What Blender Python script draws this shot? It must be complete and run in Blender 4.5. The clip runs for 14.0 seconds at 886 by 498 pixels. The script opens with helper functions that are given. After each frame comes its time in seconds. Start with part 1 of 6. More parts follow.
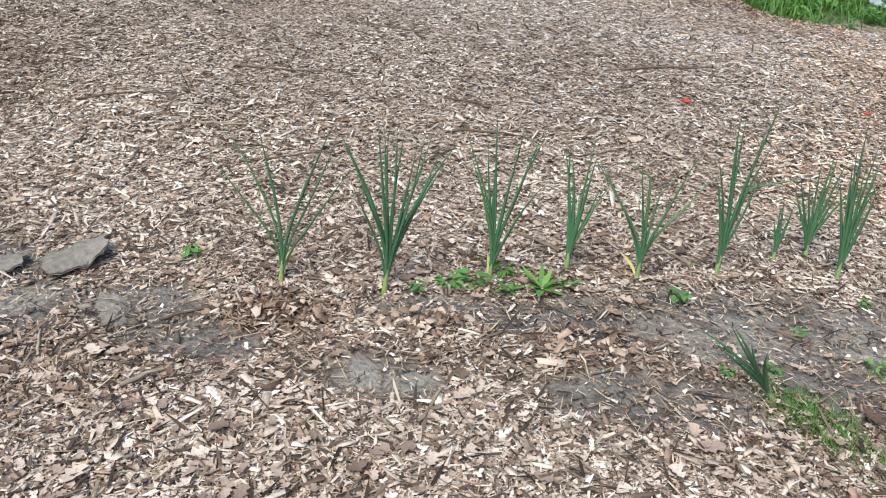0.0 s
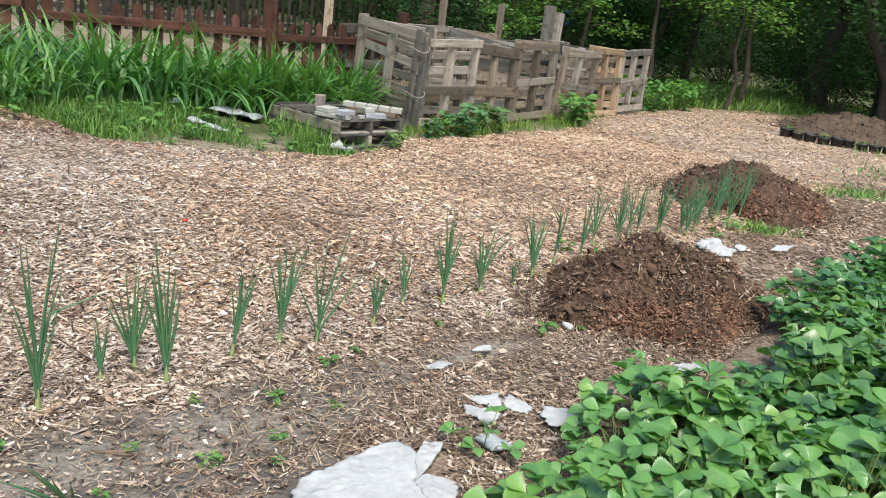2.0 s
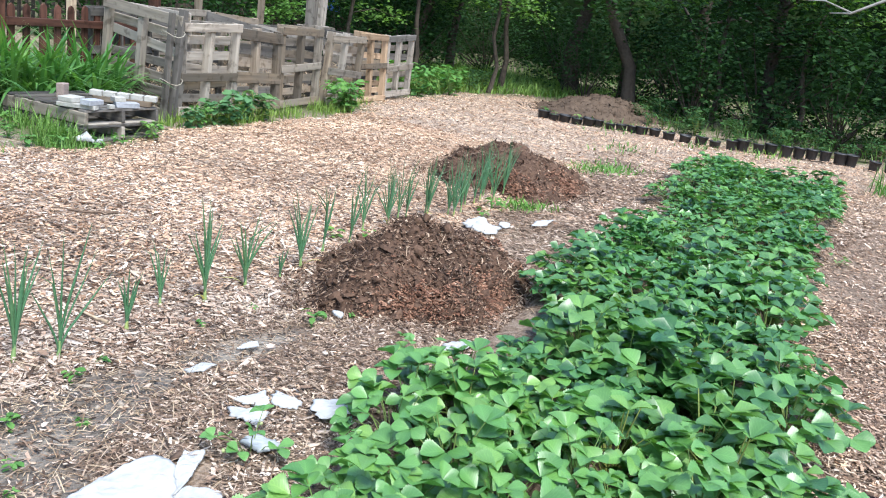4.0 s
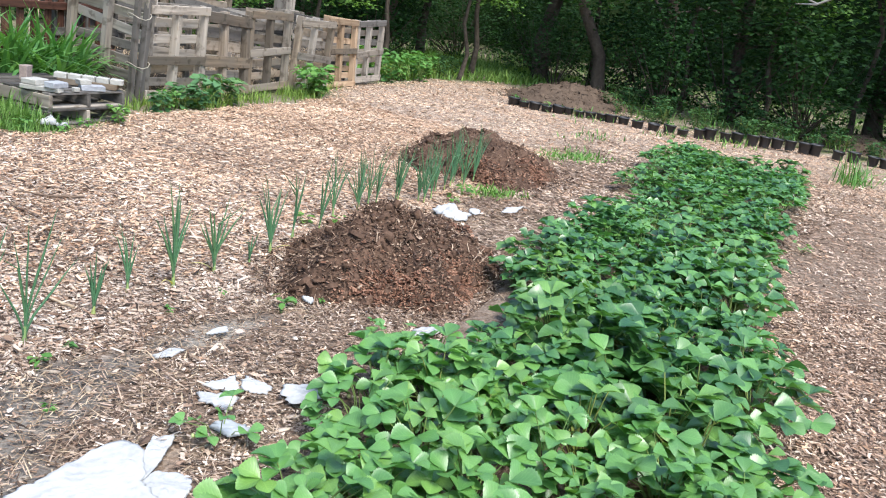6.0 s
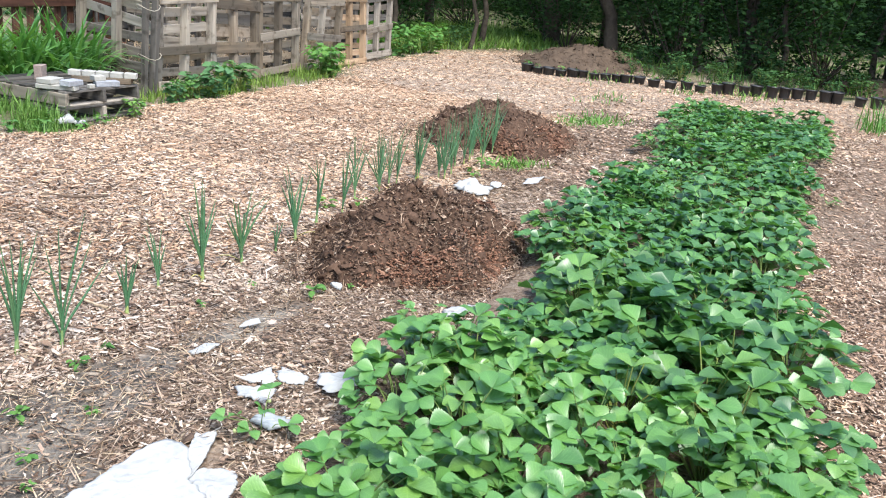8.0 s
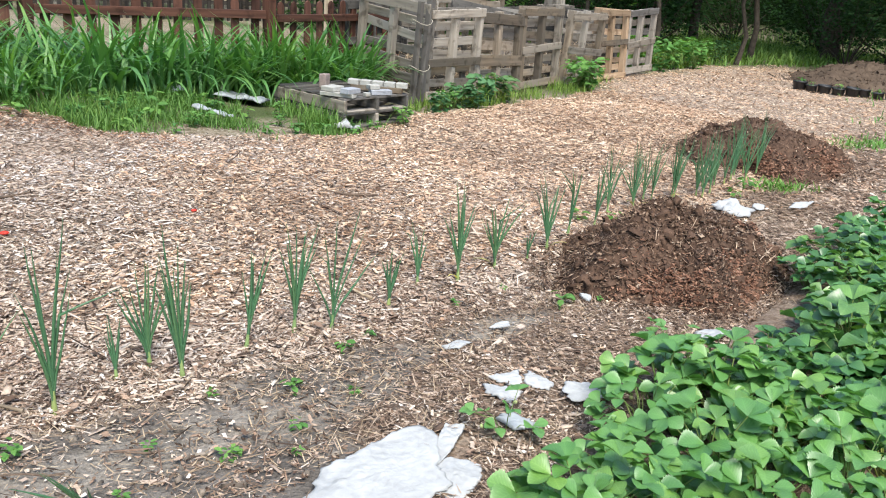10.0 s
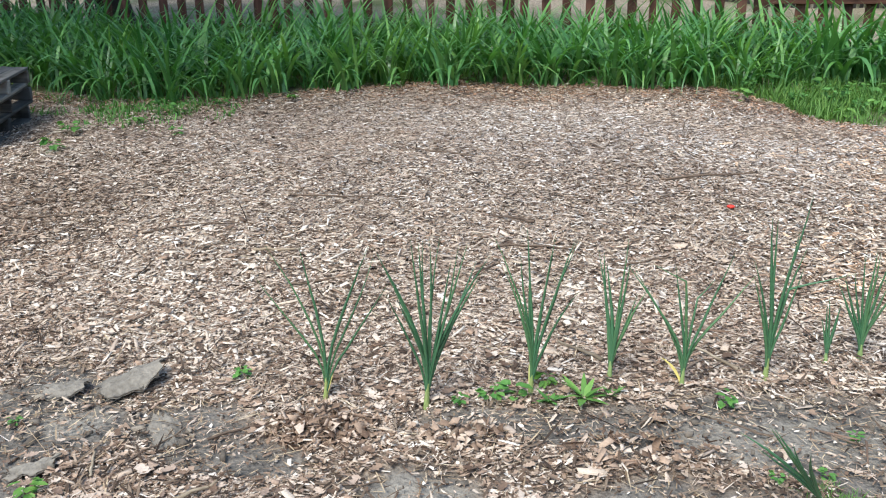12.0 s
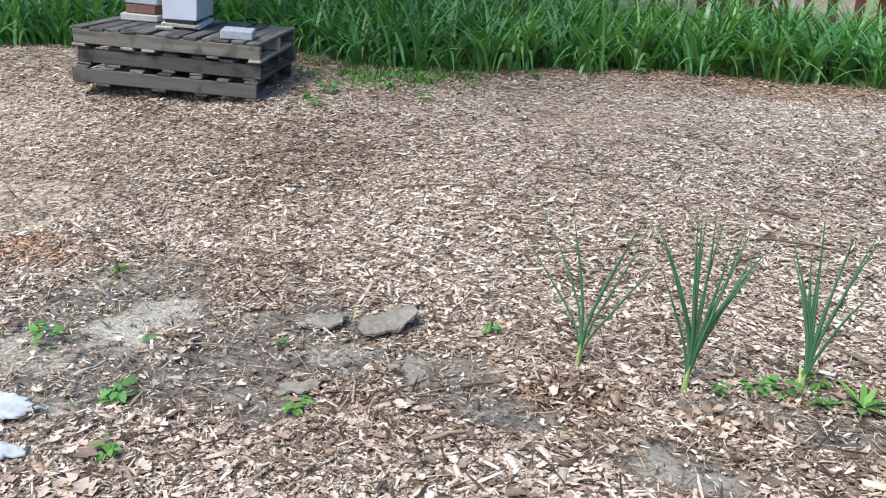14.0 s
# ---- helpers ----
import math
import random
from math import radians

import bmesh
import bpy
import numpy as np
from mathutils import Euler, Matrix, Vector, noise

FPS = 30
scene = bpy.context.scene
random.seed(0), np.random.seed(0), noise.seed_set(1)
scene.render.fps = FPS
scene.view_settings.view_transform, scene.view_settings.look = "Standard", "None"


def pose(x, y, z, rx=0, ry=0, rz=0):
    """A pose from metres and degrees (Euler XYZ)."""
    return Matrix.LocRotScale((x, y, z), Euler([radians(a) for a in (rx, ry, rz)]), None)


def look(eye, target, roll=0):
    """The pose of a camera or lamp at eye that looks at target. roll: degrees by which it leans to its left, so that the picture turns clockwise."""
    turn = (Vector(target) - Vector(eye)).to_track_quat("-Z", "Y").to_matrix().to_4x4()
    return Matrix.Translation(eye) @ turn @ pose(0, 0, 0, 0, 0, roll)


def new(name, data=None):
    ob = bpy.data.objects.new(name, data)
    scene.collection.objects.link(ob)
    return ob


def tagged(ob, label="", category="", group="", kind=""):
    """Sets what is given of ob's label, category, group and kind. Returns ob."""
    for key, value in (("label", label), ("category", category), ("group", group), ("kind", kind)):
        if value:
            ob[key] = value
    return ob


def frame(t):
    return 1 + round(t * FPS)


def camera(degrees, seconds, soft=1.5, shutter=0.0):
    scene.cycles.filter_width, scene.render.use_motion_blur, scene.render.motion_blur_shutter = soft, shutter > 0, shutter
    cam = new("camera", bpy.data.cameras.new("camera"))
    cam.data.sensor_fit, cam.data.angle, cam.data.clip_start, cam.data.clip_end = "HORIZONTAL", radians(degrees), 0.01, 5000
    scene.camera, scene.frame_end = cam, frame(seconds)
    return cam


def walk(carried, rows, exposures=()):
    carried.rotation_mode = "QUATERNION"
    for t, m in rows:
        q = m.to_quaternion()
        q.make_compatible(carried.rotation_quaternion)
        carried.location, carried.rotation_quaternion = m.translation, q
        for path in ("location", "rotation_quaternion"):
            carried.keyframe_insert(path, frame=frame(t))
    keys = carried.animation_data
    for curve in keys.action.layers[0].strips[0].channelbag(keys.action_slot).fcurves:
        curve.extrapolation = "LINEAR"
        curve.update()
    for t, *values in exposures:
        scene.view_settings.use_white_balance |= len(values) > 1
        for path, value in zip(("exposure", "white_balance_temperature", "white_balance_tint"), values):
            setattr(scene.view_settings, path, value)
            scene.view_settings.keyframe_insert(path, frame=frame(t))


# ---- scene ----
cam = camera(55.3, 14.0, soft=1.1)
PATH = [
    (0, (0.094, -0.19, 1.463), (0.006, 1.572, 0.522), 3.9),
    (0.5, (0.135, -0.195, 1.484), (0.19, 1.619, 0.643), 4.1),
    (1, (0.24, -0.196, 1.475), (0.706, 1.601, 0.734), 5.5),
    (1.5, (0.343, -0.21, 1.47), (1.203, 1.474, 0.82), 6.5),
    (2, (0.426, -0.245, 1.482), (1.594, 1.278, 0.921), 7.3),
    (2.5, (0.486, -0.262, 1.504), (1.889, 1.078, 1.02), 6.9),
    (3, (0.536, -0.253, 1.502), (2.056, 0.966, 1.055), 6.4),
    (3.5, (0.551, -0.24, 1.481), (2.088, 0.947, 1.004), 7.1),
    (3.7, (0.551, -0.236, 1.47), (2.083, 0.947, 0.967), 7.5),
    (5.8, (0.545, -0.242, 1.462), (2.114, 0.871, 0.915), 9.1),
    (6, (0.54, -0.242, 1.464), (2.115, 0.865, 0.921), 8.7),
    (6.5, (0.522, -0.242, 1.471), (2.098, 0.848, 0.899), 5.6),
    (7, (0.475, -0.246, 1.501), (2.045, 0.846, 0.917), 4.4),
    (7.2, (0.488, -0.239, 1.502), (2.062, 0.843, 0.908), 4.9),
    (9.3, (0.559, -0.188, 1.478), (1.882, 1.169, 0.839), 4.9),
    (9.5, (0.534, -0.191, 1.471), (1.801, 1.218, 0.833), 5.0),
    (10, (0.476, -0.197, 1.488), (1.608, 1.328, 0.861), 4.0),
    (10.5, (0.463, -0.19, 1.482), (1.498, 1.391, 0.827), 3.5),
    (11, (0.35, -0.201, 1.476), (0.923, 1.573, 0.75), 2.2),
    (11.5, (0.267, -0.236, 1.483), (0.317, 1.631, 0.768), 0.1),
    (12, (0.217, -0.246, 1.473), (-0.06, 1.612, 0.786), -0.7),
    (12.5, (0.165, -0.273, 1.473), (-0.353, 1.538, 0.8), -2.1),
    (13, (0.047, -0.373, 1.471), (-0.486, 1.439, 0.813), -2.7),
    (13.5, (-0.03, -0.4, 1.456), (-0.559, 1.41, 0.787), -0.9),
    (14, (-0.034, -0.291, 1.346), (-0.741, 1.445, 0.648), 1.4),
]
walk(cam, [(t, look(eye, target, roll)) for t, eye, target, roll in PATH],
     [(0.0, 1.44, 6400, 3), (0.5, 1.52, 6250, 0), (1.0, 1.52, 6800, 2), (1.5, 1.52, 7100, 4), (2.0, 1.60, 7000, 5), (3.0, 1.95, 6300, 7), (3.5, 2.05, 6200, 6), (6.0, 1.95, 6450, 8), (7.0, 2.01, 6500, 8), (9.5, 1.9, 6700, 5), (10.5, 1.68, 6900, 8), (11.0, 1.62, 7200, 10), (11.5, 1.55, 7300, 8), (12.0, 1.62, 6350, 2), (12.5, 1.7, 6300, 3), (14.0, 1.69, 6250, 3)])

# ---- world, sun, exposure ----
world = bpy.data.worlds.new("sky")
scene.world = world
world.use_nodes = True
wn = world.node_tree
sky = wn.nodes.new("ShaderNodeTexSky")
sky.sky_type = "NISHITA"
sky.sun_disc = False
sky.sun_elevation = radians(58)
sky.sun_rotation = radians(200)
sky.air_density, sky.dust_density, sky.ozone_density = 1.0, 1.2, 1.0
wn.links.new(sky.outputs[0], wn.nodes["Background"].inputs[0])
wn.nodes["Background"].inputs[1].default_value = 0.11
sun_data = bpy.data.lights.new("sun", "SUN")
sun_data.energy, sun_data.angle, sun_data.color = 1.5, radians(28), (1.0, 0.97, 0.93)
sun = new("sun", sun_data)
sun.matrix_world = look((-3.4, -9.4, 16), (0, 0, 0))

rng = np.random.default_rng(7)
UP = Vector((0, 0, 1))


# ---- the lie of the land ----
def sstep(t):
    t = np.clip(t, 0, 1)
    return t * t * (3 - 2 * t)


def vnoise(x, y, s, seed=0):
    """Smooth value noise on arrays, cell size s, values 0 to 1."""
    x, y = np.asarray(x, float) / s, np.asarray(y, float) / s
    ix, iy = np.floor(x), np.floor(y)
    fx, fy = x - ix, y - iy
    fx, fy = fx * fx * (3 - 2 * fx), fy * fy * (3 - 2 * fy)

    def h(a, b):
        v = np.sin(a * 127.1 + b * 311.7 + seed * 74.7) * 43758.5453
        return v - np.floor(v)
    return (h(ix, iy) * (1 - fx) + h(ix + 1, iy) * fx) * (1 - fy) + (h(ix, iy + 1) * (1 - fx) + h(ix + 1, iy + 1) * fx) * fy


def lie(x, y):
    x, y = np.asarray(x, float), np.asarray(y, float)
    r = 0.27 * sstep((y - 2.5) / 2.2) + 0.12 * sstep((y - 4.7) / 4.0)
    z = r * (1 - sstep((x - 1.2) / 4.0))
    return z + 0.10 * sstep((-x - 3.6) / 1.2) * sstep((y - 3.4) / 1.5)


def row_y(x):
    return 2.35 + 0.16 * x + 0.012 * x * x


BED_L = [(1.2, 0.80), (1.8, 1.36), (2.4, 1.60), (3.2, 1.80), (4.3, 2.16), (5.4, 2.40), (7.5, 2.86), (9.9, 3.85), (11.8, 4.1)]
BED_R = [(2.2, -0.5), (3.1, 0.0), (3.6, 0.22), (4.3, 0.38), (5.1, 0.76), (6.6, 1.04), (8.2, 1.56), (10.2, 1.78), (12.6, 2.6)]


def bed_edges(x):
    lx, ly = zip(*BED_L)
    rx, ry = zip(*BED_R)
    return np.interp(x, lx, ly), np.interp(x, rx, ry)


SOIL = ((-1.58, 1.86, 0.40, 0.44), (-1.42, 1.58, 0.22, 0.16), (-2.24, 1.96, 0.40, 0.44), (-2.15, 1.48, 0.50, 0.30), (-0.95, 2.02, 0.22, 0.15), (-0.72, 1.84, 0.20, 0.10), (0.10, 2.12, 0.34, 0.11), (0.48, 2.12, 0.32, 0.15),
        (0.88, 2.18, 0.34, 0.23), (1.25, 2.20, 0.36, 0.27), (1.70, 2.25, 0.40, 0.26), (2.10, 2.36, 0.32, 0.16), (0.58, 1.75, 0.36, 0.15), (-0.15, 1.72, 0.20, 0.10), (1.40, 1.92, 0.40, 0.20), (2.75, 2.42, 0.3, 0.1))


def bare(x, y):
    """How bare of mulch the ground is, 0 to 1: the worked strip along the onions and the trodden patches."""
    n = vnoise(x, y, 0.30, 3) * 0.45 + vnoise(x, y, 0.11, 5) * 0.35 + vnoise(x, y, 0.05, 7) * 0.2
    a = 0 * x
    for px, py, rx, ry in SOIL:
        q = ((x - px) / rx) ** 2 + ((y - py) / ry) ** 2 + (n - 0.5) * 2.0
        a = np.maximum(a, 1 - sstep((q - 0.8) / 0.5))
    return a


def sandy(x, y):
    """Pale dry sand showing through the bare patches, 0 to 1."""
    n = vnoise(x, y, 0.13, 13) * 0.6 + vnoise(x, y, 0.05, 15) * 0.4
    a = 0 * x
    for px, py, rx, ry, w in ((-2.10, 2.02, 0.13, 0.15, 0.9), (-2.10, 1.78, 0.16, 0.20, 1.0), (-2.42, 2.20, 0.16, 0.12, 0.45), (-1.36, 2.0, 0.10, 0.10, 0.5), (-2.0, 1.22, 0.18, 0.12, 0.8), (1.35, 2.20, 0.50, 0.16, 0.30), (0.85, 2.14, 0.25, 0.12, 0.35), (-0.15, 1.72, 0.16, 0.10, 0.45), (2.8, 2.42, 0.22, 0.07, 0.6), (-2.3, 1.5, 0.25, 0.12, 0.6)):
        q = ((x - px) / rx) ** 2 + ((y - py) / ry) ** 2 + (n - 0.5) * 1.8
        a = np.maximum(a, w * (1 - sstep((q - 0.55) / 0.6)))
    return a


def litter(x, y):
    """Brown, rotted mulch between the onions and the strawberries, 0 to 1."""
    d = row_y(x) - y
    up, _ = bed_edges(x)
    band = sstep((d - 0.18) / 0.25) * sstep((x - 1.25) / 0.5) * (1 - sstep((x - 9.5) / 2))
    path = sstep((up - 1.2 - y) / 0.3) * sstep((x - 2.5) / 1.0) * sstep((y + 3.0) / 2.0) * 0.3
    # browner chips towards the hive: rotted, and partly painting the shade there
    left = 0.45 * sstep((-1.2 - x) / 1.5) * sstep((y - 2.6) / 0.8) * sstep((vnoise(x, y, 0.9, 17) - 0.25) / 0.4)
    front_ = 0.9 * sstep((2.15 - y) / 0.3) * sstep((y - 1.60) / 0.22) * (1 - sstep((x - 1.4) / 0.4)) * sstep((y - 0.2) / 0.7) * sstep((vnoise(x, y, 0.5, 19) - 0.2) / 0.4)
    return np.maximum(np.maximum(band, path), np.maximum(left, front_))


def grassy(x, y):
    """Where grass and weeds grow: the strip before the picket fence, round the pallets, beyond the mulch."""
    lx = np.interp(x, [-9, -5.7, -5.0, -4.5, -3.3, -2.5, -1.8, -0.9, 0.3, 0.95, 1.5, 2.0, 2.8, 3.9, 5.5, 6.6, 8.6, 10.6, 12.4, 14.5, 16], [4.9, 5.0, 5.8, 6.1, 5.95, 6.1, 6.42, 6.72, 6.88, 6.68, 6.55, 5.75, 5.65, 6.1, 7.2, 7.35, 7.9, 9.2, 9.9, 10.5, 10.6])
    a = sstep((y - lx + 0.12 * (vnoise(x, y, 0.25, 9) - 0.5) * 2) / 0.16)
    edge = np.interp(y, [-6, 2, 5, 8, 11], [18.6, 16.4, 15.2, 16.0, 16.7])
    return np.maximum(a, sstep((x - edge) / 0.5))


def lay(x, y):
    """Height of the ground with its small bumps."""
    z = lie(x, y)
    z = z + (vnoise(x, y, 0.7, 1) - 0.5) * 0.05 + (vnoise(x, y, 0.23, 2) - 0.5) * 0.022
    z = z - 0.012 * bare(x, y)
    # the strawberry bed stands a little proud
    up, lo = bed_edges(x)
    z = z + 0.05 * sstep((up - y) / 0.25) * sstep((y - lo) / 0.25) * sstep((x - 1.0) / 0.4) * (1 - sstep((x - 12) / 0.8))
    return z


# ---- materials ----
def material(name, rough=0.8, metal=0.0, spec=0.3):
    m = bpy.data.materials.new(name)
    m.use_nodes = True
    nt = m.node_tree
    b = nt.nodes["Principled BSDF"]
    b.inputs["Roughness"].default_value = rough
    b.inputs["Metallic"].default_value = metal
    b.inputs["Specular IOR Level"].default_value = spec
    return m, nt, b


def ramp(nt, stops, source):
    r = nt.nodes.new("ShaderNodeValToRGB")
    while len(r.color_ramp.elements) < len(stops):
        r.color_ramp.elements.new(0.5)
    for e, (p, c) in zip(r.color_ramp.elements, stops):
        e.position, e.color = p, (*c, 1)
    nt.links.new(source, r.inputs[0])
    return r.outputs[0]


def tex(nt, kind, scale, coord=None, detail=4.0, out=0):
    t = nt.nodes.new(kind)
    t.inputs["Scale"].default_value = scale
    if "Detail" in t.inputs:
        t.inputs["Detail"].default_value = detail
    if coord is not None:
        nt.links.new(coord, t.inputs["Vector"])
    return t.outputs[out]


def coords(nt, which="Object", stretch=None):
    c = nt.nodes.new("ShaderNodeTexCoord").outputs[which]
    if stretch:
        mp = nt.nodes.new("ShaderNodeMapping")
        mp.inputs["Scale"].default_value = stretch
        nt.links.new(c, mp.inputs["Vector"])
        c = mp.outputs[0]
    return c


def mix(nt, a, b, fac, mode="MIX"):
    n = nt.nodes.new("ShaderNodeMix")
    n.data_type, n.blend_type = "RGBA", mode
    for sock, v in ((n.inputs[0], fac), (n.inputs[6], a), (n.inputs[7], b)):
        if isinstance(v, (int, float)):
            sock.default_value = v
        elif isinstance(v, tuple):
            sock.default_value = (*v, 1)
        else:
            nt.links.new(v, sock)
    return n.outputs[2]


def bump(nt, b, height, strength=0.4, dist=0.01):
    n = nt.nodes.new("ShaderNodeBump")
    n.inputs["Strength"].default_value, n.inputs["Distance"].default_value = strength, dist
    nt.links.new(height, n.inputs["Height"])
    nt.links.new(n.outputs[0], b.inputs["Normal"])


def scatter_offset(nt, c):
    """Shift texture space by the object's own random number, so that alike pieces differ."""
    info = nt.nodes.new("ShaderNodeObjectInfo")
    add = nt.nodes.new("ShaderNodeVectorMath")
    add.operation = "MULTIPLY_ADD"
    add.inputs[1].default_value = (37.0, 19.0, 53.0)
    nt.links.new(info.outputs["Random"], add.inputs[0])
    nt.links.new(c, add.inputs[2])
    return add.outputs[0], info.outputs["Random"]


def wood(name, dark, light, grey=None, rough=0.85, stain=0.5):
    """Sawn wood with its grain along local x."""
    m, nt, b = material(name, rough, spec=0.2)
    c, rnd = scatter_offset(nt, coords(nt))
    mp = nt.nodes.new("ShaderNodeMapping")
    mp.inputs["Scale"].default_value = (1.6, 26, 26)
    nt.links.new(c, mp.inputs["Vector"])
    grain = tex(nt, "ShaderNodeTexNoise", 1.0, mp.outputs[0], 6)
    spot = tex(nt, "ShaderNodeTexNoise", 9.0, c, 4)
    col = ramp(nt, [(0.28, dark), (0.72, light)], grain)
    if grey:
        blot = tex(nt, "ShaderNodeTexNoise", 2.6, c, 3)
        f = ramp(nt, [(0.35, (0, 0, 0)), (0.65, (1, 1, 1))], blot)
        col = mix(nt, col, grey, f)
    own = ramp(nt, [(0.0, (1 - stain, 1 - stain, 1 - stain)), (0.45, (0.9, 0.86, 0.8)), (0.75, (1.12, 1.11, 1.10)), (1.0, (1.3, 1.26, 1.2))], rnd)
    col = mix(nt, col, own, 1.0, "MULTIPLY")
    # dark water stains
    col = mix(nt, col, ramp(nt, [(0.32, (0.55, 0.53, 0.51)), (0.45, (1, 1, 1))], spot), 1.0, "MULTIPLY")
    nt.links.new(col, b.inputs["Base Color"])
    bump(nt, b, grain, 0.7, 0.005)
    return m


def leafmat(name, dark, light, rough=0.45, spec=0.4, trans=0.25, island=True, scale=9.0):
    m, nt, b = material(name, rough, spec=spec)
    c = coords(nt)
    n = tex(nt, "ShaderNodeTexNoise", scale, c, 2)
    if island:
        g = nt.nodes.new("ShaderNodeNewGeometry")
        a = nt.nodes.new("ShaderNodeMath")
        a.operation = "MULTIPLY_ADD"
        a.inputs[1].default_value, a.inputs[2].default_value = 0.6, 0.0
        nt.links.new(g.outputs["Random Per Island"], a.inputs[0])
        d = nt.nodes.new("ShaderNodeMath")
        d.operation = "MULTIPLY_ADD"
        d.inputs[1].default_value = 0.4
        nt.links.new(n, d.inputs[0])
        nt.links.new(a.outputs[0], d.inputs[2])
        n = d.outputs[0]
    col = ramp(nt, [(0.1, dark), (0.85, light)], n)
    own = nt.nodes.new("ShaderNodeObjectInfo").outputs["Random"]
    col = mix(nt, col, ramp(nt, [(0.0, (0.78, 0.86, 0.85)), (0.7, (1.05, 1.03, 1.0)), (1.0, (1.35, 1.12, 0.95))], own), 1.0, "MULTIPLY")
    nt.links.new(col, b.inputs["Base Color"])
    if trans:
        t = nt.nodes.new("ShaderNodeBsdfTranslucent")
        br = mix(nt, col, (1.3, 1.5, 0.6), 1.0, "MULTIPLY")
        nt.links.new(br, t.inputs[0])
        ms = nt.nodes.new("ShaderNodeMixShader")
        ms.inputs[0].default_value = trans
        nt.links.new(b.outputs[0], ms.inputs[1])
        nt.links.new(t.outputs[0], ms.inputs[2])
        nt.links.new(ms.outputs[0], nt.nodes["Material Output"].inputs[0])
    return m


def chipmat(name, stops, rough=0.85):
    m, nt, b = material(name, rough, spec=0.2)
    g = nt.nodes.new("ShaderNodeNewGeometry")
    col = ramp(nt, stops, g.outputs["Random Per Island"])
    fine = tex(nt, "ShaderNodeTexNoise", 140.0, coords(nt, "Object", (1, 1, 3)), 3)
    col = mix(nt, col, ramp(nt, [(0.3, (0.82, 0.80, 0.78)), (0.7, (1.1, 1.09, 1.08))], fine), 1.0, "MULTIPLY")
    wide = tex(nt, "ShaderNodeTexNoise", 0.9, coords(nt), 3)
    col = mix(nt, col, ramp(nt, [(0.35, (0.80, 0.74, 0.70)), (0.65, (1.08, 1.06, 1.04))], wide), 1.0, "MULTIPLY")
    nt.links.new(col, b.inputs["Base Color"])
    bump(nt, b, fine, 0.3, 0.002)
    return m


def plain(name, dark, light, scale=20.0, rough=0.7, bumpy=0.3, spec=0.3, metal=0.0, dist=0.003):
    m, nt, b = material(name, rough, metal, spec)
    c, _ = scatter_offset(nt, coords(nt))
    n1 = tex(nt, "ShaderNodeTexNoise", scale, c, 5)
    n2 = tex(nt, "ShaderNodeTexNoise", scale / 7, c, 3)
    col = mix(nt, ramp(nt, [(0.3, dark), (0.7, light)], n1), ramp(nt, [(0.3, dark), (0.7, light)], n2), 0.5)
    nt.links.new(col, b.inputs["Base Color"])
    bump(nt, b, n1, bumpy, dist)
    return m


def groundmat():
    m, nt, b = material("earth_and_mulch", 0.95, spec=0.15)
    c = coords(nt)
    at = nt.nodes.new("ShaderNodeAttribute")
    at.attribute_name = "zone"
    sep = nt.nodes.new("ShaderNodeSeparateColor")
    nt.links.new(at.outputs["Color"], sep.inputs[0])
    cell = nt.nodes.new("ShaderNodeTexVoronoi")
    cell.inputs["Scale"].default_value = 52
    warp = nt.nodes.new("ShaderNodeTexNoise")
    warp.inputs["Scale"].default_value = 18
    nt.links.new(c, warp.inputs["Vector"])
    wv = mix(nt, c, warp.outputs["Color"], 0.06)
    nt.links.new(wv, cell.inputs["Vector"])
    sc = nt.nodes.new("ShaderNodeSeparateColor")
    nt.links.new(cell.outputs["Color"], sc.inputs[0])
    mulch = ramp(nt, [(0.0, (0.10, 0.07, 0.053)), (0.3, (0.23, 0.165, 0.12)), (0.65, (0.37, 0.285, 0.22)), (1.0, (0.53, 0.44, 0.355))], sc.outputs[0])
    fine = tex(nt, "ShaderNodeTexNoise", 60, c, 6)
    wide = tex(nt, "ShaderNodeTexNoise", 1.3, c, 4)
    mid = tex(nt, "ShaderNodeTexNoise", 7, c, 4)
    soil = mix(nt, ramp(nt, [(0.32, (0.055, 0.047, 0.041)), (0.68, (0.20, 0.175, 0.152))], fine), ramp(nt, [(0.36, (0.085, 0.074, 0.065)), (0.66, (0.24, 0.21, 0.182))], mid), 0.55)
    rot = mix(nt, ramp(nt, [(0.3, (0.07, 0.047, 0.034)), (0.7, (0.25, 0.18, 0.13))], fine), mulch, 0.3)
    turf = mix(nt, ramp(nt, [(0.3, (0.04, 0.05, 0.02)), (0.7, (0.12, 0.15, 0.05))], fine), ramp(nt, [(0.4, (0.045, 0.07, 0.02)), (0.65, (0.10, 0.10, 0.048))], wide), 0.5)
    col = mix(nt, mulch, rot, sep.outputs[2])
    col = mix(nt, col, soil, sep.outputs[0])
    sand = ramp(nt, [(0.3, (0.29, 0.255, 0.21)), (0.7, (0.45, 0.40, 0.335))], fine)
    col = mix(nt, col, sand, at.outputs["Alpha"])
    col = mix(nt, col, turf, sep.outputs[1])
    nt.links.new(col, b.inputs["Base Color"])
    bump(nt, b, mix(nt, fine, mid, 0.35), 0.9, 0.03)
    return m


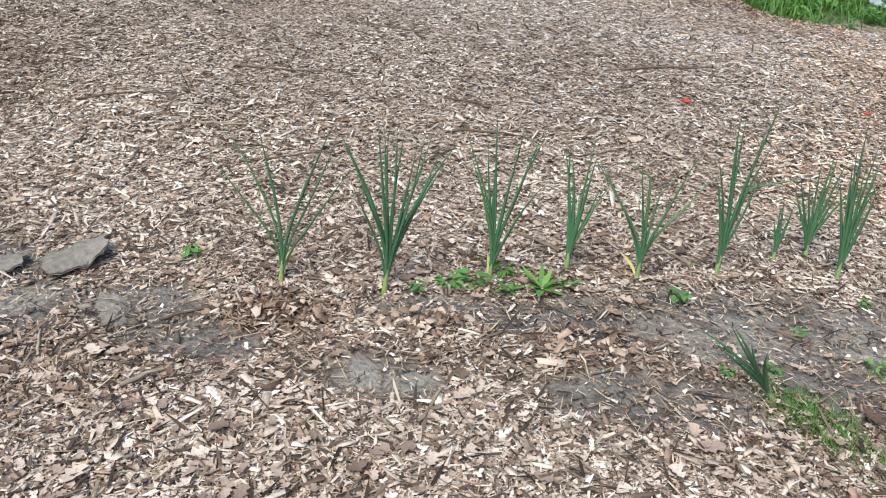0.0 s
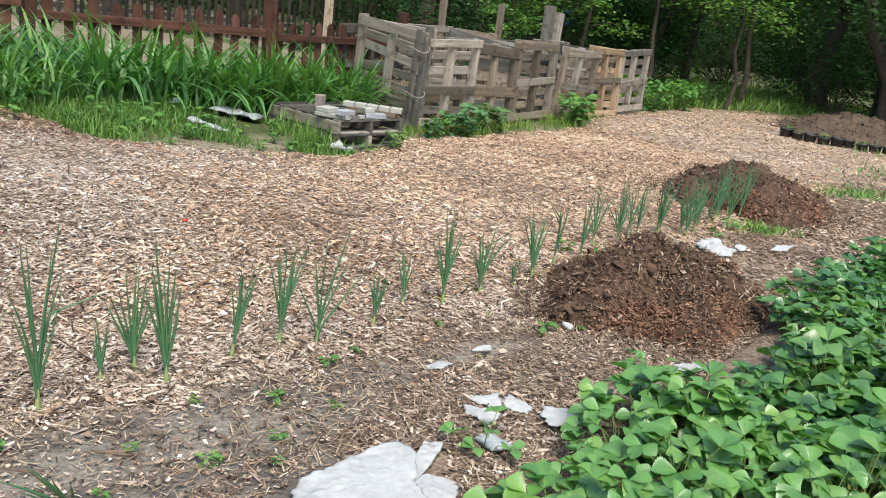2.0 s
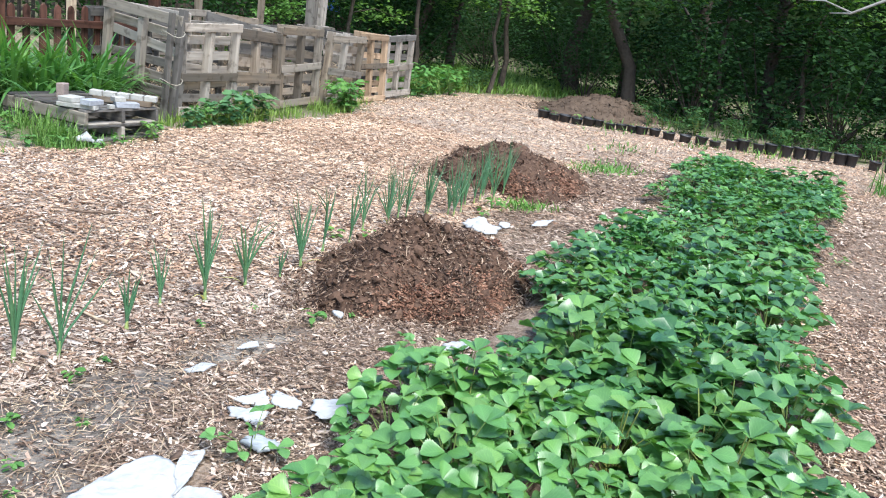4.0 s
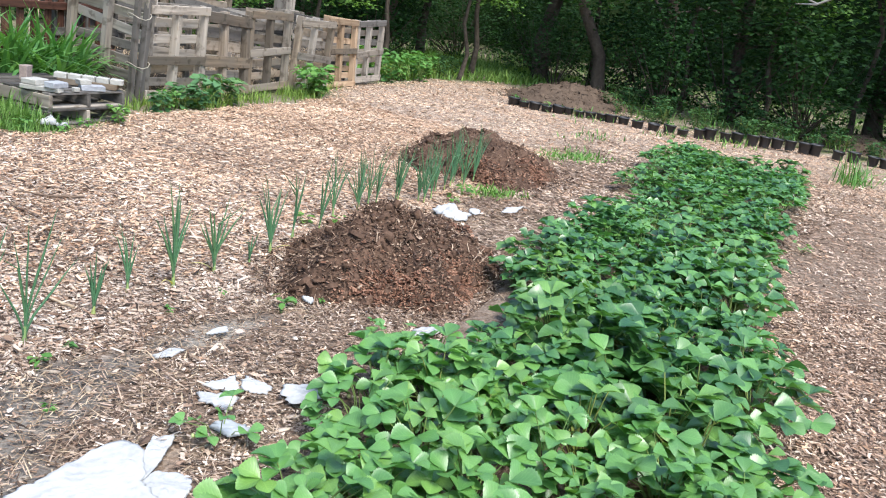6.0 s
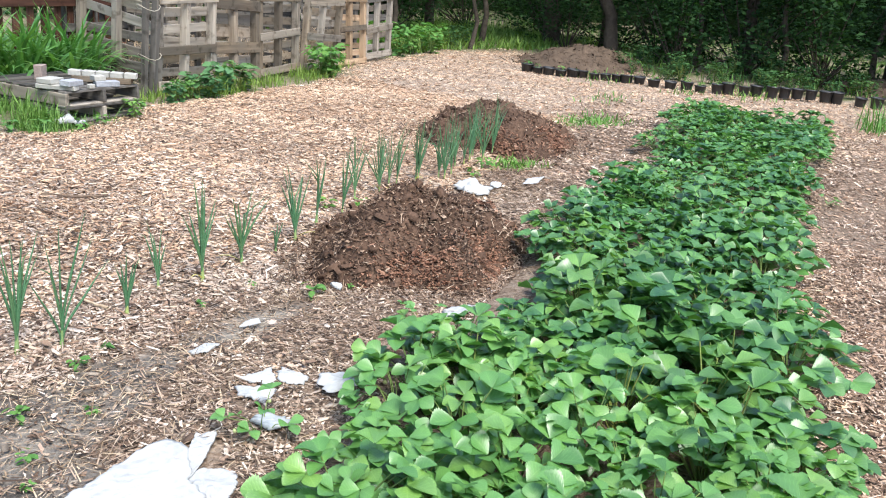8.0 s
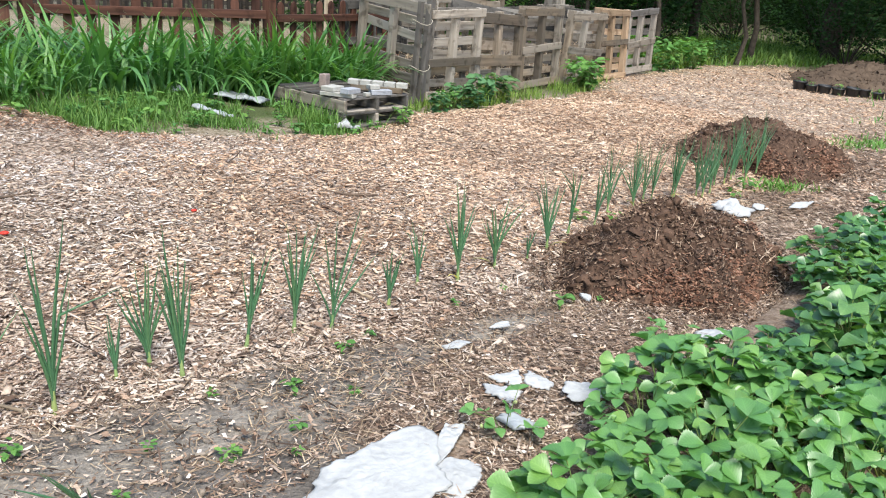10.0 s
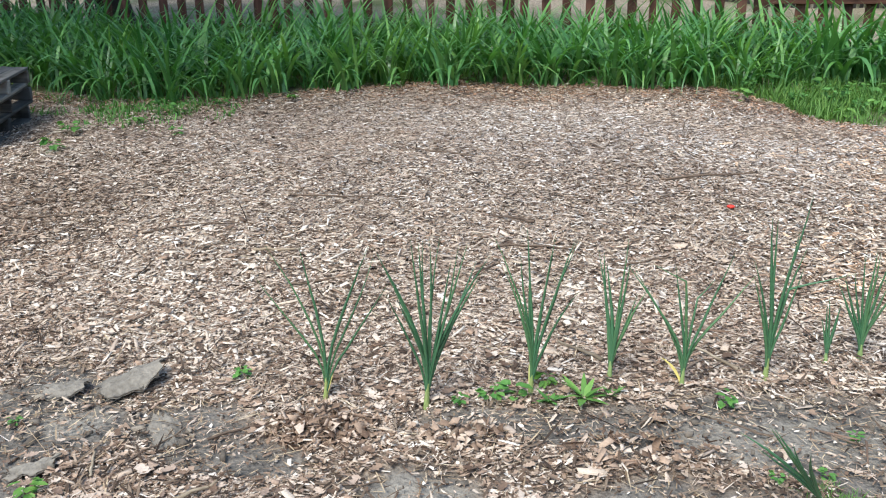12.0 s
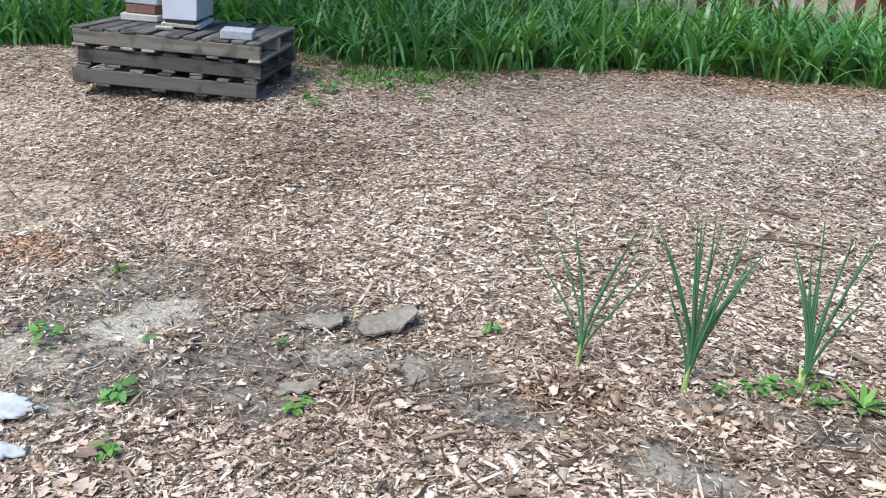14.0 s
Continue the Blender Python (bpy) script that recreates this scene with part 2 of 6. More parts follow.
CHIP = chipmat("wood_chip", [(0.0, (0.06, 0.042, 0.033)), (0.12, (0.20, 0.138, 0.104)), (0.24, (0.41, 0.29, 0.215)), (0.40, (0.43, 0.36, 0.31)), (0.62, (0.575, 0.47, 0.38)), (0.88, (0.68, 0.595, 0.51)), (1.0, (0.86, 0.81, 0.75))])
FRESH = chipmat("fresh_wood_chip", [(0.0, (0.07, 0.039, 0.026)), (0.13, (0.24, 0.145, 0.092)), (0.35, (0.46, 0.305, 0.205)), (0.58, (0.64, 0.445, 0.305)), (0.82, (0.76, 0.59, 0.43)), (1.0, (0.88, 0.77, 0.64))])
ROT = chipmat("rotted_chip", [(0.0, (0.055, 0.036, 0.026)), (0.3, (0.18, 0.122, 0.088)), (0.6, (0.34, 0.25, 0.188)), (0.88, (0.50, 0.405, 0.325)), (1.0, (0.70, 0.62, 0.54))])
SIDE = chipmat("brown_side_chip", [(0.0, (0.065, 0.040, 0.029)), (0.35, (0.22, 0.147, 0.105)), (0.7, (0.38, 0.275, 0.205)), (1.0, (0.60, 0.49, 0.40))])
BLEACHED = chipmat("bleached_chip", [(0.0, (0.22, 0.18, 0.155)), (0.3, (0.44, 0.39, 0.355)), (0.7, (0.61, 0.565, 0.53)), (1.0, (0.78, 0.75, 0.73))])
REDBARK = chipmat("reddish_bark", [(0.0, (0.09, 0.045, 0.03)), (0.5, (0.30, 0.165, 0.10)), (1.0, (0.52, 0.35, 0.24))])
DRYLEAF = chipmat("dry_leaf", [(0.0, (0.10, 0.064, 0.047)), (0.35, (0.27, 0.19, 0.14)), (0.7, (0.46, 0.345, 0.265)), (1.0, (0.64, 0.545, 0.47))])
PALELEAF = chipmat("pale_dry_leaf", [(0.0, (0.17, 0.12, 0.095)), (0.4, (0.37, 0.285, 0.235)), (0.75, (0.52, 0.42, 0.35)), (1.0, (0.68, 0.60, 0.53))])
CLOD = chipmat("soil_clod", [(0.0, (0.09, 0.078, 0.066)), (0.6, (0.20, 0.175, 0.15)), (1.0, (0.36, 0.32, 0.27))])
SHRED = chipmat("bark_shred", [(0.0, (0.03, 0.021, 0.016)), (0.6, (0.11, 0.078, 0.058)), (1.0, (0.26, 0.20, 0.15))])
FIBRE = chipmat("brown_fibre", [(0.0, (0.08, 0.054, 0.04)), (0.5, (0.25, 0.178, 0.13)), (1.0, (0.50, 0.40, 0.31))])
STRAW = chipmat("dry_straw", [(0.0, (0.20, 0.14, 0.09)), (0.5, (0.40, 0.31, 0.21)), (1.0, (0.60, 0.50, 0.36))])
TWIG = plain("twig_bark", (0.06, 0.04, 0.03), (0.20, 0.14, 0.10), 60, 0.9)
GROUND = groundmat()
GREYWOOD = wood("weathered_grey_wood", (0.115, 0.10, 0.085), (0.44, 0.395, 0.34), (0.28, 0.252, 0.22))
# dark weathered wood; in the pallet stacks its darkness also stands for shade
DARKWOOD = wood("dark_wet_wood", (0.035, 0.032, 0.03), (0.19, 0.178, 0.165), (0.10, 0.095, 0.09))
TANWOOD = wood("tan_pallet_wood", (0.115, 0.086, 0.064), (0.36, 0.29, 0.215), (0.22, 0.188, 0.152), stain=0.6)
FRESHWOOD = wood("fresh_pallet_wood", (0.26, 0.175, 0.11), (0.47, 0.35, 0.24))
REDWOOD = wood("red_stained_wood", (0.050, 0.024, 0.017), (0.145, 0.066, 0.047), None, 0.7)
# very dark wood: tree shade on the far palings, put into the colour
SHADEWOOD = wood("black_stained_wood", (0.014, 0.012, 0.011), (0.055, 0.048, 0.043), None, 0.9)
POSTWOOD = wood("pale_post_wood", (0.22, 0.165, 0.115), (0.40, 0.33, 0.25))
BARK = plain("tree_bark", (0.026, 0.020, 0.015), (0.088, 0.069, 0.052), 16, 0.95, 0.8, dist=0.03)
DEADWOOD = plain("bleached_branch", (0.17, 0.16, 0.145), (0.34, 0.32, 0.29), 20, 0.9)
ONION = leafmat("onion_leaf", (0.030, 0.105, 0.048), (0.100, 0.215, 0.105), 0.42, 0.5, 0.12)
SHEATH = leafmat("onion_sheath", (0.16, 0.28, 0.085), (0.34, 0.43, 0.19), 0.5, 0.4, 0.2)
YELLOWED = leafmat("yellowed_leaf", (0.42, 0.40, 0.10), (0.58, 0.52, 0.22), 0.6, 0.3, 0.2)
BERRY = leafmat("strawberry_leaf", (0.019, 0.082, 0.029), (0.136, 0.302, 0.074), 0.37, 0.85, 0.22, scale=20)
nt = BERRY.node_tree
blade = nt.nodes.new("ShaderNodeAttribute")
blade.attribute_name = "blade"
sep = nt.nodes.new("ShaderNodeSeparateColor")
nt.links.new(blade.outputs["Color"], sep.inputs[0])
run = nt.nodes.new("ShaderNodeMath")
run.operation = "MULTIPLY_ADD"
run.inputs[1].default_value = -0.34
nt.links.new(sep.outputs[1], run.inputs[0])
nt.links.new(sep.outputs[0], run.inputs[2])
wave = nt.nodes.new("ShaderNodeMath")
wave.operation = "MULTIPLY"
wave.inputs[1].default_value = 7.0
nt.links.new(run.outputs[0], wave.inputs[0])
saw = nt.nodes.new("ShaderNodeMath")
saw.operation = "PINGPONG"
saw.inputs[1].default_value = 0.5
nt.links.new(wave.outputs[0], saw.inputs[0])
side_vein = ramp(nt, [(0.0, (1, 1, 1)), (0.16, (0, 0, 0))], saw.outputs[0])
mid_vein = ramp(nt, [(0.0, (1, 1, 1)), (0.09, (0, 0, 0))], sep.outputs[1])
vein = mix(nt, side_vein, mid_vein, 1.0, "LIGHTEN")
pb = nt.nodes["Principled BSDF"]
base = pb.inputs["Base Color"].links[0].from_socket
pale = mix(nt, base, (1.55, 1.4, 1.5), 1.0, "MULTIPLY")
amount = nt.nodes.new("ShaderNodeMath")
amount.operation = "MULTIPLY"
amount.inputs[1].default_value = 0.65
nt.links.new(vein, amount.inputs[0])
nt.links.new(mix(nt, base, pale, amount.outputs[0]), pb.inputs["Base Color"])
bump(nt, pb, saw.outputs[0], 0.2, 0.002)
STALK = leafmat("strawberry_stalk", (0.10, 0.16, 0.04), (0.20, 0.26, 0.08), 0.6, 0.3, 0.1)
LILY = leafmat("daylily_leaf", (0.040, 0.135, 0.034), (0.165, 0.345, 0.095), 0.42, 0.6, 0.28)
GREENFRUIT = plain("unripe_strawberry", (0.26, 0.32, 0.12), (0.44, 0.48, 0.24), 90, 0.5)
GRASS = leafmat("grass_blade", (0.055, 0.135, 0.028), (0.18, 0.305, 0.075), 0.6, 0.3, 0.25)
WEED = leafmat("weed_leaf", (0.05, 0.15, 0.03), (0.16, 0.32, 0.08), 0.55, 0.35, 0.25)
# near-black green: the shade within the woods is put into the leaf colour
SHADELEAF = leafmat("tree_leaf", (0.007, 0.025, 0.008), (0.031, 0.080, 0.022), 0.7, 0.15, 0.25, scale=2)
DOCKLEAF = leafmat("dock_leaf", (0.045, 0.12, 0.048), (0.125, 0.255, 0.105), 0.5, 0.4, 0.25)
# darker weed leaf with the shade under the trees put into its colour
SHADEWEED = leafmat("ivy_leaf", (0.014, 0.050, 0.016), (0.055, 0.135, 0.040), 0.6, 0.3, 0.2)
# brighter copy of the tree leaf, sunlight put into its colour
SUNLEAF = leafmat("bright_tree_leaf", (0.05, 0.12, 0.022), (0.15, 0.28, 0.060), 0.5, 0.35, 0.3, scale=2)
CLOTH = plain("white_landscape_cloth", (0.32, 0.32, 0.315), (0.48, 0.482, 0.48), 34, 0.88, 0.7, dist=0.008)
PLASTIC = plain("dull_white_plastic", (0.26, 0.275, 0.28), (0.40, 0.42, 0.43), 14, 0.5, 0.5, dist=0.01)
COMPOST = plain("compost", (0.036, 0.022, 0.016), (0.15, 0.092, 0.064), 30, 0.98, 0.9, 0.1, dist=0.02)
CRUMB = chipmat("compost_crumb", [(0.0, (0.025, 0.015, 0.011)), (0.30, (0.085, 0.054, 0.040)), (0.72, (0.21, 0.145, 0.105)), (0.92, (0.36, 0.265, 0.195)), (1.0, (0.58, 0.47, 0.37))])
PEAT = chipmat("reddish_peat", [(0.0, (0.13, 0.064, 0.042)), (0.6, (0.25, 0.135, 0.09)), (1.0, (0.38, 0.235, 0.165))])
SANDY = plain("sandy_soil", (0.058, 0.040, 0.029), (0.13, 0.094, 0.068), 30, 0.98, 0.6, 0.1, dist=0.01)
CONCRETE = plain("grey_concrete", (0.22, 0.23, 0.25), (0.38, 0.39, 0.42), 40, 0.9)
PALESTONE = plain("pale_concrete", (0.28, 0.27, 0.245), (0.44, 0.425, 0.385), 40, 0.9)
PINK = plain("worn_pink_brick", (0.20, 0.15, 0.13), (0.34, 0.27, 0.235), 40, 0.9)
CLAY = plain("red_clay_brick", (0.12, 0.06, 0.045), (0.22, 0.115, 0.085), 40, 0.9)
HIVE = plain("white_hive_paint", (0.42, 0.42, 0.47), (0.56, 0.56, 0.62), 6, 0.5, 0.1)
# near-black paint for the shade in the hive's recesses
RECESSSHADE = plain("dark_recess", (0.01, 0.01, 0.01), (0.03, 0.028, 0.025), 10, 0.9)
POT = plain("black_pot_plastic", (0.012, 0.012, 0.013), (0.03, 0.03, 0.032), 12, 0.45, 0.1, 0.5)
POTSOIL = plain("potting_soil", (0.03, 0.022, 0.016), (0.10, 0.07, 0.05), 60, 0.98)
BARKPIECE = plain("grey_bark_slab", (0.095, 0.080, 0.066), (0.29, 0.252, 0.21), 45, 0.95, 1.0, dist=0.012)
TWINE = plain("pale_twine", (0.36, 0.32, 0.25), (0.52, 0.47, 0.38), 50, 0.9)
REDBIT = plain("red_plastic", (0.50, 0.03, 0.02), (0.60, 0.05, 0.03), 30, 0.5)
BLUE = plain("blue_tarp", (0.02, 0.08, 0.35), (0.04, 0.13, 0.48), 20, 0.5)
FARSHADE = plain("far_foliage", (0.006, 0.014, 0.005), (0.035, 0.06, 0.018), 1.1, 0.9, 0.6, 0.1, dist=0.3)


# ---- mesh helpers ----
def quick(name, verts, faces, mat, smooth=False):
    """A mesh from arrays: verts (n, 3), faces (m, k) all with k corners."""
    verts, faces = np.asarray(verts, np.float32), np.asarray(faces, np.int32)
    me = bpy.data.meshes.new(name)
    me.vertices.add(len(verts))
    me.vertices.foreach_set("co", verts.ravel())
    n, k = faces.shape
    me.loops.add(n * k)
    me.loops.foreach_set("vertex_index", faces.ravel())
    me.polygons.add(n)
    me.polygons.foreach_set("loop_start", np.arange(n, dtype=np.int32) * k)
    if smooth:
        me.polygons.foreach_set("use_smooth", np.ones(n, bool))
    me.update()
    me.validate()
    if mat:
        me.materials.append(mat)
    return me


def thing(name, label, category, group="", kind="", m=None):
    ob = tagged(new(name), label, category, group, kind)
    if m is not None:
        ob.matrix_world = m
    return ob


def under(name, mesh, parent, m=None, label=""):
    ob = new(name, mesh)
    ob.parent = parent
    if m is not None:
        ob.matrix_basis = m
    return tagged(ob, label)


def part(name, bm, mat, parent, label="", m=None, smooth=False):
    me = bpy.data.meshes.new(name)
    bm.to_mesh(me)
    bm.free()
    me.materials.append(mat)
    if smooth:
        for p in me.polygons:
            p.use_smooth = True
    return under(name, me, parent, m, label)


boards = {}


def board_mesh(l, w, t, mat, kind=0, bev=0.004):
    """A plank with eased, slightly uneven edges, its length on x, centred."""
    key = (round(l, 3), round(w, 3), round(t, 3), mat.name, kind)
    if key not in boards:
        r = random.Random(hash(key[:3]) % 1000 + kind * 17)
        bm = bmesh.new()
        bmesh.ops.create_cube(bm, size=1)
        bmesh.ops.scale(bm, vec=(l, w, t), verts=bm.verts)
        for v in bm.verts:
            v.co += Vector((r.uniform(-1, 1) * 0.006, r.uniform(-1, 1) * 0.004, r.uniform(-1, 1) * min(0.003, t * 0.15)))
        bmesh.ops.bevel(bm, geom=bm.edges[:], offset=min(bev, t * 0.2), segments=1, affect="EDGES")
        me = bpy.data.meshes.new("plank")
        bm.to_mesh(me)
        bm.free()
        me.materials.append(mat)
        boards[key] = me
    return boards[key]


def plank(name, parent, l, w, t, mat, m, label="", kind=0):
    return under(name, board_mesh(l, w, t, mat, kind), parent, m, label)


def axes(o, x, y, z):
    return Matrix(((x[0], y[0], z[0], o[0]), (x[1], y[1], z[1], o[1]), (x[2], y[2], z[2], o[2]), (0, 0, 0, 1)))


def tube(points, radii, sides=6, cap=True):
    """Verts and quads of a tube along points."""
    V, Fc = [], []
    pts = [Vector(p) for p in points]
    for i, p in enumerate(pts):
        d = (pts[min(i + 1, len(pts) - 1)] - pts[max(i - 1, 0)]).normalized()
        a = d.cross(Vector((0.3, 0.9, 0.1))).normalized()
        b = d.cross(a)
        for s in range(sides):
            q = 2 * math.pi * s / sides
            V.append(p + (a * math.cos(q) + b * math.sin(q)) * radii[i])
    for i in range(len(pts) - 1):
        for s in range(sides):
            Fc.append((i * sides + s, i * sides + (s + 1) % sides, (i + 1) * sides + (s + 1) % sides, (i + 1) * sides + s))
    return V, Fc


def join_tubes(name, list_of, mat, sides=6):
    V, Fc = [], []
    for pts, rad in list_of:
        v, f = tube(pts, rad, sides)
        o = len(V)
        V += [tuple(p) for p in v]
        Fc += [tuple(o + i for i in q) for q in f]
    return quick(name, V, Fc, mat, True)


def blades(base, az, lean, length, width, droop, segs=4):
    """Strap leaves: base (n,3) and per-leaf azimuth, lean from upright, length, width, droop (radians gained to the tip)."""
    n = len(base)
    V = np.zeros((n, (segs + 1) * 2, 3))
    p = np.array(base, float)
    ang = np.array(lean, float)
    side = np.stack([-np.sin(az), np.cos(az), np.zeros(n)], 1)
    for i in range(segs + 1):
        t = i / segs
        w = width * (0.75 + 0.5 * t if t < 0.4 else max(0.03, 0.95 * (1 - ((t - 0.4) / 0.6) ** 1.8))) * 0.5
        V[:, 2 * i] = p - side * w[:, None]
        V[:, 2 * i + 1] = p + side * w[:, None]
        step = length / segs
        d = np.stack([np.cos(az) * np.sin(ang), np.sin(az) * np.sin(ang), np.cos(ang)], 1)
        p = p + d * step[:, None]
        ang = ang + droop / segs
    f = np.array([[2 * i, 2 * i + 1, 2 * i + 3, 2 * i + 2] for i in range(segs)])
    Fc = (f[None] + (np.arange(n) * (segs + 1) * 2)[:, None, None]).reshape(-1, 4)
    return V.reshape(-1, 3), Fc


def flakes(pos, yaw, tilt_a, tilt_b, l, w, t, r, top_only=False):
    """Chips of wood: skewed little slabs with top and four sides."""
    n = len(pos)
    q = np.array([[-1, -1], [1, -1], [1, 1], [-1, 1]], float)[None].repeat(n, 0)
    q += r.uniform(-0.6, 0.6, q.shape)
    q[:, :, 0] *= l[:, None] / 2
    q[:, :, 1] *= w[:, None] / 2
    bend = r.uniform(-0.25, 0.25, (n, 4)) * w[:, None]
    top = np.dstack([q, bend + t[:, None]])
    bot = np.dstack([q * 1.02, bend - t[:, None] * 0.5])
    V = np.concatenate([top, bot], 1)
    ca, sa, cb, sb, cy, sy = np.cos(tilt_a), np.sin(tilt_a), np.cos(tilt_b), np.sin(tilt_b), np.cos(yaw), np.sin(yaw)
    x, y, z = V[..., 0], V[..., 1], V[..., 2]
    x, z = x * ca[:, None] + z * sa[:, None], -x * sa[:, None] + z * ca[:, None]
    y, z = y * cb[:, None] - z * sb[:, None], y * sb[:, None] + z * cb[:, None]
    x, y = x * cy[:, None] - y * sy[:, None], x * sy[:, None] + y * cy[:, None]
    V = np.stack([x, y, z], -1) + pos[:, None]
    if top_only:
        return V[:, :4].reshape(-1, 3), np.arange(n * 4).reshape(-1, 4)
    f = np.array([[0, 1, 2, 3], [0, 4, 5, 1], [1, 5, 6, 2], [2, 6, 7, 3], [3, 7, 4, 0]])
    Fc = (f[None] + (np.arange(n) * 8)[:, None, None]).reshape(-1, 4)
    return V.reshape(-1, 3), Fc


def leaf_cards(pos, nrm, yaw, l, w, r):
    """Small folded leaves, two triangles a side: pos (n,3), facing nrm."""
    n = len(pos)
    a = np.stack([np.cos(yaw), np.sin(yaw), r.uniform(-0.5, 0.2, n)], 1)
    a /= np.linalg.norm(a, axis=1)[:, None]
    b = np.cross(nrm, a)
    b /= np.maximum(1e-6, np.linalg.norm(b, axis=1))[:, None]
    c = np.cross(a, b)
    L, W = l[:, None], w[:, None]
    V = np.stack([pos, pos + a * L * 0.45 + b * W * 0.5 + c * W * 0.15, pos + a * L, pos + a * L * 0.45 - b * W * 0.5 + c * W * 0.15], 1)
    f = np.array([[0, 1, 2], [0, 2, 3]])
    Fc = (f[None] + (np.arange(n) * 4)[:, None, None]).reshape(-1, 3)
    return V.reshape(-1, 3), Fc


# ---- ground ----
def spread(lo, a, b, hi, fine, mid):
    c = [a]
    while c[-1] < b:
        c.append(c[-1] + fine)
    s = mid
    while c[-1] < hi:
        c.append(c[-1] + s)
        s *= 1.12
    d = [a]
    s = mid
    while d[-1] > lo:
        d.append(d[-1] - s)
        s *= 1.12
    return np.array(d[:0:-1] + c)


gx, gy = spread(-500, -4.2, 7.5, 500, 0.055, 0.13), spread(-500, 0.6, 4.6, 500, 0.055, 0.13)
X, Y = np.meshgrid(gx, gy, indexing="ij")
Z = lay(X, Y)
nx, ny = X.shape
ids = np.arange(nx * ny).reshape(nx, ny)
quads = np.stack([ids[:-1, :-1], ids[1:, :-1], ids[1:, 1:], ids[:-1, 1:]], -1).reshape(-1, 4)
me = quick("ground", np.stack([X, Y, Z], -1).reshape(-1, 3), quads, GROUND, True)
zone = me.color_attributes.new("zone", "FLOAT_COLOR", "POINT")
beyond = sstep((Y - 8.8) / 0.6) * (1 - sstep((X - 6) / 1.0)) * 0.55
lawn = np.clip(grassy(X, Y) - beyond * (vnoise(X, Y, 1.1, 21) > 0.35), 0, 1) * (0.3 + 0.7 * sstep((vnoise(X, Y, 0.3, 23) - 0.3) / 0.4))
zone.data.foreach_set("color", np.stack([bare(X, Y), lawn, litter(X, Y), sandy(X, Y)], -1).astype(np.float32).ravel())
tagged(new("ground", me), "wood-chip mulch over grey garden soil, with grass at the edges", "ground", kind="structure")


# ---- mulch lying on the ground ----
def sow(n, x0, x1, y0, y1, dens):
    """n random spots in a box, thinned by dens(x, y)."""
    x, y = rng.uniform(x0, x1, n), rng.uniform(y0, y1, n)
    k = rng.random(n) < dens(x, y)
    # nothing lies on top of the spread cloth
    for cx, cy, rx, ry in ((1.70, 1.68, 0.31, 0.17), (1.99, 1.74, 0.09, 0.07), (1.89, 1.56, 0.09, 0.08)):
        k &= ((x - cx) / rx) ** 2 + ((y - cy) / ry) ** 2 > 1
    return x[k], y[k]


def in_bed(x, y):
    up, lo = bed_edges(x)
    return (y < up - 0.12) & (y > lo + 0.12) & (x > 1.2) & (x < 12.2)


def scatter_chips(name, n, box, size, dens, mat, label, lift=0.004, thin=0.3, flat=False):
    x, y = sow(n, *box, dens)
    k = len(x)
    l = np.minimum(size * rng.lognormal(0, 0.6, k), size * 2.8)
    w = np.minimum(l, size * 0.8) * np.where(rng.random(k) < 0.42, rng.uniform(0.14, 0.3, k), rng.uniform(0.35, 0.95, k))
    l = l * np.where(w < 0.3 * size, 1.35, 1.0)
    pos = np.stack([x, y, lay(x, y) + lift + rng.uniform(0, 0.012, k)], 1)
    V, Fc = flakes(pos, rng.uniform(0, 6.3, k), rng.normal(0, 0.15 if flat else 0.26, k), rng.normal(0, 0.15 if flat else 0.26, k), l, w, size * thin * rng.uniform(0.2, 0.6, k), rng, flat)
    return tagged(new(name, quick(name, V, Fc, mat)), label, "mulch", kind="stuff")


open_mulch = lambda x, y: np.clip((1 - 0.91 * bare(x, y)) * (1 - sandy(x, y)) * (1 - 0.85 * litter(x, y)) * (1 - grassy(x, y)), 0, 1) * ~in_bed(x, y)
old_mulch = lambda x, y: np.clip(litter(x, y) * (1 - 0.9 * bare(x, y)) + 0.25 * (vnoise(x, y, 0.6, 31) > 0.55) * (1 - bare(x, y)), 0, 1) * (1 - grassy(x, y)) * (1 - 0.9 * sandy(x, y)) * ~in_bed(x, y)
warm = lambda x, y: sstep((x - 0.6 - 0.25 * (y - 4)) / 2.5 + (vnoise(x, y, 0.8, 51) - 0.5))
scatter_chips("wood_chips_near", 185000, (-3.2, 4.2, 0.8, 3.1), 0.0155, open_mulch, CHIP, "pale tan wood chips strewn thickly over the garden path", flat=True)
scatter_chips("large_wood_chips", 7500, (-3.2, 4.2, 0.8, 3.6), 0.026, open_mulch, CHIP, "larger pale splinters and chips of wood on the path", lift=0.010)
scatter_chips("wood_chips_beyond", 105000, (-5.0, 4.8, 3.0, 4.6), 0.0160, lambda x, y: open_mulch(x, y) * (1 - 0.6 * warm(x, y)), CHIP, "pale tan wood chips beyond the onion row", flat=True)
scatter_chips("wood_chips_middle", 240000, (-6.5, 6.0, 4.0, 7.2), 0.0155, lambda x, y: open_mulch(x, y) * (1 - warm(x, y)), CHIP, "grey-tan wood chips strewn over the wide path", flat=True)
scatter_chips("fresh_chips_middle", 155000, (0.5, 9.5, 3.0, 8.2), 0.022, lambda x, y: open_mulch(x, y) * warm(x, y), FRESH, "fresh pinkish-tan wood chips on the wide path", flat=True)
scatter_chips("wood_chips_far", 85000, (6.0, 17.5, 1.0, 10.8), 0.029, open_mulch, FRESH, "pale pinkish-tan wood chips on the far path", flat=True)
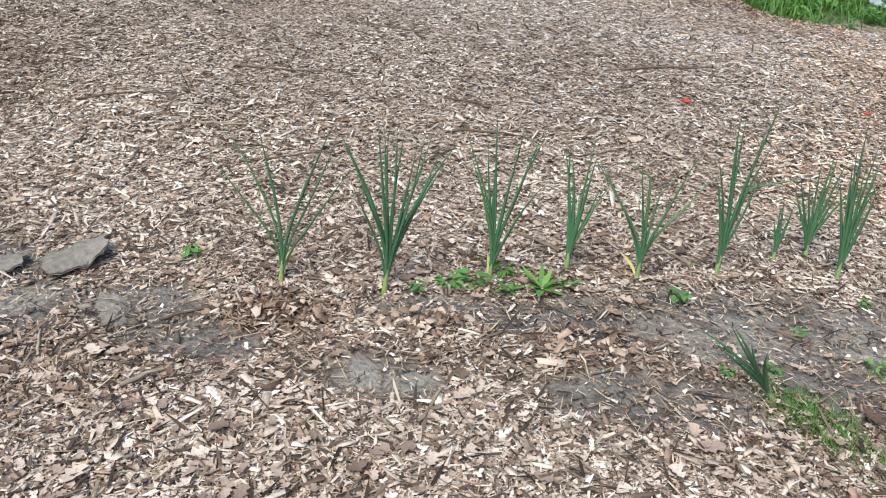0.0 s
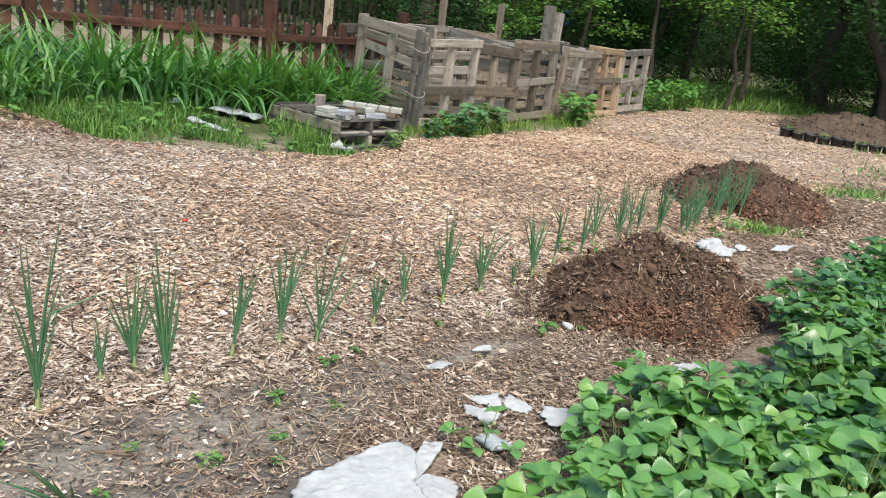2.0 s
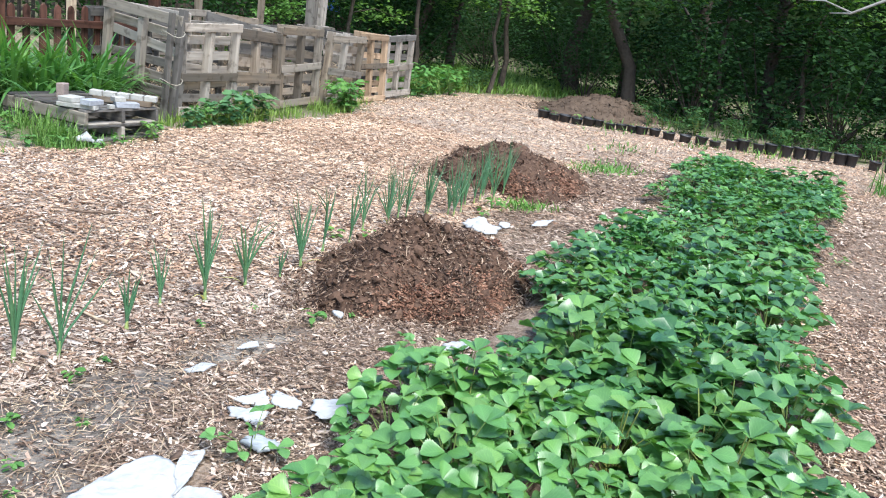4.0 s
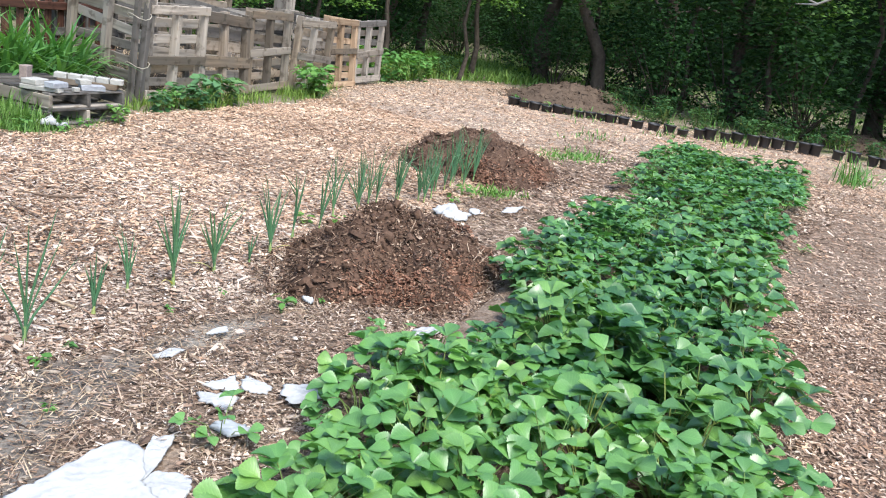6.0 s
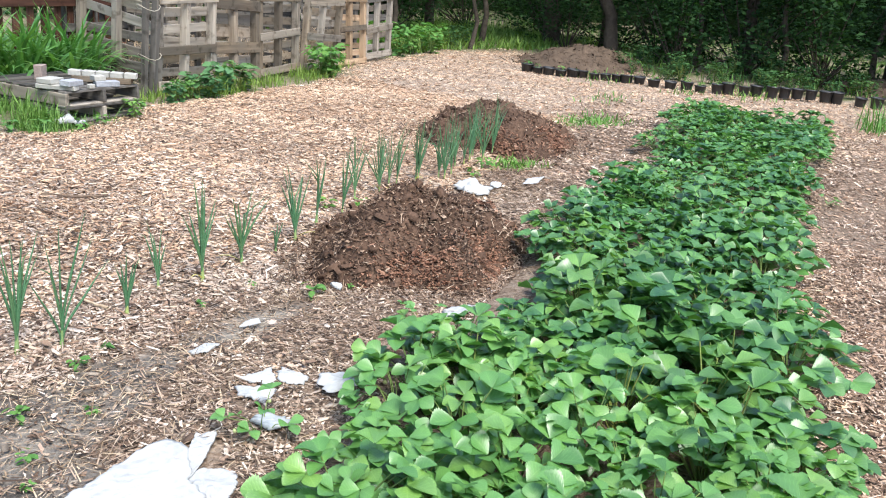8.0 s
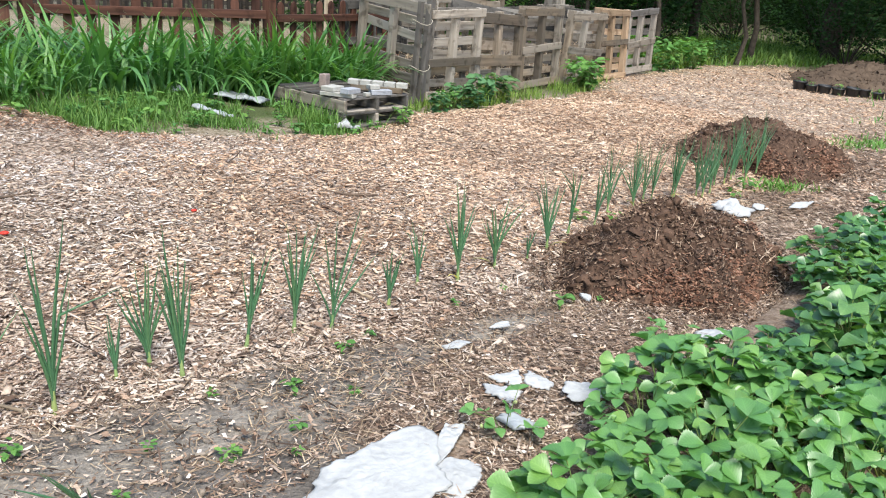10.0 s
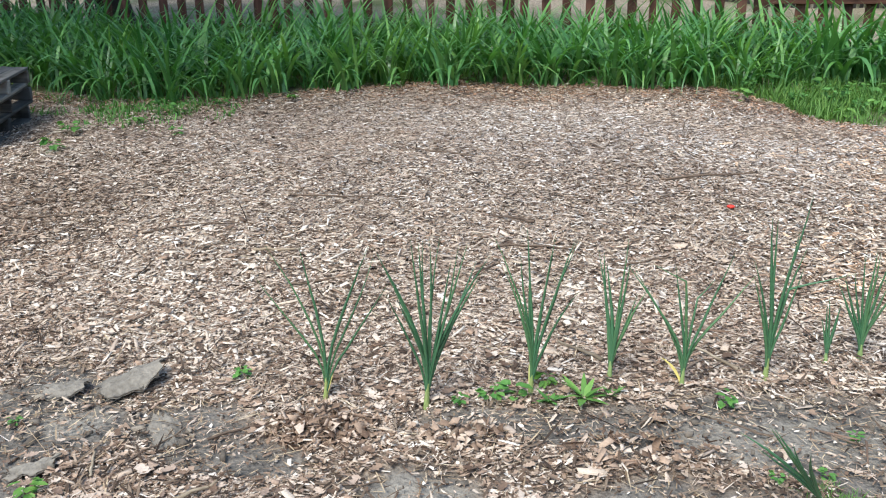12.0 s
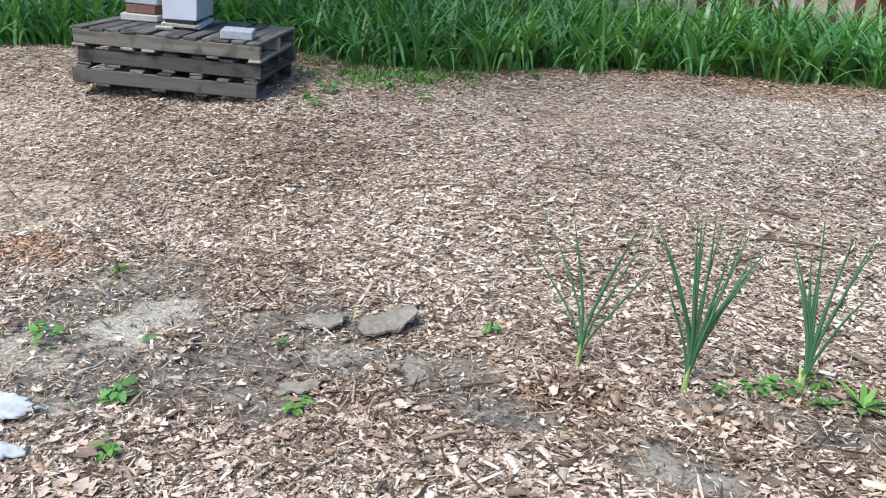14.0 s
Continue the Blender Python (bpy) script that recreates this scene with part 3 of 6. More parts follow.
scatter_chips("wood_chips_side", 60000, (2.2, 13.0, -1.3, 2.6), 0.020, open_mulch, FRESH, "brownish wood chips beside the strawberry bed", flat=True)
scatter_chips("bleached_chips", 130000, (-3.0, 5.5, 3.0, 6.8), 0.017, lambda x, y: open_mulch(x, y) * 0.6 * np.exp(-(((x - 0.6) / 2.0) ** 2 + ((y - 5.0) / 1.2) ** 2)) * (vnoise(x, y, 0.45, 91) > 0.28), BLEACHED, "sun-bleached grey-white wood chips on the path", lift=0.009, flat=True)
scatter_chips("reddish_bark_rim", 75000, (-7.0, 2.4, 5.3, 7.2), 0.020, lambda x, y: (1 - grassy(x, y)) * 0.8 * np.exp(-((np.interp(x, [-9, -4.6, -3, -1, 0.6, 1.5, 2.4], [6.2, 6.3, 6.5, 6.8, 6.75, 6.5, 5.8]) - y) / 0.5) ** 2), REDBARK, "reddish shredded bark along the foot of the daylilies", lift=0.009, flat=True)
scatter_chips("reddish_bark_patch", 2600, (-3.4, -2.5, 1.8, 2.6), 0.02, lambda x, y: np.exp(-(((x + 2.95) / 0.20) ** 2 + ((y - 2.2) / 0.14) ** 2)), REDBARK, "patch of reddish-brown bark and needles on the mulch", lift=0.012)
scatter_chips("rotted_mulch_back", 60000, (-8.0, -0.5, 2.6, 6.8), 0.026, old_mulch, ROT, "brown rotted wood chips towards the hive, partly standing in for shade", flat=True)
scatter_chips("rotted_mulch", 110000, (-3.4, 5.0, 0.9, 4.0), 0.016, old_mulch, ROT, "dark rotted wood chips and bark shreds", flat=True)
scatter_chips("rotted_mulch_far", 70000, (4.6, 12.5, 1.4, 5.2), 0.025, old_mulch, ROT, "dark rotted wood chips round the compost heaps", flat=True)
scatter_chips("side_mulch", 75000, (2.2, 13.0, -1.1, 2.6), 0.019, lambda x, y: (1 - grassy(x, y)) * ~in_bed(x, y) * (y < bed_edges(x)[1] + 0.2), SIDE, "brown wood chips and bark along the side path", flat=True)
scatter_chips("side_mulch_near", 80000, (2.4, 6.4, -1.0, 1.5), 0.017, lambda x, y: 0.9 * ~in_bed(x, y) * (y < bed_edges(x)[1] + 0.2), SIDE, "brown wood chips and leaf bits beside the strawberries", lift=0.007, flat=True)
scatter_chips("side_splinters_near", 14000, (2.4, 6.4, -1.0, 1.5), 0.016, lambda x, y: 0.8 * ~in_bed(x, y) * (y < bed_edges(x)[1] + 0.2), FRESH, "pale splinters among the brown chips beside the strawberries", lift=0.012, flat=True)
scatter_chips("soil_crumbs", 9000, (-3.0, 4.0, 1.0, 3.0), 0.010, lambda x, y: bare(x, y) * (1 - 0.8 * sandy(x, y)), ROT, "small crumbs and splinters on the bare soil", thin=0.6)
scatter_chips("mulch_crumbs", 34000, (-3.4, 4.8, 0.9, 4.2), 0.011, open_mulch, ROT, "fine crumbs and dust between the wood chips", lift=0.008, thin=0.5, flat=True)
scatter_chips("fine_debris", 46000, (-3.0, 3.0, 1.0, 2.75), 0.011, lambda x, y: (1 - 0.8 * sandy(x, y)) * (0.55 - 0.10 * bare(x, y)) * (0.35 + 0.65 * (vnoise(x, y, 0.16, 97) > 0.45)), DRYLEAF, "small bits of dry leaf and bark over the soil", lift=0.006, flat=True)
scatter_chips("soil_clods", 1000, (-2.8, 3.4, 1.1, 2.9), 0.018, lambda x, y: bare(x, y) * (1 - 0.9 * sandy(x, y)), CLOD, "small grey clods of dry soil", thin=1.4)


def scatter_leaves(name, n, box, size, dens, mat, label):
    """Dry curled leaves lying about: lobed, folded along the midrib."""
    x, y = sow(n, *box, dens)
    k = len(x)
    prof = np.array([0.05, 0.42, 0.22, 0.5, 0.25, 0.34, 0.02])
    s = np.linspace(-0.5, 0.5, 7)
    l = size * rng.lognormal(0, 0.3, k)
    curl, fold = rng.uniform(0.1, 0.7, k), rng.uniform(0.0, 0.5, k)
    V = np.zeros((k, 21, 3))
    for j in range(7):
        for m_, sg in enumerate((-1, 0, 1)):
            wob = prof[j] * rng.uniform(0.75, 1.2, k)
            V[:, j * 3 + m_, 0] = s[j] * l
            V[:, j * 3 + m_, 1] = sg * wob * l * 0.8
            V[:, j * 3 + m_, 2] = (abs(sg) * wob * fold + curl * s[j] ** 2) * l + 0.004
    a = rng.uniform(0, 6.3, k)
    c, q = np.cos(a)[:, None], np.sin(a)[:, None]
    V[..., 0], V[..., 1] = V[..., 0] * c - V[..., 1] * q, V[..., 0] * q + V[..., 1] * c
    V += np.stack([x, y, lay(x, y) + rng.uniform(0.004, 0.02, k)], 1)[:, None]
    f = np.array([[3 * j + m_, 3 * j + 3 + m_, 3 * j + 4 + m_, 3 * j + 1 + m_] for j in range(6) for m_ in (0, 1)])
    Fc = (f[None] + (np.arange(k) * 21)[:, None, None]).reshape(-1, 4)
    return tagged(new(name, quick(name, V.reshape(-1, 3), Fc, mat)), label, "leaf litter", kind="stuff")


scatter_leaves("pale_dry_leaves", 3600, (-3.2, 1.5, 0.8, 1.75), 0.034, lambda x, y: 0.6 * (1 - 0.8 * bare(x, y)) * (0.35 + 0.65 * (vnoise(x, y, 0.3, 99) > 0.45)), PALELEAF, "pale beige leaf fragments lying among the chips")
scatter_leaves("dry_leaves", 6400, (-2.6, 3.0, 1.2, 2.9), 0.030, lambda x, y: np.clip(0.10 + 0.75 * np.exp(-((row_y(x) - y - 0.25) / 0.35) ** 2) * (1 - 0.6 * sstep((x - 0.9) / 0.5)), 0, 1) * (1 - 0.93 * bare(x, y)) * (1 - sandy(x, y)), DRYLEAF, "brown dry oak leaves lying among the mulch")


def leaf_heap(x, y, r, n):
    k = n
    a, d = rng.uniform(0, 6.3, k), r * np.sqrt(rng.random(k))
    px, py = x + d * np.cos(a) * 1.5, y + d * np.sin(a) * 0.8
    pos = np.stack([px, py, lay(px, py) + 0.075 * np.clip(1 - (d / r) ** 2, 0, 1) * rng.random(k) + 0.006], 1)
    V, Fc = flakes(pos, rng.uniform(0, 6.3, k), rng.normal(0, 0.6, k), rng.normal(0, 0.6, k), 0.025 * rng.lognormal(0, 0.4, k), 0.016 * rng.lognormal(0, 0.4, k), np.full(k, 0.001), rng)
    tagged(new("leaf_heap", quick("leaf_heap", V, Fc, DRYLEAF)), "small heap of dark brown rotting leaves on the soil", "leaf litter", kind="stuff")


leaf_heap(-0.50, 2.02, 0.14, 420)
leaf_heap(-0.05, 2.0, 0.10, 120)
leaf_heap(0.45, 1.98, 0.14, 100)


def straws(name, n, box, dens, label, length=0.09, lift=0.01, mat=STRAW, wide=0.004):
    x, y = sow(n, *box, dens)
    k = len(x)
    base = np.stack([x, y, lay(x, y) + lift + rng.uniform(0, 0.012, k)], 1)
    V, Fc = blades(base, rng.uniform(0, 6.3, k), rng.uniform(1.35, 1.62, k), length * rng.lognormal(0, 0.5, k), wide * rng.uniform(0.5, 1.5, k), rng.uniform(-0.3, 0.3, k), 2)
    return tagged(new(name, quick(name, V, Fc, mat)), label, "straw", kind="stuff")


straws("dry_straw", 9000, (1.5, 7.5, 1.4, 4.0), lambda x, y: np.exp(-((row_y(x) - y - 0.5) / 0.32) ** 2) * (x < 6.5), "fine dry straw and root shreds on the soil", 0.06)
straws("brown_fibres", 26000, (1.2, 6.5, 1.2, 4.0), lambda x, y: litter(x, y) * (1 - 0.6 * bare(x, y)) * ~in_bed(x, y), "fine brown roots and fibres matted over the soil", 0.045, 0.012, FIBRE, 0.004)
straws("pale_splinters", 9000, (-3.0, 3.0, 1.0, 2.7), lambda x, y: (0.2 + 0.6 * bare(x, y)) * (1 - 0.6 * sandy(x, y)), "thin pale splinters and stems on the bare soil", 0.035, 0.010, STRAW, 0.0035)
straws("splinters", 5000, (-3, 4.5, 1.0, 4.5), lambda x, y: 0.35 + 0 * x, "thin wood splinters lying in the mulch", 0.06, 0.012)


straws("dark_shreds", 9000, (-3.0, 3.0, 0.9, 2.6), lambda x, y: 0.7 - 0.5 * bare(x, y), "dark rotted shreds of bark among the chips", 0.035, 0.016, SHRED, 0.007)
straws("bark_shreds", 17000, (-4.5, 8.0, 1.0, 6.5), lambda x, y: open_mulch(x, y) * (0.25 + 0.75 * vnoise(x, y, 0.7, 81)), "dark shreds of bark and thin twigs in the mulch", 0.07, 0.014, SHRED, 0.008)


def stick(x, y, az, l, r0, mat=TWIG, label="thin dark fallen twig lying on the mulch"):
    pts, k = [], 7
    r0 *= 0.7
    rr = random.Random(int(x * 100 + y * 1000))
    for i in range(k):
        t = i / (k - 1) - 0.5
        px, py = x + math.cos(az) * l * t + rr.uniform(-1, 1) * l * 0.025, y + math.sin(az) * l * t + rr.uniform(-1, 1) * l * 0.025
        pts.append((px, py, float(lay(px, py)) + r0 + 0.012 + rr.uniform(0, 0.008)))
    me_ = join_tubes("twig", [(pts, [r0 * (1 - 0.5 * i / (k - 1)) for i in range(k)])], mat, 5)
    tagged(new("twig", me_), label, "twig", "twigs on the mulch")


for s_ in ((-0.02, 3.72, 2.9, 0.22, 0.012), (-0.75, 3.1, 0.35, 0.4, 0.009), (-1.6, 3.5, 0.2, 0.5, 0.008), (-0.35, 1.72, 0.25, 0.2, 0.006), (-0.1, 1.62, 0.1, 0.22, 0.006), (0.75, 2.2, 2.7, 0.3, 0.006), (-0.72, 2.02, 0.7, 0.35, 0.008), (-0.6, 2.05, 0.35, 0.3, 0.007),
           (-2.48, 2.2, -0.44, 0.66, 0.013), (0.1, 3.45, 0.1, 0.35, 0.01), (-0.9, 3.9, 0.1, 0.6, 0.008), (1.1, 2.18, 2.8, 0.18, 0.007), (-1.0, 1.85, 1.2, 0.25, 0.006), (0.6, 3.4, 0.4, 0.22, 0.007), (1.9, 2.05, 0.5, 0.25, 0.006), (2.3, 1.95, 2.6, 0.25, 0.006), (-2.4, 3.6, 0.2, 0.3, 0.01), (1.0, 4.3, 0.2, 0.5, 0.01), (3.0, 4.2, 2.8, 0.35, 0.012), (-0.5, 4.6, 2.9, 0.4, 0.009)):
    stick(*s_)
for s_ in ((0.78, 2.62, 2.35, 0.22, 0.011), (0.30, 2.62, 2.5, 0.2, 0.012), (-0.78, 1.62, 0.9, 0.16, 0.012), (-1.15, 1.75, 2.0, 0.2, 0.008), (0.0, 1.6, 1.3, 0.17, 0.01), (-1.1, 3.3, 0.1, 0.2, 0.012), (2.35, 2.95, 1.9, 0.15, 0.012)):
    stick(*s_, mat=POSTWOOD, label="pale splintered stick lying on the mulch")

for x, y, s in ((1.04, 3.92, 0.016), (1.95, 4.0, 0.012)):
    bm = bmesh.new()
    bmesh.ops.create_icosphere(bm, subdivisions=2, radius=s)
    for v in bm.verts:
        v.co.z *= 0.6
        v.co.x *= 1.3
    me_ = bpy.data.meshes.new("red_scrap")
    bm.to_mesh(me_)
    bm.free()
    me_.materials.append(REDBIT)
    ob = tagged(new("red_scrap", me_), "small bright red plastic scrap on the mulch", "scrap", "red scraps")
    ob.location = (x, y, float(lay(x, y)) + 0.02)


# ---- bark slabs and pale stones by the onions ----
def bark_slab(x, y, az, l, w, lift, seed, mat=BARKPIECE, label="curved grey slab of bark lying on the soil", arch=0.25):
    r = random.Random(seed)
    n, k = 14, 10
    V, Fc = [], []
    for side in (1, 0):
        for i in range(n):
            for j in range(k):
                u, v = i / (n - 1) - 0.5, j / (k - 1) - 0.5
                ex = 1 + 0.40 * noise.noise((v * 3 + seed, seed, 0)) + 0.10 * noise.noise((v * 9, seed, 3))
                ey = (1 + 0.45 * noise.noise((u * 3, seed + 4, 0))) * (1 - 0.9 * abs(u) ** 3 * 2)
                z = arch * w * (0.25 - v * v) * 2 + 0.016 * noise.noise((u * 5, v * 5, seed)) + 0.005 * noise.noise((u * 17, v * 17, seed)) + lift * (u + 0.5) + side * 0.006
                V.append((u * l * ex, v * w * ey, z))
    for i in range(n - 1):
        for j in range(k - 1):
            a = i * k + j
            Fc.append((a, a + k, a + k + 1, a + 1))
            Fc.append((n * k + a, n * k + a + 1, n * k + a + k + 1, n * k + a + k))
    rim = [i * k for i in range(n)] + [(n - 1) * k + j for j in range(1, k)] + [i * k + k - 1 for i in range(n - 2, -1, -1)] + [j for j in range(k - 2, 0, -1)]
    for p, q in zip(rim, rim[1:] + rim[:1]):
        Fc.append((p, q, n * k + q, n * k + p))
    ob = tagged(new("bark_slab", quick("bark_slab", V, Fc, mat)), label, "bark")
    ob.matrix_world = pose(x, y, float(lay(x, y)) + 0.002, 0, 0, math.degrees(az))


bark_slab(-1.26, 2.20, 0.5, 0.21, 0.15, 0.06, 3, arch=0.45)
bark_slab(-1.32, 1.69, 0.4, 0.15, 0.07, 0.03, 8, arch=0.4)
bark_slab(-1.50, 2.17, 0.2, 0.15, 0.11, 0.02, 12, label="small grey flake of bark on the soil")
bark_slab(-1.02, 1.95, 2.2, 0.22, 0.10, 0.0, 21, label="small grey flake of bark on the soil")


# ---- onions ----
def onion(x, y, h, n, spread_, seed, tilt=(0, 0), fat=1.0, fan=None, label=""):
    r = random.Random(seed)
    ob = thing("onion_plant", label or "tall onion plant with upright blue-green tubular leaves", "onion", "onions in the row", m=pose(x, y, float(lay(x, y)) - 0.01, tilt[0], tilt[1], 0))
    hb = 0.12 * h + 0.02
    V, Fc = tube([(0, 0, -0.02), (0, 0, 0.02), (0, 0, hb * 0.6), (0, 0, hb)], [0.012 * fat, 0.011 * fat, 0.008 * fat, 0.006 * fat], 7)
    under("sheath", quick("sheath", [tuple(v) for v in V], Fc, SHEATH, True), ob, label="pale yellow-green stem sheath")
    fan = r.uniform(-0.35, 0.35) if fan is None else fan
    for i in range(n):
        f = (i + 0.5) / n * 2 - 1
        a = fan + r.uniform(-0.5, 0.5) + (0 if f > 0 else math.pi)
        lean = abs(f) * spread_ + r.uniform(0, 0.08)
        ll = h * (1.0 - 0.25 * abs(f)) * r.uniform(0.68, 0.98) / max(0.6, math.cos(lean * 0.8))
        z0 = hb * r.uniform(0.25, 0.98)
        p, ang, pts, rad = Vector((0, 0, z0)), lean * 0.35, [], []
        k = 8
        bend = r.uniform(-0.15, 0.3)
        kink, droop = r.choice((3, 4, 5)), (r.uniform(0.4, 1.1) if r.random() < 0.14 else 0.0)
        rw = 0.0057 * fat * r.uniform(0.75, 1.2)
        for j in range(k):
            t = j / (k - 1)
            pts.append(p.copy())
            rad.append(rw * (0.8 + 0.6 * t if t < 0.35 else 1.01 - 0.93 * ((t - 0.35) / 0.65) ** 1.5))
            p += Vector((math.cos(a) * math.sin(ang), math.sin(a) * math.sin(ang), math.cos(ang))) * (ll / (k - 1))
            ang += (lean * 0.65 if j < 2 else 0) / 2 + bend * 0.12 + r.uniform(-0.05, 0.05) + (droop if j == kink else 0)
            a += r.uniform(-0.14, 0.14)
        v, fc = tube(pts, rad, 6)
        under("leaf", quick("leaf", [tuple(q) for q in v], fc, ONION, True), ob)
    if r.random() < 0.3:
        a = r.uniform(0, 6.3)
        base = np.array([[0, 0, 0.02]])
        v, fc = blades(base, np.array([a]), np.array([0.7]), np.array([0.14]), np.array([0.014]), np.array([1.2]), 5)
        under("dry_leaf", quick("dry_leaf", v, fc, YELLOWED), ob, label="withered yellow outer leaf")
    return ob


SPARSE = "young onion plant with a few thin spreading leaves"
FULL = "large onion plant with a dense fan of upright leaves"
for spec in ((-0.56, 2.20, 0.74, 6, 0.52, 1, SPARSE), (-0.21, 2.19, 0.77, 15, 0.45, 2, FULL), (0.13, 2.31, 0.74, 10, 0.22, 3, FULL), (0.40, 2.44, 0.61, 8, 0.25, 4, ""), (0.645, 2.42, 0.60, 7, 0.42, 5, SPARSE), (0.945, 2.53, 0.72, 10, 0.2, 6, FULL),
             (1.18, 2.66, 0.28, 5, 0.22, 7, SPARSE), (1.32, 2.73, 0.46, 9, 0.5, 8, ""), (1.40, 2.60, 0.63, 12, 0.24, 9, FULL), (1.68, 2.68, 0.55, 8, 0.10, 10, ""), (1.93, 2.77, 0.58, 10, 0.22, 11, FULL), (2.08, 2.72, 0.58, 7, 0.38, 12, SPARSE),
             (2.42, 2.81, 0.35, 6, 0.2, 13, ""), (2.685, 2.97, 0.41, 5, 0.10, 14, SPARSE), (2.90, 2.93, 0.56, 10, 0.3, 15, FULL), (3.2, 3.01, 0.47, 8, 0.5, 16, ""), (3.48, 3.07, 0.24, 4, 0.25, 17, SPARSE), (3.69, 3.14, 0.56, 9, 0.36, 18, ""),
             (3.96, 3.26, 0.55, 9, 0.12, 19, FULL), (4.26, 3.34, 0.56, 10, 0.3, 20, FULL), (4.62, 3.57, 0.52, 9, 0.25, 21, ""), (4.95, 3.64, 0.56, 10, 0.34, 22, FULL), (5.18, 3.68, 0.48, 10, 0.4, 23, ""), (5.40, 3.68, 0.52, 11, 0.3, 24, FULL),
             (5.66, 3.66, 0.48, 10, 0.42, 25, ""), (5.82, 3.66, 0.54, 11, 0.3, 26, FULL), (6.05, 3.80, 0.5, 11, 0.4, 27, ""), (6.28, 3.82, 0.62, 12, 0.36, 28, FULL), (6.46, 3.92, 0.58, 12, 0.4, 29, FULL), (6.76, 3.92, 0.62, 12, 0.42, 30, FULL)):
    x, y, h, n, sp, sd, lb = spec
    onion(x, y, h * 0.92, n, sp * (1.3 if lb == SPARSE else 0.9), sd, tilt=((sd * 37 % 7 - 3) * 0.9, (sd * 53 % 9 - 3) * 1.1), fat=0.8 if x > 4.2 else 0.85 if lb == SPARSE else 1.0, label=lb)
for i in range(8):
    x = 4.9 + 0.25 * i
    y = float(np.interp(x, [4.9, 5.6, 6.9], [3.66, 3.66, 3.95])) + 0.07 * ((i * 5) % 3 - 1)
    onion(x, y, 0.46 + 0.04 * (i % 4), 7, 0.5, 60 + i, tilt=((i * 37 % 7 - 3), (i * 53 % 9 - 4)), fat=0.75)
onion(0.97, 1.80, 0.44, 7, 0.28, 41, tilt=(14, -34), fat=0.95, fan=2.4, label="lone onion plant leaning over on the bare soil")


# ---- strawberries ----
def across(k):
    return (1, 0, -1)


def veined(me_, k):
    """Give each corner its place on the blade (along, across), for the vein pattern."""
    q = np.abs(np.tile(across(k), k + 1))
    t = np.repeat(0.5 - 0.5 * np.cos(np.linspace(0, np.pi, k + 1)), len(across(k)))
    one = np.stack([t, q, 0 * t, 0 * t + 1], -1)
    at = me_.color_attributes.new("blade", "FLOAT_COLOR", "POINT")
    at.data.foreach_set("color", np.tile(one, (len(me_.vertices) // len(one), 1)).astype(np.float32).ravel())
    return me_


def leaflet(l, w, r, k):
    """A broad, round-tipped, coarsely toothed leaflet along +x from the origin, folded along its midrib."""
    V, Fc = [], []
    droop, fold = r.uniform(0.1, 0.5), r.uniform(0.2, 0.6)
    for i in range(k + 1):
        t = 0.5 - 0.5 * math.cos(math.pi * i / k)
        hw = w * 0.53 * max(0.03, math.sin(math.pi * min(1.0, 0.012 + 0.976 * t) ** 1.18)) ** 0.70
        tooth = ((1.09 if i % 2 else 0.93) if k > 9 else (1.06 if i % 2 else 0.95)) if 0.3 < t < 0.985 else 1.0
        z = 0.10 * l * t - droop * l * t * t
        rib = 0.05 * hw * (1 if i % 2 else -1)
        sweep = hw * 0.30 * (1 - t) * (1.25 if i % 2 else 1)
        for q in across(k):
            e = abs(q)
            V.append((t * l + sweep * e, hw * q * (tooth if e == 1 else 1), z + hw * fold * e + rib * e))
    c = len(across(k))
    for i in range(k):
        for j in range(c - 1):
            a = c * i + j
            Fc.append((a, a + c, a + c + 1, a + 1))
    return V, Fc


def trefoil(r, k=27, size=1.0):
    """One leaf of three leaflets round the origin, at the end of its stalk."""
    V, Fc = [], []
    l = r.uniform(0.064, 0.083) * size
    for ang in (0, 70, -70):
        v, f = leaflet(l * (1.06 if ang == 0 else 0.95), l * r.uniform(0.74, 0.90), r, k)
        q = pose(0, 0, 0, 0, 0, ang + r.uniform(-8, 8)) @ pose(0, 0, 0, r.uniform(-10, 10), r.uniform(-36, -6), 0) @ Matrix.Translation((0.004, 0, 0))
        o = len(V)
        V += [tuple(q @ Vector(p)) for p in v]
        Fc += [tuple(o + j for j in g_) for g_ in f]
    return V, Fc


rl = random.Random(90)
TREFOIL = [trefoil(rl) for i in range(22)]
SIMPLE = [trefoil(random.Random(300 + i), 6, 1.18) for i in range(22)]
TREFOIL_MESH = [veined(quick("leaf", v, f, BERRY, True), 27) for v, f in TREFOIL]


def berry_layout(seed, n):
    r = random.Random(seed)
    out = []
    for i in range(n):
        a = r.uniform(0, 2 * math.pi)
        d = 0.19 * math.sqrt(r.random())
        h = (0.225 - 0.11 * (d / 0.19) ** 2) * r.uniform(0.42, 1.15)
        tip = Vector((math.cos(a) * d, math.sin(a) * d, h))
        tilt = -2 + 24 * d / 0.19 + r.uniform(-15, 15)
        s = r.uniform(0.66, 1.02)
        m = Matrix.Translation(tip) @ pose(0, 0, 0, 0, 0, math.degrees(a) + r.uniform(-50, 50)) @ pose(0, 0, 0, r.uniform(-14, 14), tilt, 0) @ Matrix.Diagonal((s, s, s, 1))
        out.append((tip, m, r.randrange(len(TREFOIL))))
    return out


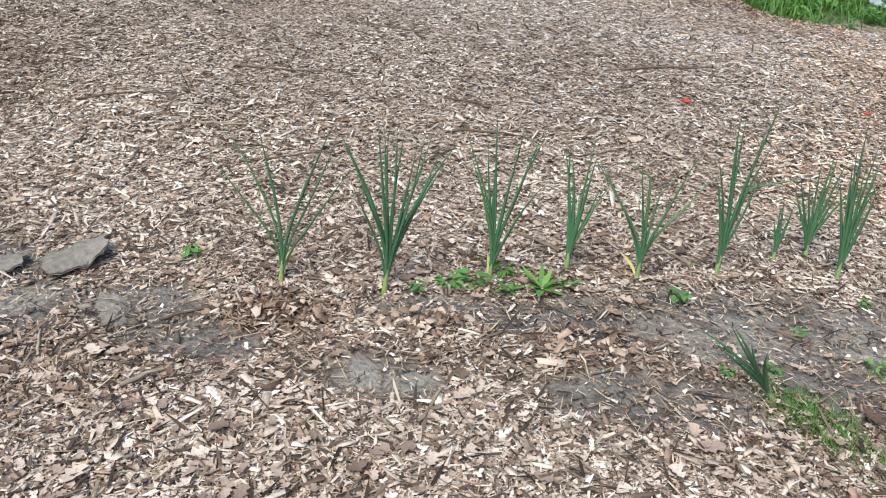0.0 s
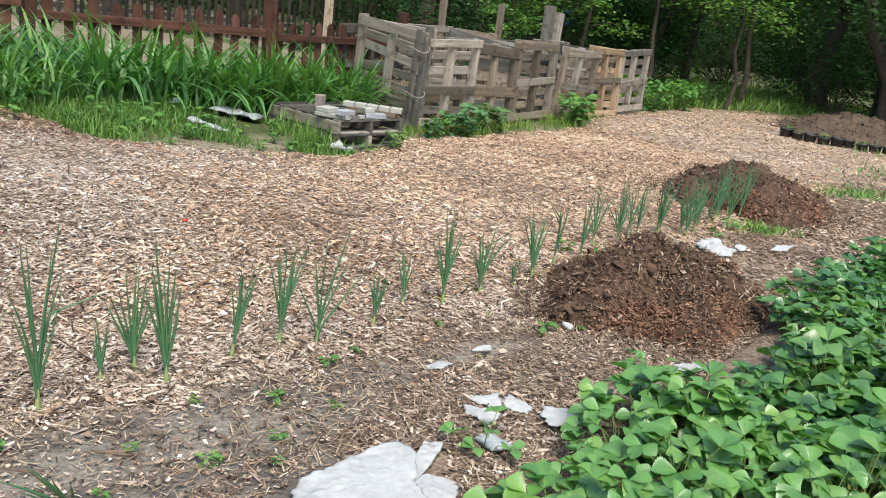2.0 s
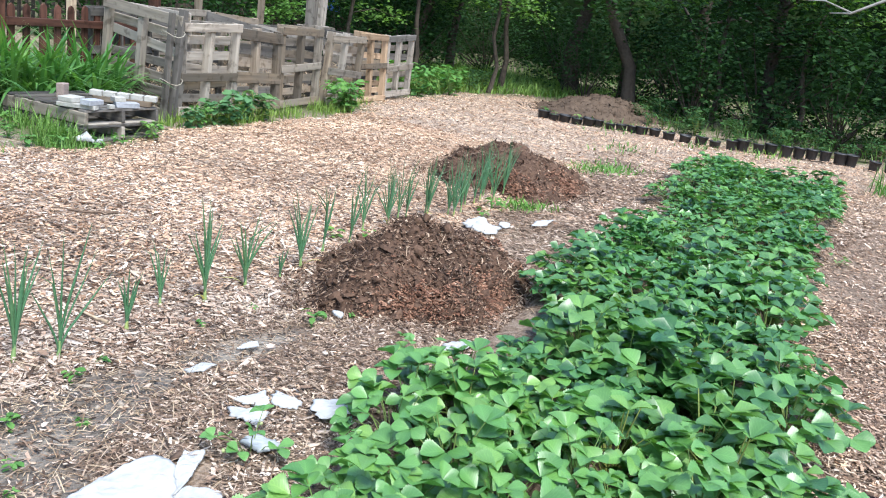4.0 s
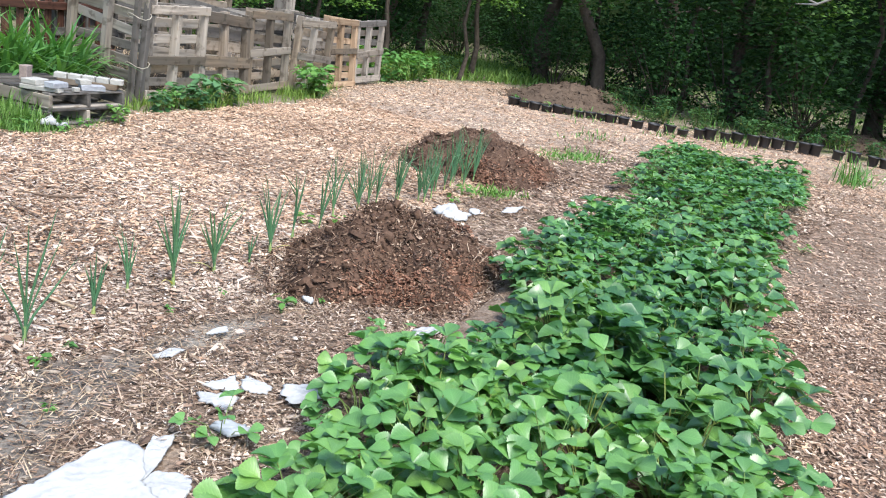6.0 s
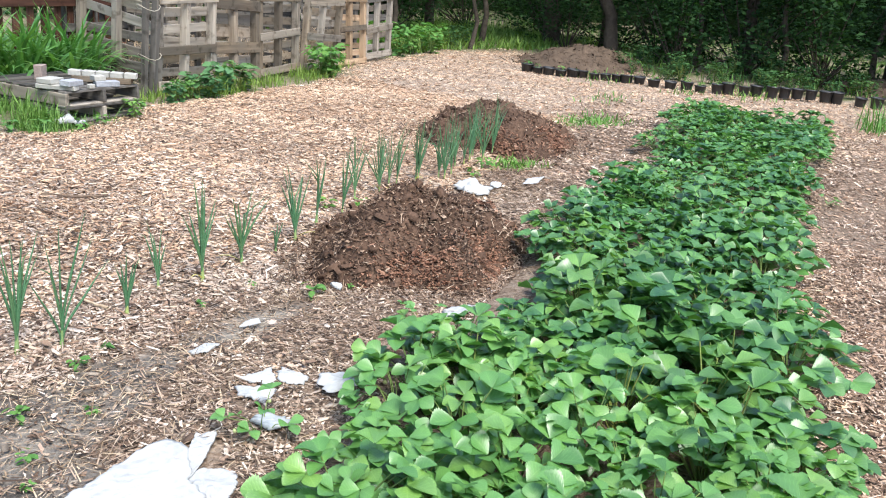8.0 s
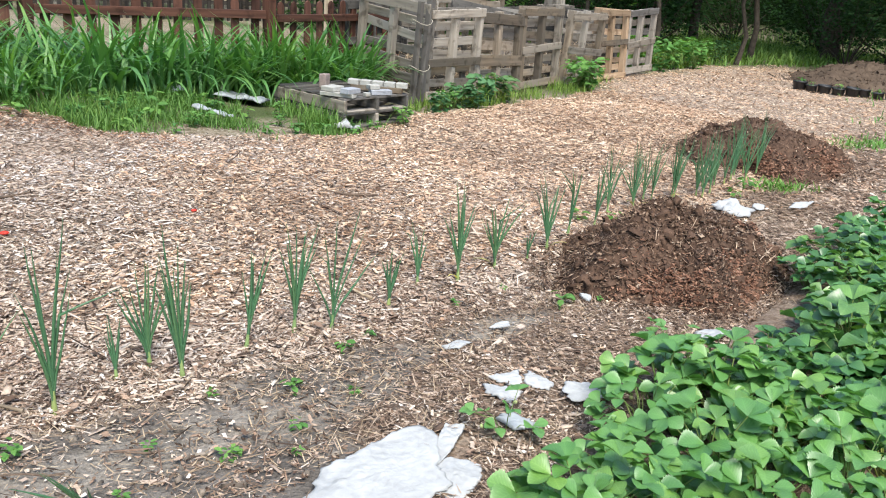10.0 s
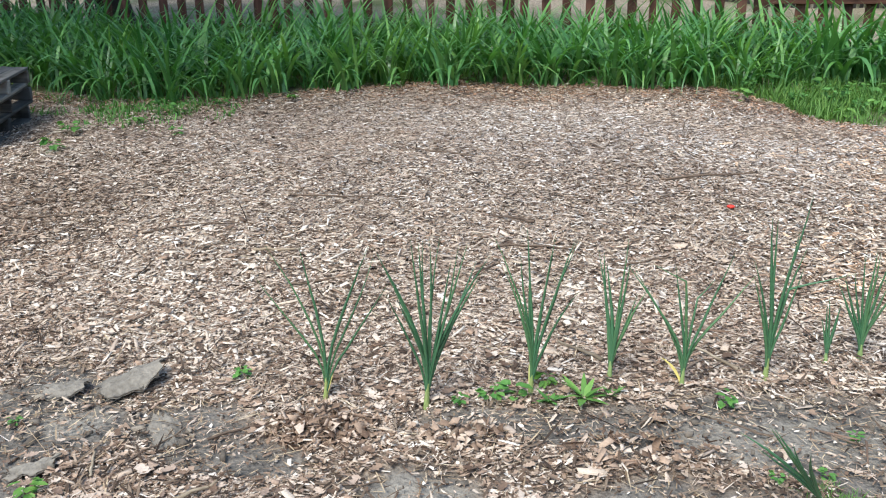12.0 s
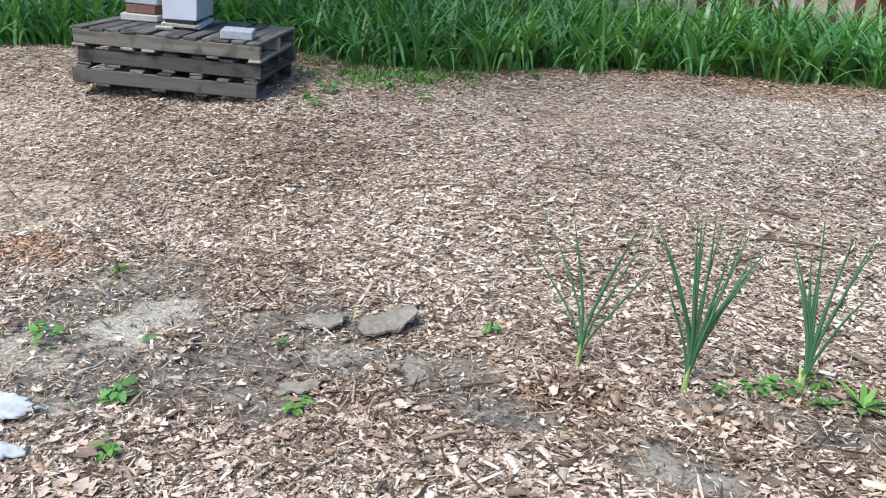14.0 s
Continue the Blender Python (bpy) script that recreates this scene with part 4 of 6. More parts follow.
def berry_plant(layout):
    LV, LF, stalks = [], [], []
    for tip, m, k in layout[:27]:
        v, f = SIMPLE[k]
        o = len(LV)
        LV += [tuple(m @ Vector(p)) for p in v]
        LF += [tuple(o + j for j in g_) for g_ in f]
        stalks.append(([(tip.x * 0.1, tip.y * 0.1, -0.02), tip * 0.55 + Vector((0, 0, 0.02)), tip], [0.0032, 0.0026, 0.002]))
    return veined(quick("foliage", LV, LF, BERRY, True), 6), join_tubes("stalkwork", stalks, STALK, 4)


LAYOUTS = [berry_layout(100 + i, 32 + i % 5) for i in range(9)]
berry_kinds = [berry_plant(l) for l in LAYOUTS]
RUNNER = berry_layout(404, 6)
RUNNER_STALKS = berry_plant(RUNNER)[1]


def fruit_mesh(mat):
    prof = [(0.0, 0.0), (0.006, 0.003), (0.0095, 0.010), (0.009, 0.017), (0.005, 0.022), (0.0, 0.023)]
    V, Fc = tube([(0, 0, z) for r_, z in prof], [r_ for r_, z in prof], 8)
    return quick("fruit", [tuple(v) for v in V], Fc, mat, True)


UNRIPE, RIPE = fruit_mesh(GREENFRUIT), fruit_mesh(REDBIT)
spots = []
for i in range(9000):
    x = 1.3 + 10.2 * rng.random()
    up, lo = bed_edges(x)
    y = lo + (up - lo) * rng.random()
    gap = 0.21 if x < 6 else 0.265
    wob = 0.10 * (vnoise(x, y, 0.5, 61) - 0.3)
    if up - y < (0.19 if x < 3 else 0.16) + wob or y - lo < (0.27 if x < 3.1 else 0.16) + wob or any((x - a) ** 2 + (y - b) ** 2 < gap * gap for a, b in spots):
        continue
    # the open notches between the clumps
    if any(((x - nx_) / ra) ** 2 + ((y - ny_) / rb) ** 2 < 1 for nx_, ny_, ra, rb in ((3.72, 2.02, 0.60, 0.55), (6.9, 2.72, 0.35, 0.2), (5.6, 0.85, 0.3, 0.15), (7.4, 1.35, 0.3, 0.15))):
        continue
    spots.append((x, y))
main = len(spots)
spots += [(2.22, 1.72), (3.32, 1.93), (8.6, 3.28), (7.6, 1.25)]
for i, (x, y) in enumerate(spots):
    s = rng.uniform(0.72, 1.15) * (0.88 + 0.3 * float(vnoise(x, y, 0.9, 71))) * (1.0 if i < main else 0.6)
    ob = thing("strawberry_plant", "bushy strawberry plant with bright green toothed leaves" if i < main else "small strawberry runner plant at the bed's edge", "strawberry", "strawberry plants in the bed", m=pose(x, y, float(lay(x, y)), 0, 0, rng.uniform(0, 360)))
    ob.scale = (s, s, s * rng.uniform(0.85, 1.1) * (1.0 if x < 6 else 0.8))
    if x < 4.8 and i % 3 == 0:
        for j in range(3):
            a = rng.uniform(0, 6.28)
            under("fruit", RIPE if i == 9 and j == 0 else UNRIPE, ob, pose(0.17 * math.cos(a), 0.17 * math.sin(a), rng.uniform(0.05, 0.11), rng.uniform(100, 160), 0, rng.uniform(0, 360)), "bright red ripe strawberry" if i == 9 and j == 0 else "pale green unripe strawberry")
    if x < 3.2 or i >= main:
        for tip, m, k in (LAYOUTS[i % 9] if i < main else RUNNER):
            under("leaf", TREFOIL_MESH[k], ob, m)
    else:
        tagged(under("foliage", berry_kinds[i % 9][0], ob), kind="stuff")
    tagged(under("stalkwork", berry_kinds[i % 9][1] if i < main else RUNNER_STALKS, ob), kind="stuff")


# ---- compost heaps ----
def heap(x, y, rx, ry, h, az, seed, mat, crumbmat, n, label, kind_="compost heap", name="compost_heap", crumb=0.02):
    ob = thing(name, label, kind_, m=pose(x, y, float(lie(x, y)), 0, 0, az))
    R, A = 26, 64
    V, Fc = [(0, 0, h * 0.9)], []

    def top(u, a):
        z = h * 0.95 * (1 - u ** 1.5) ** 1.2 * (1 - 0.25 * math.sin(3 * a + seed) * u * (1 - u))
        px, py = u * rx * (1 + 0.12 * math.sin(2 * a + seed) + 0.07 * math.sin(5 * a)) * math.cos(a), u * ry * (1 + 0.12 * math.sin(2 * a + seed) + 0.07 * math.sin(5 * a)) * math.sin(a)
        p = Vector((px, py, 0))
        q = p + Vector((seed, 0, 0))
        lump = noise.noise(q * 3.6) * 0.30 * h + (0.35 - abs(noise.noise(q * 6.0))) * 0.11 + (0.3 - abs(noise.noise(q * 13))) * 0.06 + noise.noise(q * 29) * 0.028
        z += lump * min(1, (1 - u) * 5 + 0.15)
        return px, py, z - 0.03 * u ** 8
    for i in range(1, R + 1):
        for j in range(A):
            V.append(top(i / R, 2 * math.pi * j / A))
    tri = [(0, 1 + j, 1 + (j + 1) % A, 1 + (j + 1) % A) for j in range(A)]
    for i in range(R - 1):
        for j in range(A):
            a, b = 1 + i * A + j, 1 + i * A + (j + 1) % A
            Fc.append((a, a + A, b + A, b))
    bm = bmesh.new()
    vs = [bm.verts.new(v) for v in V]
    for f in Fc:
        bm.faces.new([vs[k] for k in f])
    for f in tri:
        bm.faces.new([vs[k] for k in f[:3]])
    part("mound", bm, mat, ob, smooth=True)
    u, a = np.sqrt(rng.random(n)) * 1.25, rng.uniform(0, 6.283, n)
    keep = (u < 1) | (rng.random(n) < np.exp(-(u - 1) / 0.09))
    u, a = u[keep], a[keep]
    n = len(u)
    pos = np.array([top(min(p, 1.0), q) for p, q in zip(u, a)])
    out = u > 1
    pos[out] += np.stack([np.cos(a[out]) * rx, np.sin(a[out]) * ry, np.zeros(out.sum())], 1) * (u[out] - 1)[:, None] + [0, 0, 0.035]
    pos[:, 2] += 0.006
    shred = rng.random(n) < 0.45
    l = crumb * rng.lognormal(0, 0.55, n) * np.where(shred, 3.0, 1.0)
    w = crumb * 0.75 * rng.lognormal(0, 0.4, n) * np.where(shred, 0.4, 1.0)
    V2, F2 = flakes(pos, rng.uniform(0, 6.3, n), rng.normal(0, 0.6, n), rng.normal(0, 0.5, n), l, w, crumb * 0.3 * rng.lognormal(0, 0.4, n), rng, True)
    tagged(under("crumb_layer", quick("crumb_layer", V2, F2, crumbmat), ob, label="loose crumbs and shreds"), kind="stuff")
    if name == "soil_mound":
        return ob
    k = 300
    u, a = np.sqrt(rng.random(k)), rng.uniform(0, 6.283, k)
    pos = np.array([top(p, q) for p, q in zip(u, a)])
    V3, F3 = flakes(pos, rng.uniform(0, 6.3, k), rng.normal(0, 0.6, k), rng.normal(0, 0.6, k), crumb * 3.2 * rng.lognormal(0, 0.5, k), crumb * 2.2 * rng.lognormal(0, 0.4, k), crumb * 1.3 * rng.lognormal(0, 0.4, k), rng)
    tagged(under("clod_layer", quick("clod_layer", V3, F3, mat), ob, label="larger sticky clods"), kind="stuff")
    # fine reddish peat that has slid down in places
    for side, wide in ((3.9, 0.45), (4.9, 0.35), (5.9, 0.25)):
        k = 2600
        u, a = rng.normal(0.80, 0.12, k), side - radians(az) + rng.normal(0, wide * 0.5, k)
        pos = np.array([top(min(p, 1.0), q) for p, q in zip(u, a)]) + [0, 0, 0.012]
        V4, F4 = flakes(pos, rng.uniform(0, 6.3, k), rng.normal(0, 0.4, k), rng.normal(0, 0.4, k), crumb * 1.3 * rng.lognormal(0, 0.4, k), crumb * 0.7 * rng.lognormal(0, 0.4, k), np.full(k, crumb * 0.3), rng, True)
        tagged(under("peat_patch", quick("peat_patch", V4, F4, PEAT), ob, label="fine reddish-brown peat"), kind="stuff")
    return ob


heap(4.12, 2.62, 0.70, 0.67, 0.335, 20, 2.0, COMPOST, CRUMB, 30000, "rounded heap of dark brown crumbly compost", crumb=0.0105)
heap(7.45, 4.35, 1.02, 0.72, 0.35, 10, 5.0, COMPOST, CRUMB, 12000, "low spread heap of dark brown compost beside the onions", crumb=0.012)
heap(16.0, 8.1, 2.1, 1.3, 0.36, 20, 9.0, SANDY, SANDY, 3000, "low mound of pale brown sandy soil before the trees", "soil mound", "soil_mound", 0.025)
heap(18.9, 3.1, 1.6, 1.0, 0.24, 60, 4.0, SANDY, SANDY, 2000, "low mound of reddish soil under the trees", "soil mound", "soil_mound", 0.025)


# ---- white cloth ----
def cloth(x, y, rx, ry, az, seed, label, name="cloth_scrap", crumple=0.03, ragged=0.3, lift=0.012, corners=None, mat=CLOTH):
    R, A = (18, 110) if rx > 0.2 else (8, 40)
    rc = random.Random(int(seed * 13))
    nc = 9 if rx > 0.2 else 6
    ca_ = [2 * math.pi * (q + rc.uniform(-0.3, 0.3)) / nc for q in range(nc)]
    cr = [1 + ragged * rc.uniform(-1.0, 1.0) for q in range(nc)]
    corner = [(math.cos(q) * p, math.sin(q) * p) for q, p in zip(ca_, cr)]
    if corners:
        corner = sorted(corners, key=lambda c_: math.atan2(c_[1], c_[0]) % (2 * math.pi))
        ca_ = [math.atan2(c_[1], c_[0]) % (2 * math.pi) for c_ in corner]

    def rim(a):
        """Radius of the torn, straight-edged outline in the direction a."""
        for (x0, y0), (x1, y1), a0, a1 in zip(corner, corner[1:] + corner[:1], ca_, ca_[1:] + [ca_[0] + 2 * math.pi]):
            b_ = a if a >= ca_[0] else a + 2 * math.pi
            if a0 <= b_ <= a1:
                cx, cy = math.cos(a), math.sin(a)
                den = cx * (y1 - y0) - cy * (x1 - x0)
                return (x0 * (y1 - y0) - y0 * (x1 - x0)) / den if abs(den) > 1e-6 else 1.0
        return 1.0
    V, Fc = [(0, 0, crumple * 0.6 + lift)], []
    for i in range(1, R + 1):
        for j in range(A):
            a, u = 2 * math.pi * j / A, i / R
            k = rim(a) * (1 + (0.09 if rx > 0.2 else 0.3) * noise.noise((math.cos(a) * 6, math.sin(a) * 6, seed)) + (0.05 if rx > 0.2 else 0.15) * noise.noise((math.cos(a) * 17, math.sin(a) * 17, seed)))
            px, py = u * rx * k * math.cos(a), u * ry * k * math.sin(a)
            z = lift + crumple * (0.25 + 1.1 * (0.5 - abs(noise.noise((px * 5, py * 5, seed)))) ** 2 * 4 * 0.5 + 0.6 * abs(noise.noise((px * 13, py * 13, seed))) + 0.35 * abs(noise.noise((px * 31, py * 31, seed)))) * (1 if i < R else 0.5)
            wx, wy = x + px * math.cos(radians(az)) - py * math.sin(radians(az)), y + px * math.sin(radians(az)) + py * math.cos(radians(az))
            V.append((px, py, z + float(lay(wx, wy)) - float(lay(x, y))))
    bm = bmesh.new()
    vs = [bm.verts.new(v) for v in V]
    for j in range(A):
        bm.faces.new((vs[0], vs[1 + j], vs[1 + (j + 1) % A]))
    for i in range(R - 1):
        for j in range(A):
            a, b = 1 + i * A + j, 1 + i * A + (j + 1) % A
            bm.faces.new((vs[a], vs[a + A], vs[b + A], vs[b]))
    bmesh.ops.recalc_face_normals(bm, faces=bm.faces[:])
    bmesh.ops.solidify(bm, geom=bm.faces[:], thickness=0.0015)
    me_ = bpy.data.meshes.new(name)
    bm.to_mesh(me_)
    bm.free()
    me_.materials.append(mat)
    for p in me_.polygons:
        p.use_smooth = True
    ob = tagged(new(name, me_), label, "cloth", "white cloth scraps")
    ob.matrix_world = pose(x, y, float(lay(x, y)) + 0.004, 0, 0, az)
    return ob


cloth(1.70, 1.67, 1.0, 1.0, 0, 1.0, "large flat torn sheet of white landscape cloth on the soil", crumple=0.014, lift=0.020, corners=((-0.38, -0.05), (-0.23, 0.03), (-0.145, 0.13), (-0.01, 0.15), (0.13, 0.19), (0.21, 0.20), (0.27, 0.13), (0.28, 0.09), (0.23, 0.04), (0.17, -0.05), (0.15, -0.15), (-0.02, -0.20), (-0.22, -0.13)))
cloth(1.99, 1.74, 0.25, 0.25, 0, 2.0, "torn strip of white landscape cloth", crumple=0.022, lift=0.012, corners=((0.20, 0.34), (0.38, 0.12), (-0.06, -0.20), (-0.50, -0.46), (-0.32, -0.14), (-0.08, 0.10)))
cloth(1.89, 1.56, 0.25, 0.25, 0, 3.0, "folded corner of white landscape cloth", crumple=0.02, lift=0.008, corners=((-0.2, 0.32), (0.16, 0.42), (0.36, 0.24), (0.44, 0.04), (0.2, -0.24), (-0.28, -0.44), (-0.46, -0.12)))
cloth(2.45, 1.99, 0.13, 0.13, -42, 4.0, "ragged strip of white cloth on the dark soil", crumple=0.018, lift=0.012, corners=((-0.62, 0.0), (0.3, 0.6), (0.48, -0.19), (0.27, -0.5), (-0.24, -0.22)))
cloth(2.54, 1.92, 0.13, 0.13, -42, 5.0, "small ragged scrap of white cloth", crumple=0.02, lift=0.012, corners=((-0.36, 0.6), (0.52, 0.0), (0.36, -0.5), (-0.06, -0.4), (-0.4, -0.19)))
cloth(2.36, 1.91, 0.13, 0.13, -42, 23.0, "ragged strip of white cloth on the dark soil", crumple=0.018, corners=((-0.55, 0.55), (-0.06, 0.37), (0.6, 0.19), (0.3, -0.62), (-0.5, -0.06)))
cloth(2.64, 1.755, 0.13, 0.13, -42, 6.0, "flat piece of white cloth at the bed's edge", crumple=0.012, lift=0.03, corners=((-0.62, 0.46), (0.15, 0.55), (0.85, 0.19), (0.45, -0.33), (-0.33, -0.65), (-0.74, -0.19)))
cloth(2.26, 1.70, 0.07, 0.05, -42, 24.0, "small grey-white scrap of plastic under the leaves", crumple=0.03, ragged=0.5, mat=PLASTIC)
cloth(2.45, 2.32, 0.075, 0.035, 10, 7.0, "small scrap of white cloth half buried in soil", crumple=0.02)
cloth(2.75, 2.40, 0.05, 0.03, 0, 8.0, "small scrap of white cloth half buried in soil", crumple=0.02)
cloth(3.34, 2.47, 0.05, 0.03, 70, 9.0, "small torn white scrap beside the heap", crumple=0.03)
cloth(4.98, 2.72, 0.10, 0.04, 30, 10.0, "small torn white scrap beside the heap", crumple=0.04)
cloth(5.52, 3.22, 0.18, 0.15, 20, 11.0, "crumpled sheet of white cloth beyond the heap", crumple=0.07, ragged=0.12)
cloth(5.78, 3.20, 0.08, 0.05, 20, 12.0, "small scrap of white cloth", crumple=0.03)
cloth(6.1, 3.06, 0.12, 0.05, 0, 13.0, "small scrap of white cloth", crumple=0.03)
cloth(-2.05, 1.20, 0.16, 0.09, 0, 14.0, "torn piece of white cloth at the edge of the soil", crumple=0.02)
cloth(-1.85, 1.02, 0.10, 0.05, 20, 15.0, "small scrap of white cloth", crumple=0.02)
cloth(4.25, 6.50, 0.15, 0.10, 10, 16.0, "crumpled pale plastic sheet beside the pallets", crumple=0.10, ragged=0.3)
cloth(3.02, 6.80, 0.11, 0.08, 10, 17.0, "dull torn white sheet lying in the grass", crumple=0.05, ragged=0.5, lift=0.03, mat=PLASTIC)
cloth(3.08, 6.52, 0.12, 0.07, -50, 27.0, "dull torn white sheet lying in the grass", crumple=0.05, ragged=0.5, lift=0.03, mat=PLASTIC)
cloth(3.73, 7.62, 0.30, 0.26, 0, 18.0, "flat white sheet lying in the grass", crumple=0.05, ragged=0.5, lift=0.03, mat=PLASTIC)
cloth(3.06, 7.65, 0.12, 0.10, 0, 19.0, "small pale blue-grey sheet in the grass", crumple=0.08, mat=PLASTIC)
cloth(10.4, 2.05, 0.16, 0.12, 0, 20.0, "crumpled white sheet at the bed's edge", crumple=0.06)
cloth(3.5, 1.86, 0.10, 0.06, 0, 22.0, "small scrap of white cloth under the leaves", crumple=0.03)


# ---- pallets ----
def pallet(m, l, w, decks, bottoms, mats, label, group="", name="pallet", deck_w=0.09, h=0.125, seed=0, skew=1.6, sw=0.038, lows=None):
    """A wooden pallet: stringers along local x, deck boards across it on top, bottom boards below."""
    r = random.Random(seed)
    ob = thing(name, label, "pallet", group, m=m)
    st = h - 0.036
    pick = lambda: r.choice(mats)
    for i, v in enumerate((sw / 2, w * (0.5 if sw < 0.05 else r.uniform(0.45, 0.55)), w - sw / 2)):
        plank("stringer", ob, l * (1 if sw < 0.05 else r.uniform(0.97, 1.03)), sw, st, pick(), pose(l / 2, v, 0.018 + st / 2), kind=i)
    for row, count, z in (("deck_board", decks, h - 0.009), ("bottom_board", bottoms, 0.009)):
        for i in range(count):
            u = deck_w / 2 + (l - deck_w) * i / (count - 1)
            if row == "bottom_board" and lows:
                u = lows[i] * l
            elif row == "bottom_board" and 0 < i < count - 1:
                u += r.uniform(-0.14, 0.06)
            plank(row, ob, w + r.uniform(-0.02, 0.01), deck_w * r.uniform(0.92, 1.08), 0.018, pick(), pose(u + r.uniform(-0.014, 0.014), w / 2, z, r.uniform(-1.2, 1.2), 0, 90 + r.uniform(-skew, skew)), kind=i % 4)
    return ob


# the stack under the hive
HC, HA = (-3.28, 4.40), radians(199)
hx, hy = Vector((math.cos(HA), math.sin(HA), 0)), Vector((math.sin(HA), -math.cos(HA), 0))
hx = (hx + Vector((0, 0, 0.065))).normalized()
hz = hx.cross(-hy).normalized() * -1
if hz.z < 0:
    hz = -hz


def on_stack(u, v, z):
    return Vector((HC[0], HC[1], 0.285)) + hx * u + hy * v + hz * z


def stack_axes(u, v, z):
    # local x runs back along the front edge so that the frame stays right-handed
    return axes(on_stack(u, v, z), -hx, hy, hz)


for i in range(3):
    z = -0.01 + i * 0.127
    l = 1.24 - (0.0, 0.02, 0.0)[i]
    # darkest at the bottom: weathering, plus shade under the deck put into colour
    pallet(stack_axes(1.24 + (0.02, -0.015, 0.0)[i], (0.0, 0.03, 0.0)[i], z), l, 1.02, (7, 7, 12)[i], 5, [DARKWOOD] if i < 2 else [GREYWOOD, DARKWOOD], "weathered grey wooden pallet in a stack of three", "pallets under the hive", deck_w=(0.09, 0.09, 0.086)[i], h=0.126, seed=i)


def block(name, m, l, w, h, mat, label, category="brick", group="loose bricks"):
    ob = tagged(new(name, board_mesh(l, w, h, mat, 0, 0.006)), label, category, group)
    ob.matrix_world = m
    return ob


TOP = 0.38 - 0.01
block("brick", stack_axes(0.19, 0.16, TOP + 0.03) @ pose(0, 0, 0, 0, 0, 8), 0.205, 0.19, 0.062, CONCRETE, "grey concrete paver on the hive pallet")
block("brick", stack_axes(0.70, 0.19, TOP + 0.014) @ pose(0, 0, 0, 0, 0, 12), 0.12, 0.03, 0.024, PALESTONE, "small pale wooden offcut on the hive pallet", "offcut", "")
block("stone_slab", stack_axes(1.00, 0.60, TOP + 0.028), 0.27, 0.2, 0.05, PALESTONE, "pale stone slab on the hive pallet", "brick", "bricks on the hive pallet")
block("brick", stack_axes(0.99, 0.60, TOP + 0.085), 0.215, 0.15, 0.06, CLAY, "red clay brick on a pale slab", "brick", "bricks on the hive pallet")
block("brick", stack_axes(0.985, 0.60, TOP + 0.145), 0.23, 0.16, 0.055, CONCRETE, "grey concrete brick on top of a red one", "brick", "bricks on the hive pallet")
block("stone_slab", stack_axes(0.84, 0.66, TOP + 0.028), 0.06, 0.18, 0.05, PALESTONE, "pale stone slab on the hive pallet", "brick", "bricks on the hive pallet")

# the hive
HVM = stack_axes(0.66, 0.55, TOP + 0.002) @ pose(0, 0, 0, 0, 0, 6)
hive = thing("beehive", "white-painted wooden beehive of stacked boxes", "beehive", m=HVM)
plank("floor_board", hive, 0.25, 0.50, 0.03, HIVE, pose(0, 0, 0.02))
# near-black strips paint the shade in the slot, seams and handholds
plank("entrance", hive, 0.20, 0.01, 0.028, RECESSSHADE, pose(0, -0.242, 0.045), "dark strip for the shaded entrance slot")
plank("entrance_block", hive, 0.235, 0.03, 0.02, GREYWOOD, pose(0, -0.255, 0.024))
for i in range(3):
    z = 0.06 + i * 0.246 + 0.121
    bx = plank("hive_body", hive, 0.235 + 0.004 * (i % 2), 0.475, 0.242, HIVE, pose((0.0, 0.003, -0.003)[i], 0, z))
    plank("handhold", bx, 0.085, 0.008, 0.005, RECESSSHADE, pose(0, -0.2355, 0.066), "dark strip for the shadow along the handhold edge")
    plank("handhold", bx, 0.08, 0.008, 0.022, HIVE, pose(0, -0.2365, 0.050, -14, 0, 0), "scooped white handhold")
    plank("seam", hive, 0.231, 0.47, 0.012, RECESSSHADE, pose(0, 0, z - 0.122), "dark strip for the shaded gap between the boxes")
    plank("handhold", bx, 0.008, 0.05, 0.008, RECESSSHADE, pose(-0.1165, -0.06, 0.066), "dark strip for the shade in the cut handhold")
    plank("handhold", bx, 0.008, 0.05, 0.008, RECESSSHADE, pose(0.1165, -0.06, 0.066), "dark strip for the shade in the cut handhold")
plank("roof", hive, 0.27, 0.52, 0.05, HIVE, pose(0, 0, 0.06 + 3 * 0.246 + 0.027))

# the low stack with bricks
SU, SV = Vector((0.978, 0.21, 0)), Vector((-0.21, 0.978, 0))


def low_stack(u, v, z):
    return axes(Vector((4.31, 6.64, 0)) + SU * u + SV * v + UP * z, SV, -SU, UP)


base_z = 0.0
for i in range(2):
    # mostly dark wood: weathering, plus the stack's inner shade put into colour
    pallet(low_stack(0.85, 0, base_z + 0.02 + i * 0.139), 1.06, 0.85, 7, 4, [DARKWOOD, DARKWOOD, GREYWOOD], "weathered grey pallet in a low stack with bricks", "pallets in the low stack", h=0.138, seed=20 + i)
LT = 0.02 + 0.139 + 0.139


def on_deck(x, y, z, a):
    return pose(x, y, LT + z * 0.7, 0, 0, a) @ Matrix.Diagonal((0.85, 0.85, 0.7, 1))


